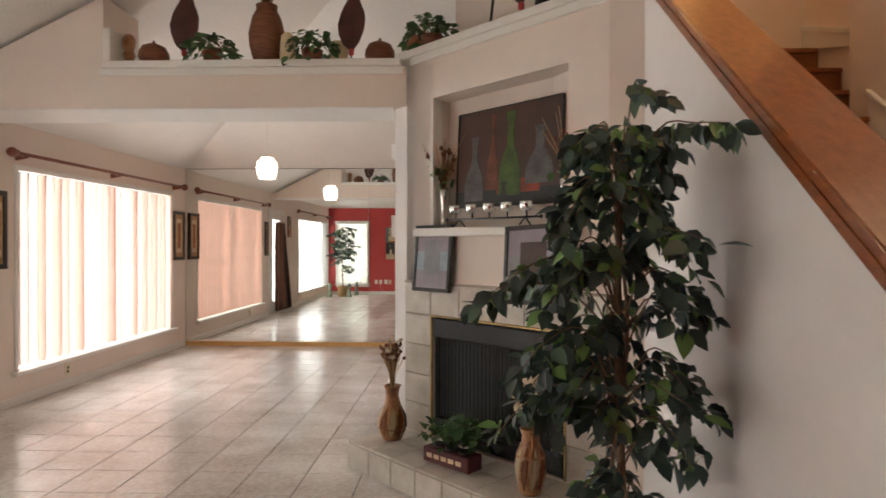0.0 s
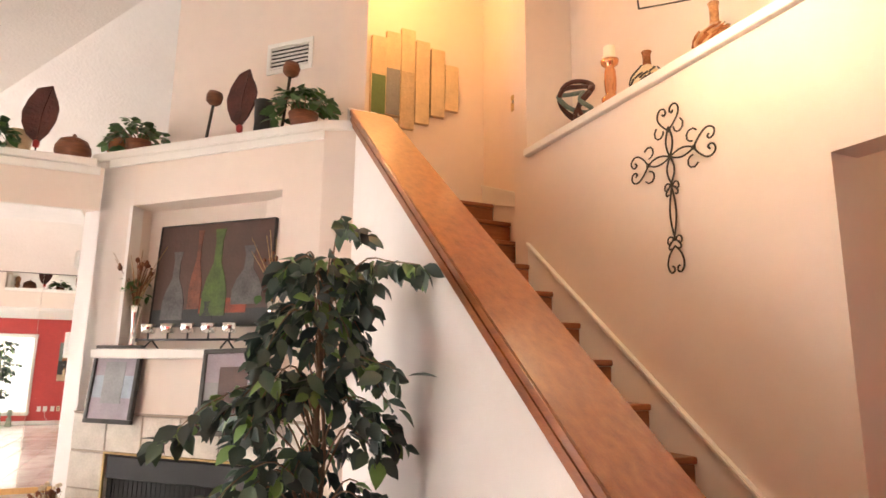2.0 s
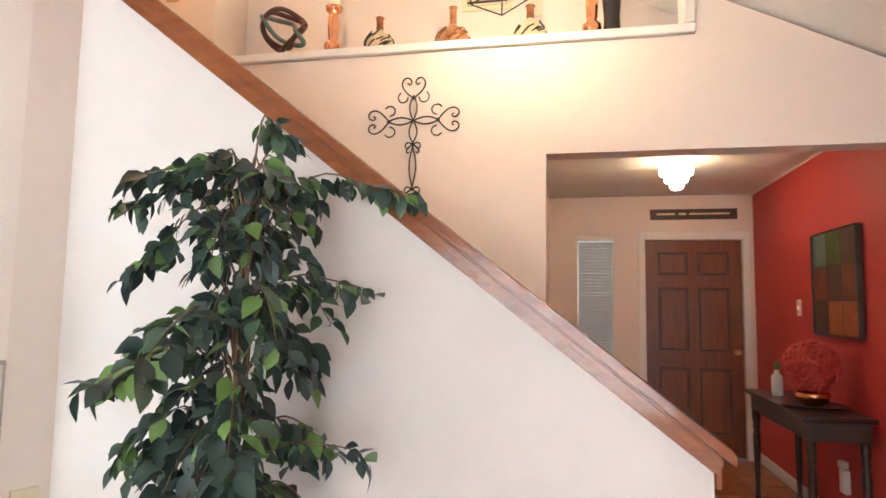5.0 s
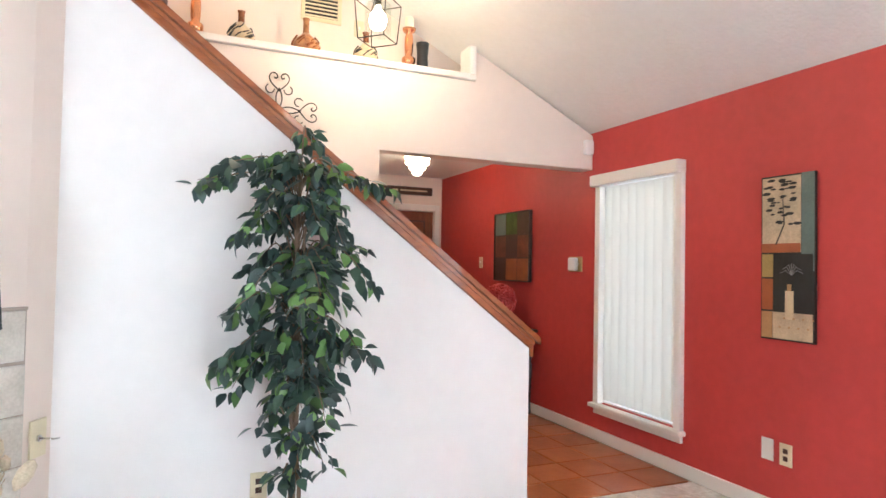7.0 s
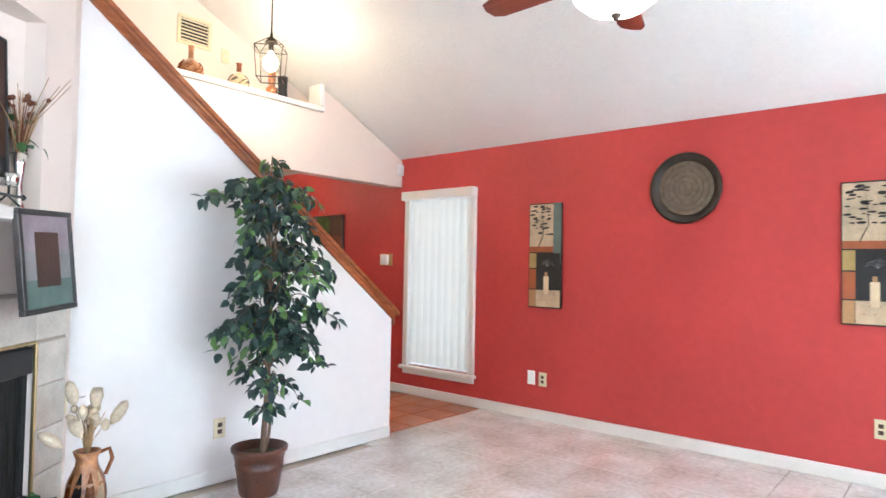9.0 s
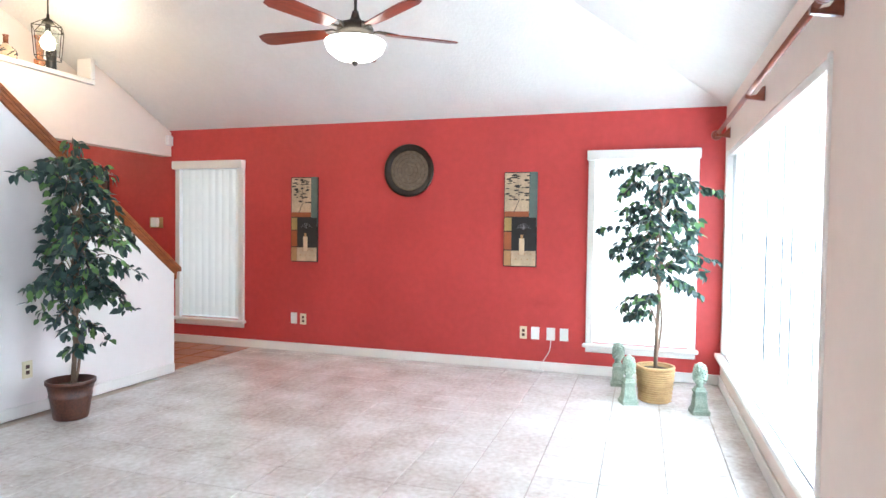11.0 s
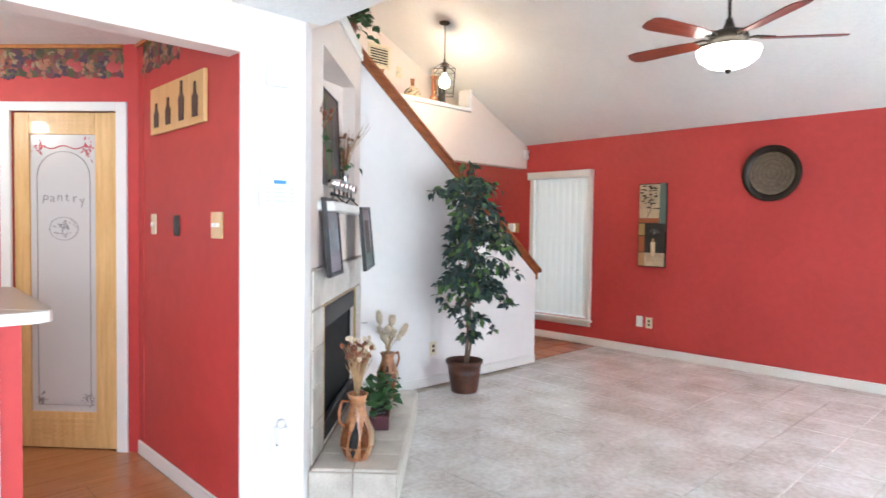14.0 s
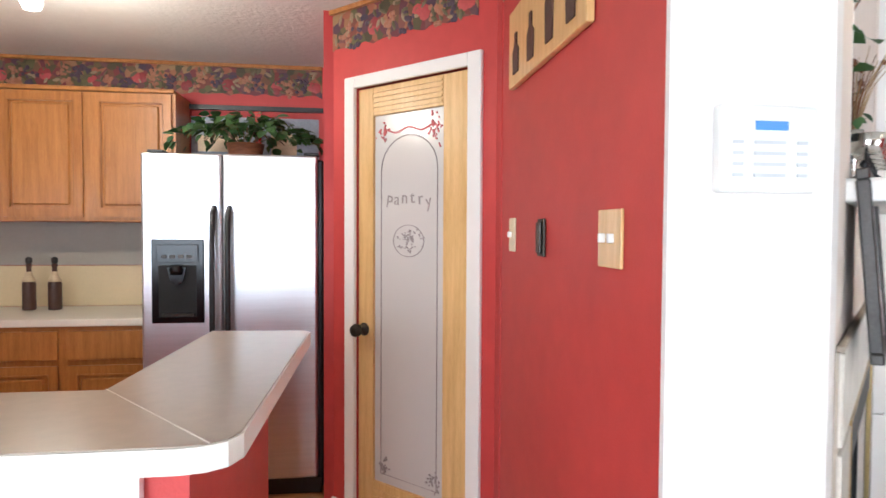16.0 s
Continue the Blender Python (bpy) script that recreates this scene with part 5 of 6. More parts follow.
# vases with stems
def stems(parent, n, h, spread, material, seed, heads=None, name="stem", z0=0.0):
    rng = random.Random(seed)
    bm = bmesh.new()
    hb = bmesh.new()
    for i in range(n):
        a, r, hh = rng.uniform(0, 6.283), spread * math.sqrt(rng.random()), h * rng.uniform(0.7, 1.1)
        tip = Vector((r * math.cos(a), r * math.sin(a), z0 + hh))
        tube([(0, 0, z0 - 0.03), (tip.x * 0.35, tip.y * 0.35, z0 + hh * 0.5), tip], 0.0026, 4, bm, 0.6)
        if heads and i % 2 == 0:
            s = heads[1] * rng.uniform(0.7, 1.2)
            bmesh.ops.create_icosphere(hb, subdivisions=1, radius=s, matrix=Matrix.Translation(tip) @ Matrix.Diagonal((1, 1, rng.uniform(0.8, 1.6), 1)))
    tagged(part(name, bm, material, parent), kind="stuff")
    if heads:
        tagged(part("flower", hb, heads[0], parent), kind="stuff")
    else:
        hb.free()


def leaf_mesh(name, length, width, material, fold=0.25):
    bm = bmesh.new()
    rows = ((0.0, 0.02), (0.22, 0.75), (0.48, 1.0), (0.75, 0.62), (1.0, 0.03))
    g = []
    for s, w in rows:
        z = -0.18 * length * s * s
        half = width * w / 2
        g.append([bm.verts.new((s * length, -half, z + fold * half)), bm.verts.new((s * length, 0, z)), bm.verts.new((s * length, half, z + fold * half))])
    for a, b in zip(g, g[1:]):
        for k in range(2):
            bm.faces.new((a[k], a[k + 1], b[k + 1], b[k])).smooth = True
    return mesh_of(name, bm, material, False)


IVY_LEAF = leaf_mesh("leaf", 0.055, 0.042, M_IVY)


def ivy(m, label, size, n, seed, pot=M_BASKET, hang=0.1, wide=1.0):
    rng = random.Random(seed)
    p = thing("ivy_plant", label, "plant", m, "ivy plants")
    part("pot", lathe([(size * 0.32, 0), (size * 0.42, size * 0.45), (size * 0.38, size * 0.45), (size * 0.3, size * 0.06)], 18), pot, p)
    for i in range(n):
        a, r = rng.uniform(0, 6.283), size * math.sqrt(rng.random())
        z = size * 0.42 + size * 0.75 * math.sqrt(max(0, 1 - (r / size) ** 2)) * rng.uniform(0.5, 1.0) - hang * (r / size) ** 3 * rng.random()
        o = new("leaf", IVY_LEAF)
        o.parent = p
        o.matrix_basis = pose(wide * r * math.cos(a), r * math.sin(a), max(z, 0.012 if hang < 0.05 else -hang), rng.uniform(-35, 35), rng.uniform(-25, 55), math.degrees(a) + rng.uniform(-60, 60)) @ Matrix.Scale(rng.uniform(0.8, 1.5), 4)
    bm = bmesh.new()
    for i in range(14):
        a = i * 0.449 * 3
        tube([(0, 0, size * 0.3), (0.5 * size * math.cos(a), 0.5 * size * math.sin(a), size * 0.8), (0.9 * size * math.cos(a), 0.9 * size * math.sin(a), size * 0.5)], 0.003, 4, bm)
    part("vines", bm, M_BARK, p)
    return p


for u, seed in ((-0.60, 3), (0.36, 4)):
    v = thing("flower_vase", "slim silver vase of dried flowers on the mantel", "vase", FP @ pose(u, 0.06, 1.516), "mantel vases")
    part("body", lathe([(0.03, 0), (0.032, 0.006), (0.018, 0.05), (0.016, 0.12), (0.026, 0.2), (0.036, 0.25), (0.032, 0.25), (0.02, 0.18)], 18), M_CHROME, v)
    stems(v, 26, 0.24, 0.11, M_DRIEDRED, seed, (M_DRIEDRED, 0.014), z0=0.25)
    stems(v, 16, 0.32, 0.20, M_DRIED, seed + 9, name="twig", z0=0.25)
    rng = random.Random(seed)
    for i in range(22):
        o = new("leaf", IVY_LEAF)
        o.parent = v
        o.matrix_basis = pose(rng.gauss(0, 0.045), rng.gauss(0, 0.04), 0.27 + rng.random() * 0.14, rng.uniform(-40, 40), rng.uniform(-60, 60), rng.uniform(0, 360))

jug = thing("jug", "brown glazed jug of dried red-brown grasses on the hearth", "jug", pose(-4.49, 3.395, 0.1705))
part("body", lathe([(0.055, 0), (0.06, 0.01), (0.085, 0.07), (0.082, 0.13), (0.05, 0.20), (0.036, 0.25), (0.042, 0.29), (0.052, 0.31), (0.046, 0.31), (0.032, 0.26)], 22), M_VASEORANGE, jug)
part("handle", tube([(-0.045, 0, 0.28), (-0.09, 0, 0.29), (-0.105, 0, 0.24), (-0.10, 0, 0.19), (-0.068, 0, 0.165)], 0.008, 8), M_VASEBROWN, jug)
stems(jug, 70, 0.22, 0.075, M_DRIED, 21, (M_DRIEDRED, 0.011), z0=0.30)
stems(jug, 40, 0.25, 0.06, M_DRIEDRED, 22, (M_POD, 0.012), name="grass", z0=0.30)

vc = thing("vase", "orange patterned handled vase of bleached seed pods on the hearth", "vase", pose(-3.65, 4.19, 0.1705))
part("body", lathe([(0.06, 0), (0.065, 0.012), (0.075, 0.06), (0.088, 0.14), (0.08, 0.21), (0.05, 0.28), (0.045, 0.31), (0.06, 0.35), (0.054, 0.35), (0.038, 0.31)], 22), M_VASEORANGE, vc)
part("handle", tube([(0.05, 0, 0.33), (0.10, 0, 0.34), (0.115, 0, 0.29), (0.085, 0, 0.22)], 0.009, 8), M_VASEBROWN, vc)


def painted_leaves(parent, prof, z0, z1, n, materials):
    """upright pointed strokes of glaze that follow the curve of a turned pot"""
    def radius(z):
        for (ra, za), (rb, zb) in zip(prof, prof[1:]):
            if za <= z <= zb:
                return ra + (rb - ra) * (z - za) / (zb - za)
        return prof[-1][0]
    for k in range(n):
        bm, rows = bmesh.new(), []
        for j in range(7):
            f = j / 6
            z = z0 + (z1 - z0) * f
            half = 0.4 * (6.283 / n) * (math.sin(math.pi * f) * 0.85 + 0.15)
            rows.append([bm.verts.new(((radius(z) + 0.0015) * math.cos(a), (radius(z) + 0.0015) * math.sin(a), z)) for a in (6.283 * k / n + half * q + 0.25 * f for q in (-1, 0, 1))])
        for ra, rb in zip(rows, rows[1:]):
            for q in (0, 1):
                bm.faces.new((ra[q], ra[q + 1], rb[q + 1], rb[q])).smooth = True
        bmesh.ops.solidify(bm, geom=bm.faces[:], thickness=0.001)
        part("painted_stroke", bm, materials[k % len(materials)], parent)


painted_leaves(vc, [(0.065, 0.012), (0.075, 0.06), (0.088, 0.14), (0.08, 0.21), (0.05, 0.28), (0.045, 0.31)], 0.03, 0.26, 10, (P_CREAM, M_VASEBROWN, P_BLACK, M_VASEBROWN))
painted_leaves(jug, [(0.06, 0.01), (0.085, 0.07), (0.082, 0.13), (0.05, 0.20), (0.036, 0.25)], 0.02, 0.19, 10, (P_CREAM, M_VASEBROWN, P_BLACK, M_VASEBROWN))
stems(vc, 34, 0.19, 0.09, M_DRIED, 31, (M_POD, 0.02), z0=0.34)
for i, (x, y, z, rx, ry) in enumerate(((0.09, -0.03, 0.46, 10, 30), (-0.05, -0.06, 0.43, -20, -20), (-0.10, 0.02, 0.38, -10, -50), (0.02, -0.02, 0.55, 0, 5), (-0.05, 0.03, 0.56, 5, -15))):
    part("seed_pod", lathe([(0.004, 0), (0.022, 0.02), (0.03, 0.055), (0.022, 0.09), (0.018, 0.085), (0.012, 0.03)] if i % 2 else [(0.005, 0), (0.024, 0.03), (0.028, 0.07), (0.02, 0.11), (0.004, 0.125)], 12), M_POD, vc, m=pose(x, y, z, rx, ry, 0))
jug.scale = (1.1, 1.1, 1.1)
vc.scale = (0.92, 0.92, 0.92)

pb = thing("planter_box", "dark red box planter with green leaves on the hearth", "planter", FP @ pose(-0.17, -0.27, 0.1705, 0, 0, 4))
part("box", box(-0.17, 0.17, -0.06, 0.06, 0, 0.085, 0.006), paint("burgundy_tin", (0.09, 0.015, 0.02)), pb)
for i in range(5):
    part("writing_bar", box(-0.14 + 0.055 * i, -0.10 + 0.055 * i, -0.062, -0.0603, 0.03, 0.055), P_CREAM, pb)
for i in range(3):
    part("pot_rim", lathe([(0.035, 0.085), (0.04, 0.1), (0.03, 0.1)], 14), M_BLACK, pb, m=pose(-0.1 + 0.1 * i, 0, 0))
rng = random.Random(77)
for i in range(90):
    o = new("leaf", IVY_LEAF)
    o.parent = pb
    a, r = rng.uniform(0, 6.283), 0.17 * math.sqrt(rng.random())
    o.matrix_basis = pose(r * 1.2 * math.cos(a), 0.02 + 0.7 * r * math.sin(a), 0.10 + rng.random() * 0.16, rng.uniform(-40, 40), rng.uniform(-60, 40), rng.uniform(0, 360)) @ Matrix.Scale(rng.uniform(0.9, 1.5), 4)
stems(pb, 30, 0.18, 0.13, M_IVY, 5, name="stem", z0=0.09)

# high shelf ornaments
SZ = SHELF_Z + 0.0505


def leaf_ornament(m, h, seed):
    o = thing("leaf_sculpture", "dark red metal leaf sculpture on the high shelf", "sculpture", m, "leaf sculptures")
    rng = random.Random(seed)
    right = [(0.01, 0.10), (0.055, 0.16), (0.095, 0.24), (0.105, 0.32), (0.085, 0.38), (0.075, 0.40), (0.05, 0.47)]
    left = [(-0.03, 0.44), (-0.075, 0.36), (-0.10, 0.28), (-0.095, 0.21), (-0.06, 0.14), (-0.015, 0.10)]
    s = h / 0.47
    pts = [(x * s * 0.95 + rng.uniform(-0.004, 0.004), z * s) for x, z in right + left]
    part("leaf", prism(pts, 'y', -0.008, 0.008, 0.003), M_LEAFART, o)
    part("vein", tube([(0, -0.009, 0.11 * s), (0.01, -0.011, 0.28 * s), (0.045 * s, -0.009, 0.45 * s)], 0.004, 6), M_LEAFART, o)
    part("stand", tube([(0, 0, 0.012), (0, 0, 0.11 * s)], 0.005, 6), M_BLACK, o)
    part("knot", lathe([(0.004, 0.06 * s), (0.018, 0.07 * s), (0.02, 0.10 * s), (0.006, 0.115 * s)], 10), M_RED, o)
    part("base", lathe([(0.045, 0), (0.045, 0.008), (0.01, 0.014)], 16), M_BLACK, o)


SH = lambda y, x=-4.87, turn=90: pose(x, y, SZ, 0, 0, turn)
leaf_ornament(SH(1.87), 0.50, 1), leaf_ornament(SH(3.06), 0.48, 2)
leaf_ornament(FP @ pose(0.0, 0.12, 2.7205, 0, 0, 10), 0.46, 3)


def gourd(m, label, s, lid=True):
    g = thing("lidded_basket", label, "basket", m)
    part("body", lathe([(0.05 * s, 0), (0.085 * s, 0.02 * s), (0.105 * s, 0.06 * s), (0.10 * s, 0.10 * s), (0.085 * s, 0.115 * s)], 22), M_BASKET, g)
    part("lid", lathe([(0.09 * s, 0.116 * s), (0.08 * s, 0.135 * s), (0.04 * s, 0.155 * s), (0.008 * s, 0.16 * s)], 22), M_BASKET, g)
    part("knob", lathe([(0.008 * s, 0.158 * s), (0.013 * s, 0.172 * s), (0.004 * s, 0.185 * s)], 10), M_BASKET, g)


gourd(SH(1.65), "round brown woven lidded basket on the high shelf", 1.0)
gourd(SH(3.26), "round brown lidded gourd box on the high shelf", 1.0)
single("carved_figure", lathe([(0.04, 0), (0.035, 0.02), (0.03, 0.05), (0.045, 0.08), (0.03, 0.11), (0.04, 0.14), (0.045, 0.19), (0.03, 0.22), (0.005, 0.235)], 12), M_VASEORANGE, "small carved orange-brown figure on the high shelf", "figurine", SH(1.47))
bv = thing("large_vase", "large brown vase of dried branches on the high shelf", "vase", SH(2.46))
part("body", lathe([(0.07, 0), (0.09, 0.02), (0.12, 0.14), (0.125, 0.22), (0.10, 0.33), (0.07, 0.39), (0.075, 0.42), (0.065, 0.42), (0.06, 0.38)], 24), M_BASKET, bv)
stems(bv, 46, 0.30, 0.22, M_DRIEDRED, 41, (M_DRIEDRED, 0.022), z0=0.40)
stems(bv, 22, 0.60, 0.38, M_DRIED, 43, name="twig", z0=0.40)
single("mask_jar", lathe([(0.045, 0), (0.055, 0.02), (0.052, 0.12), (0.045, 0.19), (0.02, 0.215), (0.004, 0.22)], 18), P_CREAM, "cream ceramic jar with dark marks on the high shelf", "jar", SH(2.62, -4.83))
single("pot", lathe([(0.055, 0), (0.06, 0.01), (0.07, 0.17), (0.062, 0.17), (0.05, 0.03)], 20), P_CREAM, "pale cylindrical pot on the high shelf", "pot", SH(2.96, -4.93))
single("jar", lathe([(0.045, 0), (0.06, 0.04), (0.06, 0.12), (0.045, 0.16), (0.03, 0.17), (0.005, 0.185)], 18), M_VASEBROWN, "brown lidded clay jar at the shelf corner", "jar", pose(-4.93, 3.50, 2.7205))
ivy(SH(2.10, -4.80), "green ivy plant spilling over the high shelf", 0.17, 110, 51, hang=0.14)
ivy(SH(2.80, -4.80), "bushy green ivy plant spilling over the high shelf", 0.18, 120, 52, hang=0.16)
ivy(FP @ pose(-0.74, 0.08, 2.7205), "green ivy on the corner of the chimney shelf", 0.18, 120, 53, hang=0.12)
ivy(FP @ pose(0.47, 0.08, 2.7205), "green ivy at the end of the chimney shelf", 0.20, 140, 54, hang=0.12)
for u, h in ((-0.25, 0.34), (0.30, 0.46)):
    t_ = thing("bud_sculpture", "brown iron flower bud on a tall stem on the chimney shelf", "sculpture", FP @ pose(u, 0.14, 2.7205), "bud sculptures")
    part("stem", tube([(-0.02, 0, 0.008), (0.0, 0, h * 0.4), (0.02, 0, h * 0.8)], 0.009, 8), M_IRON, t_)
    part("bud", lathe([(0.02, 0), (0.045, 0.02), (0.05, 0.06), (0.04, 0.085), (0.03, 0.075)], 10), M_BASKET, t_, m=pose(0.02, 0, h * 0.8, 0, 8, 0))
    part("base", lathe([(0.05, 0), (0.05, 0.006), (0.012, 0.012)], 14), M_IRON, t_, m=pose(-0.02, 0, 0))
single("black_vase", lathe([(0.05, 0), (0.052, 0.01), (0.046, 0.12), (0.052, 0.25), (0.045, 0.255), (0.04, 0.2)], 20), M_BLACK, "tall black cylindrical vase on the chimney shelf", "vase", FP @ pose(0.13, 0.16, 2.7205))

# ledge ornaments over the foyer
LZ = 2.7905
lp = thing("loop_sculpture", "bronze and teal looped ribbon sculpture on the plant ledge", "sculpture", pose(-3.34, 5.98, LZ) @ Matrix.Scale(0.82, 4))
for k, material in enumerate((M_LEAFART, M_LEAFART, P_TEAL)):
    part("ribbon", tube([((0.13 + 0.02 * k) * math.cos(a / 28 * 6.283 + k) * (1 + 0.25 * math.cos(a / 28 * 12.57)), 0.06 * math.sin(a / 28 * 12.57 + k), 0.235 + (0.15 - 0.02 * k) * math.sin(a / 28 * 6.283 + 0.6 * k)) for a in range(29)], 0.017, 8), material, lp)
part("stand", tube([(0, 0, 0.01), (0, 0, 0.12)], 0.006, 6), M_IRON, lp)
part("base", lathe([(0.06, 0), (0.06, 0.008), (0.015, 0.016)], 16), M_IRON, lp)
for x in (-3.03, -1.575):
    cs = thing("candlestick", "copper candlestick with a cream candle on the plant ledge", "candlestick", pose(x, 5.98, LZ), "copper candlesticks")
    part("column", lathe([(0.055, 0), (0.058, 0.008), (0.03, 0.02), (0.05, 0.05), (0.05, 0.08), (0.025, 0.10), (0.03, 0.12), (0.033, 0.18), (0.03, 0.24), (0.022, 0.26), (0.045, 0.28), (0.05, 0.30), (0.02, 0.302)], 20), M_COPPER, cs)
    part("candle", lathe([(0.032, 0.303), (0.033, 0.31), (0.032, 0.38), (0.02, 0.385), (0.004, 0.38)], 16), M_CANDLE, cs)
for i, x in enumerate((-2.75, -2.325, -1.90)):
    b = thing("gourd_bottle", "round bottle with orange and black animal print on the plant ledge", "bottle", pose(x, 5.98, LZ), "printed bottles")
    big = 1.12 if i == 1 else 1.0
    part("body", lathe([(0.05 * big, 0), (0.078 * big, 0.025), (0.085 * big, 0.055), (0.07 * big, 0.09), (0.035 * big, 0.12), (0.022, 0.14)], 20), M_VASEORANGE if i == 1 else P_CREAM, b)
    part("neck", lathe([(0.022, 0.14), (0.02, 0.16), (0.02, 0.20 * big), (0.026, 0.215 * big), (0.016, 0.216 * big)], 16), M_VASEORANGE if i == 1 else M_VASEBROWN, b)
    rng = random.Random(60 + i)
    bm = bmesh.new()
    for k in range(34):
        a = rng.uniform(0, 6.283)
        z0 = rng.uniform(0.01, 0.085)
        ln = rng.uniform(0.02, 0.045)
        rad = lambda z: big * (0.051 + 0.036 * math.sin(min(1, max(0, (z + 0.02) / 0.14)) * math.pi))
        tube([((rad(z0 + ln * s)) * math.cos(a + 0.5 * s), rad(z0 + ln * s) * math.sin(a + 0.5 * s), z0 + ln * s) for s in (0, 0.5, 1)], 0.0045, 4, bm)
    part("print_stripes", bm, P_BLACK if i != 1 else M_VASEBROWN, b)
single("black_vase", lathe([(0.04, 0), (0.045, 0.02), (0.04, 0.10), (0.045, 0.17), (0.048, 0.20), (0.03, 0.205)], 20), M_BLACK, "small black vase on the plant ledge", "vase", pose(-1.475, 5.96, LZ))

# iron cross: scrolls of round bar
cr = thing("iron_cross", "wrought iron scroll cross hung beside the stairs", "wall cross", pose(-2.512, BACK_Y - 0.02, 2.36))


def scroll(pts, r=0.0042):
    part("scroll", tube([(x, 0, z) for x, z in pts], r, 6), M_IRON, cr)


def heart(ax, ax2, base):
    """A heart loop at the end of an arm, with curled lobes."""
    for s in (-1, 1):
        pts = smooth([(0, 0), (0.034, 0.028), (0.060, 0.062), (0.062, 0.093), (0.043, 0.113), (0.02, 0.107), (0.012, 0.088), (0.023, 0.076), (0.033, 0.086)])
        scroll([(ax[0] * (base + p[1]) + ax2[0] * s * p[0], ax[1] * (base + p[1]) + ax2[1] * s * p[0]) for p in pts])


for ax, ax2, ln in (((0, 1), (1, 0), 0.238), ((1, 0), (0, 1), 0.250), ((-1, 0), (0, 1), 0.250)):
    heart(ax, ax2, ln - 0.115)
    for s in (-1, 1):
        scroll([(ax[0] * 0.14 * k / 8 + ax2[0] * s * 0.02 * math.sin(k / 8 * math.pi), ax[1] * 0.14 * k / 8 + ax2[1] * s * 0.02 * math.sin(k / 8 * math.pi)) for k in range(9)])
        scroll([(ax[0] * (0.13 - 0.03 * math.sin(a)) + ax2[0] * s * (0.03 + 0.028 * (1 - math.cos(a))), ax[1] * (0.13 - 0.03 * math.sin(a)) + ax2[1] * s * (0.03 + 0.028 * (1 - math.cos(a)))) for a in (0, 0.6, 1.2, 1.9, 2.6, 3.4, 4.2)], 0.004)
for s in (-1, 1):
    scroll([(s * 0.022 * math.sin(k / 6 * math.pi), -0.12 * k / 6) for k in range(7)])
    scroll([(s * 0.018 * math.sin(k / 10 * math.pi), -0.14 - 0.22 * k / 10) for k in range(11)])
    for z in (-0.13, -0.37):
        scroll([(s * (0.004 + p[0]), z + p[1]) for p in smooth([(0, 0), (0.018, 0.012), (0.034, 0.004), (0.036, -0.014), (0.024, -0.020), (0.018, -0.010)])], 0.004)
        scroll([(s * (0.004 + p[0]), z - p[1]) for p in smooth([(0, 0), (0.016, 0.014), (0.030, 0.030), (0.026, 0.044), (0.014, 0.040)])], 0.004)
    scroll([(s * p[0], -0.40 - p[1]) for p in smooth([(0, 0), (0.03, 0.03), (0.045, 0.065), (0.044, 0.095), (0.028, 0.115), (0.010, 0.108), (0.012, 0.09), (0.022, 0.088)])])
for x, z in ((0, 0), (0, 0.125), (0.135, 0), (-0.135, 0), (0, -0.13), (0, -0.37)):
    part("collar", box(x - 0.009, x + 0.009, -0.007, 0.007, z - 0.009, z + 0.009, 0.003), M_IRON, cr)
part("hanger", tube([(0, 0, 0.0), (0, 0.019, 0.0)], 0.004, 6), M_IRON, cr)

# canvases in the stair hall
for y, z0, z1, cut, low in ((5.15, 3.22, 3.83, 0.5, P_GREEN), (5.26, 3.23, 3.89, 0.55, P_GREY), (5.375, 3.148, 3.94, 0.56, P_COLLAGE), (5.495, 3.207, 3.87, 0.0, None), (5.62, 3.286, 3.83, 0.0, None), (5.735, 3.352, 3.72, 0.0, None)):
    cv = thing("stepped_canvas", "narrow gold and grey canvas on the stair hall wall" if cut else "narrow pale gold canvas on the stair hall wall", "canvas", pose(-4.599, y, z0), "stepped canvases")
    part("canvas", box(0.0, 0.038, -0.058, 0.054, 0, z1 - z0, 0.003), P_CREAM, cv)
    if cut:
        part("painted_field", box(0.0385, 0.040, -0.054, 0.050, 0.004, (z1 - z0) * cut), low, cv)
    else:
        # Brown strip along one side edge of the paler canvases.
        part("painted_edge", box(0.006, 0.034, 0.0545, 0.056, 0.01, z1 - z0 - 0.08), P_BROWN, cv)

# ceiling fan
fx, fy = -2.126, 2.492
fn = thing("ceiling_fan", "bronze ceiling fan with five cherry blades and a lit glass bowl", "fan", pose(fx, fy, 2.645, 0, 0, 18))
part("rod", tube([(0, 0, 0.12), (0, 0, EAVE - PITCH * fx - 2.645 - 0.02)], 0.011, 10), M_IRON, fn)
part("canopy", lathe([(0.07, 0), (0.07, -0.03), (0.04, -0.07), (0.013, -0.08)], 20), M_IRON, fn, m=pose(0, 0, EAVE - PITCH * fx - 2.645 + 0.0))
part("motor", lathe([(0.02, 0.16), (0.03, 0.12), (0.045, 0.09), (0.11, 0.07), (0.125, 0.04), (0.12, 0.01), (0.09, -0.01), (0.08, -0.03), (0.115, -0.04), (0.115, -0.05)], 28), M_IRON, fn)
part("light_bowl", lathe([(0.20, -0.045), (0.203, -0.055), (0.185, -0.105), (0.13, -0.15), (0.06, -0.172), (0.012, -0.176)], 28), M_SHADE, fn, "lit frosted glass bowl")
part("finial", lathe([(0.02, -0.17), (0.025, -0.18), (0.012, -0.2), (0.004, -0.205)], 12), M_IRON, fn)
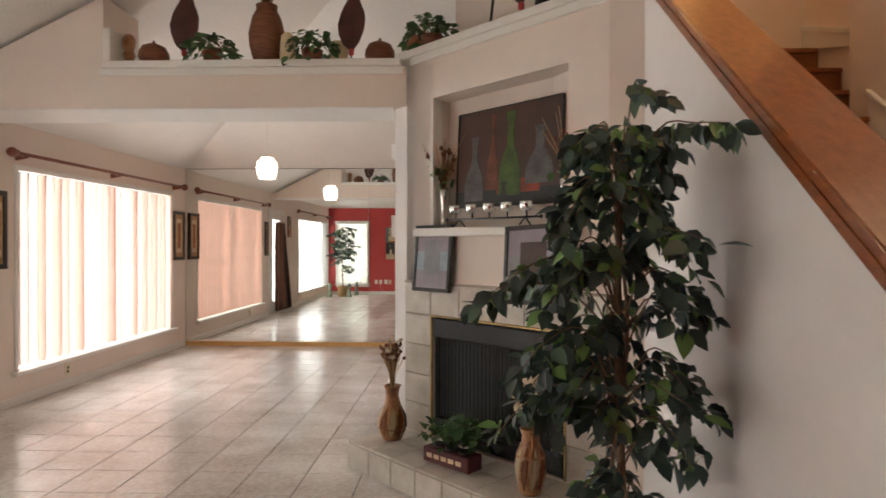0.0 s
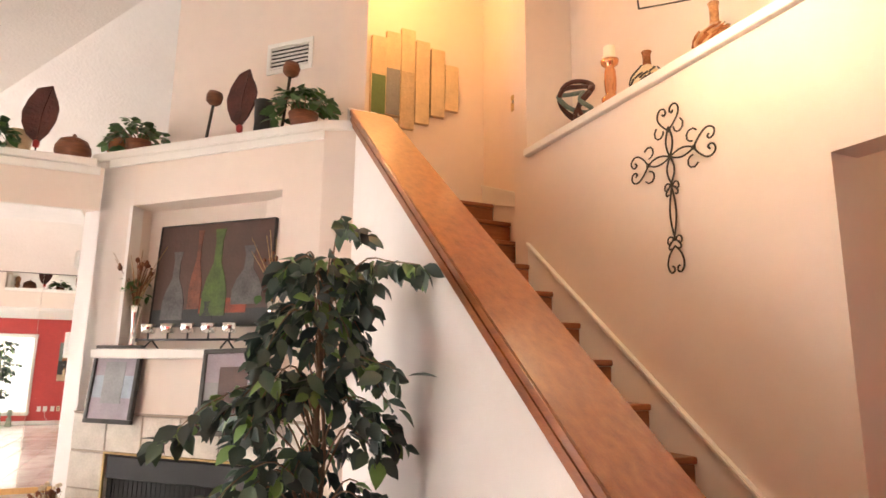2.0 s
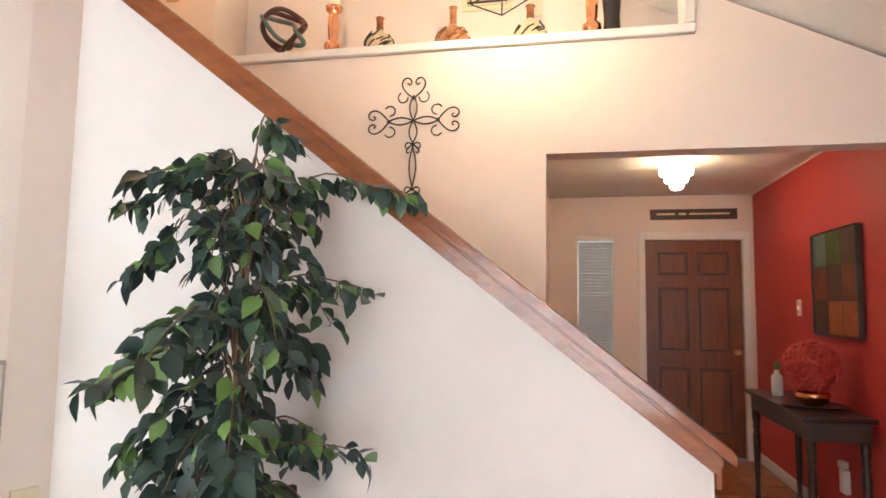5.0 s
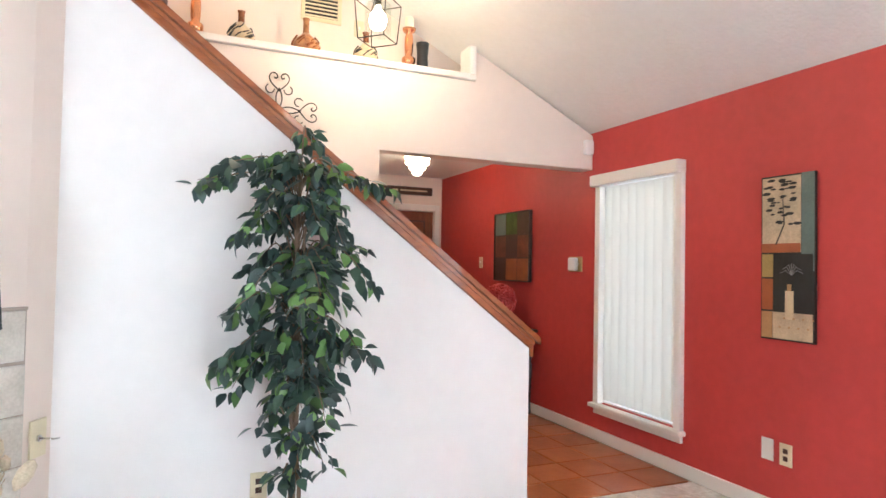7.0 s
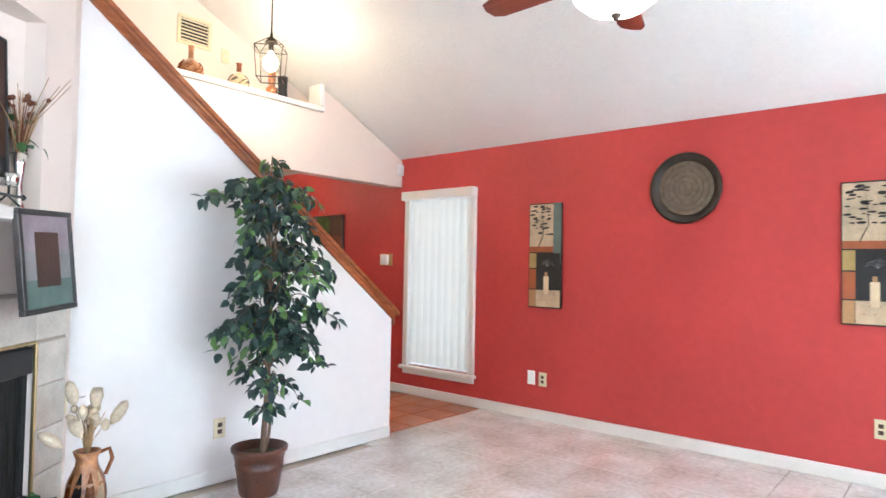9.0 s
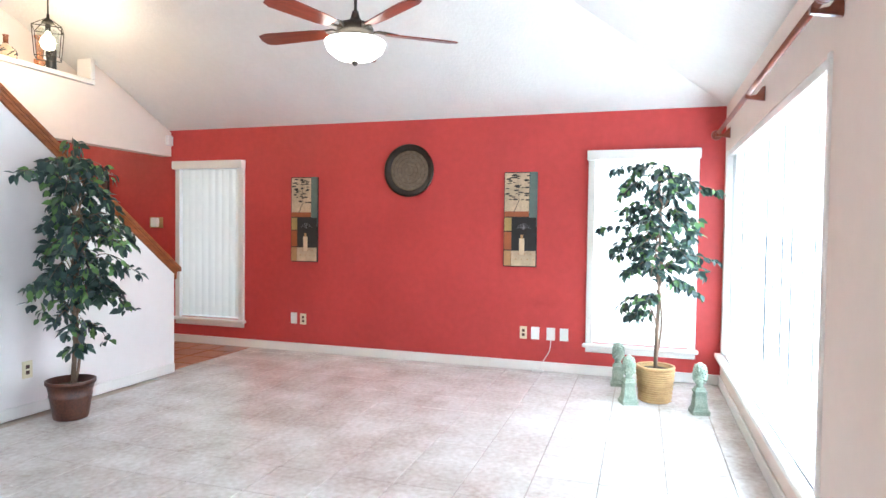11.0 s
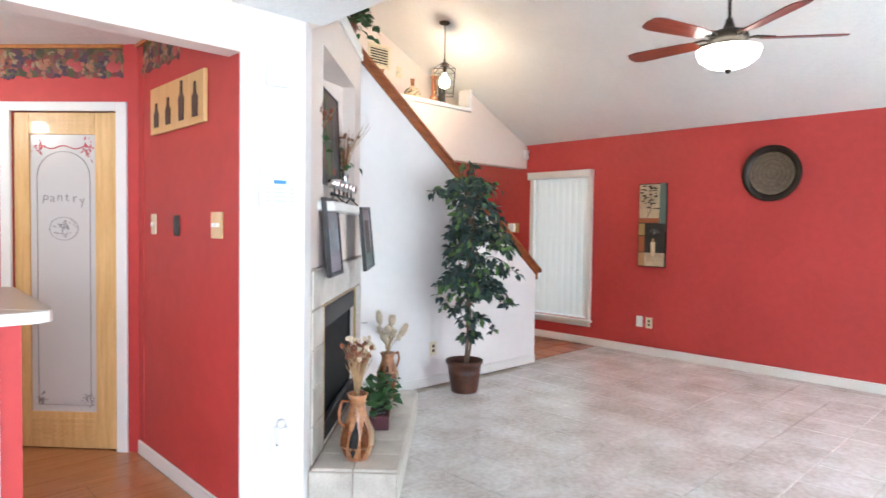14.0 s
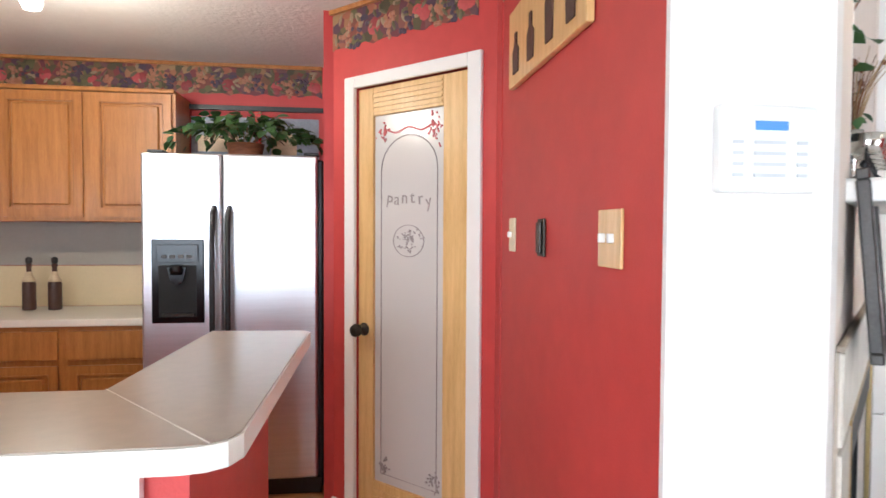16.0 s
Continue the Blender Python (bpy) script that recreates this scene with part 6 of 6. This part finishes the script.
for i in range(5):
    m = pose(0, 0, 0.025, 0, 0, 72 * i)
    bl = prism([(0.21, -0.048), (0.30, -0.062), (0.66, -0.076), (0.715, -0.056), (0.73, 0.0), (0.715, 0.056), (0.66, 0.076), (0.30, 0.062), (0.21, 0.048)], 'z', -0.004, 0.004, 0.002)
    bd = part("blade", bl, M_FANWOOD, fn, m=m @ pose(0, 0, 0, 12, 0, 0))
    part("blade_iron", tube([(0.10, 0, 0.0), (0.16, 0.03, 0.012), (0.22, 0.03, 0.008), (0.29, 0.0, 0.006)], 0.008, 6), M_IRON, bd)
    part("blade_iron", tube([(0.10, 0, 0.0), (0.16, -0.03, 0.012), (0.22, -0.03, 0.008), (0.29, 0.0, 0.006)], 0.008, 6), M_IRON, bd)

# lantern pendant over the stair foot
lx, ly = -2.0, 5.37
ln = thing("lantern_pendant", "lit cage lantern with clear glass on a chain", "pendant light", pose(lx, ly, 2.855))
part("chain", tube([(0, 0, 0.24), (0, 0, 0.60)], 0.006, 8), M_IRON, ln)
part("canopy", lathe([(0.06, 0), (0.06, -0.015), (0.02, -0.03)], 18), M_IRON, ln, m=pose(0, 0, 0.605))
part("cap", lathe([(0.045, 0.16), (0.05, 0.165), (0.03, 0.19), (0.012, 0.21), (0.01, 0.24)], 16), M_IRON, ln)
q = [(1, 0), (0, 1), (-1, 0), (0, -1)]
for k in range(4):
    (ax_, ay_), (bx_, by_) = q[k], q[(k + 1) % 4]
    part("cage_bar", tube([(0.02 * ax_, 0.02 * ay_, 0.20), (0.15 * ax_, 0.15 * ay_, 0.115)], 0.0035, 6), M_IRON, ln)
    part("cage_bar", tube([(0.15 * ax_, 0.15 * ay_, 0.115), (0.125 * ax_, 0.125 * ay_, -0.125)], 0.0035, 6), M_IRON, ln)
    part("cage_bar", tube([(0.15 * ax_, 0.15 * ay_, 0.115), (0.15 * bx_, 0.15 * by_, 0.115)], 0.0035, 6), M_IRON, ln)
    part("cage_bar", tube([(0.125 * ax_, 0.125 * ay_, -0.125), (0.125 * bx_, 0.125 * by_, -0.125)], 0.0035, 6), M_IRON, ln)
part("socket", lathe([(0.02, 0.16), (0.02, 0.10), (0.012, 0.09)], 12), M_IRON, ln)
sh_ = part("glass", lathe([(0.082, 0.10), (0.084, 0.02), (0.084, -0.085), (0.080, -0.085), (0.078, 0.1)], 24), M_GLASS, ln)
sh_.visible_shadow = False
bl_ = part("bulb", lathe([(0.014, 0.10), (0.02, 0.07), (0.05, 0.035), (0.056, 0.0), (0.045, -0.04), (0.01, -0.06)], 18), M_BULB, ln, "lit bulb")
bl_.visible_shadow = False

# dining pendant of stacked rings
dp = thing("dining_pendant", "lit tiered white ring pendant on a thin cord", "pendant light", pose(-7.43, 1.63, 2.27))
part("cord", tube([(0, 0, 0.12), (0, 0, 1.0)], 0.003, 6), M_TWHITE, dp)
for k, (r, z) in enumerate(((0.075, 0.10), (0.105, 0.06), (0.115, 0.015), (0.11, -0.03), (0.10, -0.07), (0.085, -0.105))):
    part("tier", lathe([(r - 0.01, z + 0.018), (r, z + 0.012), (r + 0.004, z - 0.014), (r - 0.006, z - 0.018), (r - 0.012, z)], 28), M_SHADE, dp)

# foyer
fd = thing("door_3", "dark red-brown six-panel front door with white casing, closed", "door", kind="structure")
for a, b in ((-1.045, -0.98), (-0.10, -0.035)):
    part("casing", box(a, b, 8.978, 8.999, 0, 2.12, 0.005), M_TRIM, fd)
part("casing", box(-0.98, -0.10, 8.978, 8.999, 2.04, 2.12, 0.005), M_TRIM, fd)
part("door_leaf", box(-0.975, -0.105, 9.03, 9.075, 0.01, 2.035, 0.003), M_DOOR, fd)
for a, b in ((-0.86, -0.585), (-0.495, -0.22)):
    for c0, c1 in ((0.22, 0.82), (0.98, 1.58), (1.70, 1.92)):
        part("panel", box(a + 0.02, b - 0.02, 9.012, 9.0295, c0 + 0.02, c1 - 0.02, 0.008), M_DOOR, fd)
        # Panel edging in darker brown, putting the shade of the grooves into colour.
        for p, q, r, s in ((a, b, c1 - 0.014, c1), (a, b, c0, c0 + 0.014), (a, a + 0.014, c0 + 0.014, c1 - 0.014), (b - 0.014, b, c0 + 0.014, c1 - 0.014)):
            part("moulding", box(p, q, 9.016, 9.0295, r, s, 0.004), P_BROWN, fd)
part("door_handle", lathe([(0.028, 0), (0.028, 0.008), (0.01, 0.012), (0.01, 0.04), (0.028, 0.05), (0.026, 0.07), (0.01, 0.078)], 16), M_BRASS, fd, m=pose(-0.165, 9.029, 0.98, 90, 0, 0))
sw = thing("window_5", "narrow sidelight with white slatted blinds beside the front door", "window", kind="structure")
part("head_rail", box(-1.625, -1.275, 8.985, 9.03, 2.03, 2.08, 0.004), M_TRIM, sw)
for k in range(62):
    part("slat", box(-1.615, -1.285, 9.010, 9.013, 0.1 + 0.031 * k, 0.129 + 0.031 * k), M_BLIND, sw)
part("pane", box(-1.62, -1.28, 9.14, 9.145, 0.02, 2.06), M_GLASS, sw).visible_shadow = False
sg = thing("wall_sign", "long dark wooden sign with pale lettering above the front door", "sign", pose(-0.93, 8.999, 2.235))
part("board", box(0, 0.79, -0.02, -0.001, 0, 0.10, 0.004), P_BROWN, sg)
x = 0.06
for i, wd in enumerate((0.17, 0.07, 0.36)):
    part("writing_bar", box(x, x + wd, -0.0225, -0.0205, 0.042, 0.062), P_CREAM, sg)
    x += wd + 0.03
cl = thing("ceiling_light", "lit tiered frosted glass ceiling light in the foyer", "ceiling light", pose(-0.925, 7.47, 2.469))
part("rose", lathe([(0.09, 0), (0.09, -0.02), (0.03, -0.03)], 20), M_BRASS, cl)
for r, z in ((0.125, -0.03), (0.12, -0.075), (0.085, -0.125), (0.05, -0.17)):
    part("tier", lathe([(r * 0.75, z), (r, z - 0.008), (r * 0.97, z - 0.035), (r * 0.6, z - 0.05), (0.01, z - 0.05)], 24), M_SHADEFOYER, cl)

ct = thing("console_table", "black console table with turned legs against the red foyer wall", "table", pose(-0.40, 7.25, 0))
part("tabletop", box(-0.005, 0.38, -0.62, 0.62, 0.755, 0.785, 0.008), M_DARKTABLE, ct)
part("apron", box(0.03, 0.36, -0.57, 0.57, 0.64, 0.754, 0.004), M_DARKTABLE, ct)
for x in (0.055, 0.335):
    for y in (-0.54, 0.54):
        part("leg", lathe([(0.016, 0), (0.022, 0.02), (0.016, 0.05), (0.022, 0.25), (0.026, 0.45), (0.018, 0.50), (0.028, 0.52), (0.02, 0.545), (0.028, 0.57), (0.028, 0.639)], 14), M_DARKTABLE, ct, m=pose(x, y, 0))
bt = thing("soap_bottle", "clear white bottle with a green cap on the console table", "bottle", pose(-0.28, 7.50, 0.7855))
part("body", lathe([(0.035, 0), (0.037, 0.01), (0.037, 0.13), (0.015, 0.16), (0.014, 0.18)], 16), M_TWHITE, bt)
part("cap", lathe([(0.016, 0.18), (0.02, 0.19), (0.018, 0.23), (0.004, 0.24)], 12), P_GREEN, bt)
rb = thing("red_ball_bowl", "red twig ball in a copper bowl on the console table", "ornament", pose(-0.22, 7.02, 0.7855))
part("tray", lathe([(0.02, 0), (0.17, 0.004), (0.19, 0.018), (0.185, 0.02), (0.16, 0.01)], 28), M_TIN, rb)
part("bowl", lathe([(0.05, 0.012), (0.085, 0.035), (0.10, 0.075), (0.09, 0.10), (0.085, 0.095), (0.07, 0.04)], 22), M_COPPER, rb)
rng = random.Random(8)
bm = bmesh.new()
for i in range(60):
    ax_ = Vector((rng.gauss(0, 1), rng.gauss(0, 1), rng.gauss(0, 1))).normalized()
    p_ = ax_.orthogonal().normalized()
    q_ = ax_.cross(p_)
    a0 = rng.uniform(0, 6.28)
    tube([Vector((0, 0, 0.245)) + 0.16 * rng.uniform(0.97, 1.03) * (math.cos(a0 + k * 0.5) * p_ + math.sin(a0 + k * 0.5) * q_) for k in range(8)], 0.009, 4, bm)
bmesh.ops.create_icosphere(bm, subdivisions=2, radius=0.15, matrix=Matrix.Translation((0, 0, 0.245)))
tagged(part("twig_ball", bm, M_RED, rb, "red twig ball"), kind="stuff")
pi_ = thing("plug_in", "white plug-in light low on the red foyer wall", "night light", pose(-0.001, 7.12, 0.34, 0, 0, -90))
part("body", box(-0.04, 0.04, -0.04, -0.001, -0.09, 0.06, 0.01), M_TWHITE, pi_)
part("head", box(-0.035, 0.035, -0.05, -0.005, 0.062, 0.11, 0.01), M_TWHITE, pi_)
# iron wall piece inside the foyer
wp = thing("metal_wall_art", "dark blade-shaped metal wall piece on the foyer side wall", "wall art", pose(-1.899, 6.95, 1.14, 0, 0, 90))
part("blade", prism([(-0.28, 0.0), (-0.42, 0.10), (-0.46, 0.28), (-0.67, 0.52), (-0.45, 0.50), (-0.44, 0.60), (-0.24, 0.60), (-0.24, 0.52), (-0.02, 0.50), (0.0, 0.30), (-0.16, 0.22), (-0.20, 0.05)], 'y', -0.02, -0.002), M_IRON, wp)
part("plate", box(-0.46, -0.24, -0.022, -0.004, 0.605, 0.83, 0.004), M_TIN, wp)
ch = single("door_chime", box(-0.15, 0.15, -0.06, -0.001, -0.09, 0.09, 0.01), M_PLATE, "cream door chime box high on the foyer wall", "chime", pose(-1.899, 6.62, 2.27, 0, 0, 90))


# ---- large plants, stone finials ----
FICUS = [leaf_mesh("leaf", 0.086, 0.052, M_LEAF, 0.30), leaf_mesh("leaf", 0.078, 0.045, M_LEAF, 0.12), leaf_mesh("leaf", 0.070, 0.046, M_LEAF, 0.45)]


def ficus(m, label, seed, lean, tiers, sprigs, singles=285, wall_y=None):
    """tiers: (height, branches, centre x, centre y, radius x, radius y) of each leafy layer; sprigs: (height, degrees, reach, rise)."""
    rng = random.Random(seed)
    t = thing("ficus_tree", label, "plant", m, "artificial ficus trees")
    peak = tiers[0][0]
    trunk = lambda z: Vector((lean[0] * z / peak + 0.016 * math.sin(3.1 * z), lean[1] * z / peak + 0.014 * math.cos(2.7 * z) - 0.014, z))
    part("trunk", tube([trunk(0.20 + (peak - 0.25) * k / 14) for k in range(15)], 0.017, 10, taper=0.5), M_BARK, t)
    part("trunk", tube([trunk(0.20 + (peak - 0.45) * k / 11) + Vector((0.032 * math.sin(k * 0.7 + 1), 0.032 * math.cos(k * 0.7 + 1), 0)) for k in range(12)], 0.010, 8, taper=0.5), M_BARK, t)
    twigs, spots = bmesh.new(), []

    def branch(base, out, a, r, rise, droop, dense):
        pts = smooth([base, base + out * r * 0.4 + Vector((0, 0, rise)), base + out * r * 0.75 + Vector((0, 0, rise - 0.3 * droop)), base + out * r + Vector((0, 0, rise - droop))], 4)
        if wall_y is not None:
            for p in pts:
                p.y = min(p.y, wall_y - 0.01)
        tube(pts, 0.004, 5, twigs, 0.35)
        n = max(4, int((r + abs(rise)) / 0.034))
        for k in range(n):
            u = 0.30 + 0.70 * k / (n - 1)
            j = min(len(pts) - 2, int(u * (len(pts) - 1)))
            p = pts[j].lerp(pts[j + 1], u * (len(pts) - 1) - j)
            for q in range(2 if rng.random() < dense else 1):
                side = 1 if (k + q) % 2 else -1
                heading = math.degrees(a) + side * rng.uniform(10, 110)
                off = Vector((math.cos(radians(heading)), math.sin(radians(heading)), -0.5)) * rng.uniform(0.005, 0.05)
                spots.append((p + off, heading, rng.triangular(-25, 88, 50), rng.uniform(-60, 60), rng.uniform(0.65, 1.08)))

    for h, count, cx, cy, rx, ry in tiers:
        for i in range(count):
            a = (i + rng.uniform(-0.35, 0.35)) * 2 * math.pi / count
            f = rng.uniform(0.55, 1.08) if i % 3 else rng.uniform(0.25, 0.5)
            lift = rng.uniform(-0.10, 0.06)
            base = trunk(h + lift - rng.uniform(0.10, 0.26))
            tip = Vector((base.x + cx + rx * f * math.cos(a), base.y + cy + ry * f * math.sin(a), base.z))
            out = tip - base
            r = out.length
            out.normalize()
            rise = h + lift - base.z
            branch(base, out, math.atan2(out.y, out.x), r, rise, rng.uniform(0.05, 0.17) * min(1, r / 0.25), 0.72)
    for h, deg, r, rise in sprigs:
        a = radians(deg)
        branch(trunk(h), Vector((math.cos(a), math.sin(a), 0)), a, r, rise, 0.03, 0.85)
    tagged(part("twig", twigs, M_BARK, t), kind="stuff")
    rng.shuffle(spots)
    rest = []
    for i, (p, heading, droop, roll, size) in enumerate(spots):
        if wall_y is not None and p.y > wall_y:
            p.y, heading = wall_y - rng.uniform(0, 0.05), -abs(heading % 180)
        mm = pose(p.x, p.y, p.z, roll, droop, heading) @ Matrix.Scale(size, 4)
        if i < singles:
            o = new("leaf", FICUS[i % 3])
            o.parent = t
            o.matrix_basis = mm
        else:
            rest.append((mm, FICUS[i % 3]))
    verts, faces = [], []
    for mm, me in rest:
        k = len(verts)
        verts += [mm @ v.co for v in me.vertices]
        faces += [[k + i for i in f.vertices] for f in me.polygons]
    me = bpy.data.meshes.new("leaves")
    me.from_pydata(verts, [], faces)
    me.materials.append(M_LEAFREST)
    for f in me.polygons:
        f.use_smooth = True
    o = new("leaves", me)
    o.parent = t
    tagged(o, kind="stuff")
    return t


t1 = ficus(pose(-2.65, 4.40, 0), "artificial ficus with dark green leaves by the stair wall", 11, (0.04, 0.0),
           ((1.76, 12, 0.03, 0.0, 0.24, 0.22), (1.64, 9, 0.03, -0.02, 0.20, 0.25), (1.50, 9, 0.02, -0.04, 0.26, 0.34), (1.37, 9, -0.01, -0.04, 0.30, 0.39), (1.24, 9, -0.03, -0.05, 0.31, 0.39), (1.11, 9, -0.05, -0.05, 0.30, 0.39), (0.98, 9, 0.0, -0.02, 0.28, 0.38), (0.86, 7, 0.03, -0.02, 0.24, 0.34), (0.73, 5, 0.0, -0.02, 0.13, 0.22), (0.60, 5, -0.02, -0.02, 0.08, 0.12)),
           ((1.52, 22, 0.47, 0.24), (1.48, 180, 0.40, 0.23), (1.60, 196, 0.30, 0.18), (1.60, 60, 0.10, 0.33), (1.34, 25, 0.36, 0.12), (0.90, 20, 0.36, 0.08)), 285, 0.27)
pt = thing("plant_pot", "rust brown bucket pot holding the ficus", "pot", pose(-2.65, 4.40, 0))
part("pot", lathe([(0.105, 0.0), (0.11, 0.01), (0.132, 0.15), (0.137, 0.17), (0.132, 0.175), (0.148, 0.24), (0.158, 0.245), (0.158, 0.268), (0.148, 0.27), (0.125, 0.15), (0.115, 0.14), (0.01, 0.13)], 32), M_POT, pt)
part("soil", lathe([(0.137, 0.215), (0.09, 0.232), (0.03, 0.228), (0.002, 0.235)], 20), M_SOIL, pt, "brown moss")
t2 = ficus(pose(-0.74, 0.50, 0), "artificial ficus in a wicker basket by the bright windows", 23, (0.0, 0.02),
           ((1.86, 8, 0.0, -0.04, 0.24, 0.30), (1.74, 7, 0.0, 0.0, 0.28, 0.36), (1.60, 8, 0.0, 0.0, 0.30, 0.38), (1.46, 8, 0.0, -0.03, 0.32, 0.36), (1.32, 8, 0.0, 0.0, 0.32, 0.40), (1.20, 8, 0.0, 0.0, 0.30, 0.40), (1.06, 7, 0.0, 0.0, 0.26, 0.34), (0.90, 4, 0.0, 0.10, 0.14, 0.18), (0.74, 4, 0.0, 0.14, 0.10, 0.10)),
           ((1.50, 285, 0.44, 0.22), (1.25, 80, 0.46, 0.16), (1.05, 270, 0.40, 0.12), (1.72, 92, 0.36, 0.16)), 285)
bk = thing("wicker_basket", "round honey wicker basket holding the ficus", "basket", pose(-0.74, 0.50, 0))
part("liner", lathe([(0.11, 0.0), (0.112, 0.01), (0.138, 0.27), (0.13, 0.27), (0.115, 0.22), (0.01, 0.215)], 24), M_WICKER, bk)
for k in range(15):
    z = 0.012 + 0.0178 * k
    r = 0.116 + 0.026 * z / 0.27
    part("weave", tube([((r + 0.005 * (-1) ** (i + k)) * math.cos(i / 28 * 6.2832), (r + 0.005 * (-1) ** (i + k)) * math.sin(i / 28 * 6.2832), z) for i in range(29)], 0.0085, 5), M_WICKER, bk)
part("rim", tube([(0.142 * math.cos(i / 28 * 6.2832), 0.142 * math.sin(i / 28 * 6.2832), 0.275) for i in range(29)], 0.012, 6), M_WICKER, bk)
part("soil", lathe([(0.128, 0.25), (0.08, 0.262), (0.002, 0.26)], 18), M_SOIL, bk)


def stone_finial(m):
    f = thing("stone_finial", "weathered green pineapple finial on a tapered stone plinth", "garden ornament", m, "stone finials")
    bm = bmesh.new()
    for z0, z1, a, b in ((0, 0.03, 0.062, 0.062), (0.03, 0.045, 0.058, 0.052), (0.045, 0.16, 0.05, 0.036), (0.16, 0.175, 0.045, 0.045), (0.175, 0.20, 0.04, 0.03)):
        v = [bm.verts.new((s * r, t * r, z)) for z, r in ((z0, a), (z1, b)) for s, t in ((-1, -1), (1, -1), (1, 1), (-1, 1))]
        for q in ((0, 3, 2, 1), (4, 5, 6, 7), (0, 1, 5, 4), (1, 2, 6, 5), (2, 3, 7, 6), (3, 0, 4, 7)):
            bm.faces.new([v[i] for i in q])
    part("plinth", bm, M_STONEGREEN, f)
    for s in (-1, 1):
        part("relief", box(-0.022, 0.022, s * 0.044 - 0.004, s * 0.044 + 0.004, 0.06, 0.145, 0.004), M_STONEGREEN, f)
    bm = lathe([(0.03, 0.20), (0.024, 0.215), (0.036, 0.23), (0.048, 0.265), (0.05, 0.30), (0.04, 0.345), (0.022, 0.375), (0.004, 0.385)], 18)
    for i in range(60):
        z = 0.235 + 0.13 * i / 60
        r = 0.05 * math.sqrt(max(0.05, 1 - ((z - 0.29) / 0.1) ** 2))
        a = i * 2.39996
        bmesh.ops.create_icosphere(bm, subdivisions=1, radius=0.0085, matrix=Matrix.Translation((r * math.cos(a), r * math.sin(a), z)))
    part("pineapple", bm, M_STONEGREEN, f)
    return f


f1 = stone_finial(pose(-0.90, 0.70, 0, 0, 0, 20))
copy_thing(f1, pose(-0.33, 0.80, 0, 0, 0, 5))
copy_thing(f1, pose(-1.00, 0.19, 0, 0, 0, 12))

ivy(pose(-6.30, 5.98, 1.756), "bushy green ivy trailing from a basket on the refrigerator", 0.25, 260, 71, hang=0.02, wide=1.6)


# ---- floor pieces ----
fl = bpy.data.objects["floor"]
TS, OX, OY = 0.345, -0.18, 0.127


def hearth_covers(x, y):
    """Whether a place lies under the fireplace and its hearth."""
    return (x - y) < -7.95 and -1.25 < (x + y) < 1.2 and y > 3.0 and x > -5.2 or (x - y) < -8.25 and y > 3.0 and x > -5.2


pieces, far = [], []
ny = int((4.78 - SOUTH) / TS) + 1
nx = int(-WEST / TS) + 1
for i in range(-1, nx + 1):
    for j in range(-1, ny + 1):
        x1 = min(-0.0, OX - i * TS + TS) - 0.0025
        x0 = max(WEST, OX - i * TS) + 0.0025
        y0 = max(SOUTH, OY + j * TS - TS) + 0.0025
        y1 = min(4.78, OY + j * TS) - 0.0025
        if x1 - x0 < 0.02 or y1 - y0 < 0.02:
            continue
        cx, cy = (x0 + x1) / 2, (y0 + y1) / 2
        if hearth_covers(cx, cy) or (cx < -5.15 and cy > 3.42) or (cx < -1.45 and cy > 4.68) or (cx < -5.1 and cy > 3.3 and cx > -5.2):
            continue
        (pieces if -6.3 < cx else far).append((x0, x1, y0, y1))
pieces.sort(key=lambda p: p[0] + p[1])
far += pieces[:-300]
for x0, x1, y0, y1 in pieces[-300:]:
    tile("tile", fl, x0, x1, y0, y1, -0.010, 0.0, M_TILE, 0.0022)
bm = bmesh.new()
for x0, x1, y0, y1 in far:
    add_box(bm, x0, x1, y0, y1, -0.010, 0.0)
M_TILEREST = M_TILE.copy()
M_TILEREST.name = "cream_floor_tile_joined"
_n, _l = M_TILEREST.node_tree.nodes, M_TILEREST.node_tree.links
_geo = _n.new("ShaderNodeNewGeometry")
for link in list(_l):
    if link.from_node.type == 'OBJECT_INFO':
        _to = link.to_socket
        _l.remove(link)
        _l.new(_geo.outputs["Random Per Island"], _to)
tagged(part("tiles", bm, M_TILEREST, fl), kind="stuff")

ff = bpy.data.objects["floor_foyer"]
TT = 0.305
for i in range(8):
    for j in range(14):
        x1, x0 = -0.02 - i * TT - 0.006, max(-0.02 - (i + 1) * TT, -1.895) + 0.006
        y0, y1 = 4.79 + j * TT + 0.006, min(4.79 + (j + 1) * TT, 8.995) - 0.006
        if x1 - x0 < 0.03 or (x0 < -1.3 and y0 < BACK_Y - 0.1) or y1 - y0 < 0.03:
            continue
        tile("tile", ff, x0, x1, y0, y1, -0.012, random.uniform(-0.001, 0.001), M_TERRA, 0.004)

kf = bpy.data.objects["floor_kitchen"]
structure("floor_kitchen_front", box(WEST, -5.16, 3.42, 4.784, -0.007, -0.0045), M_GROUT, "kitchen subfloor edge")
rng = random.Random(4)
y = 3.425
while y < 6.4:
    x = WEST + 0.02 - rng.uniform(0, 0.9)
    while x < -4.6:
        a, b = max(x, WEST + 0.01), min(x + 1.2, -4.5 if y > 4.75 else -5.165)
        if b - a > 0.05:
            tile("plank", kf, a + 0.0015, b - 0.0015, y, y + 0.187, -0.004, 0.003, M_LAMINATE, 0.001)
        x += 1.2
    y += 0.19
single("threshold", box(-9.0, -5.16, 3.385, 3.424, -0.004, 0.006, 0.002), M_LAMINATE, "wooden threshold strip at the kitchen floor", "threshold", kind="structure")
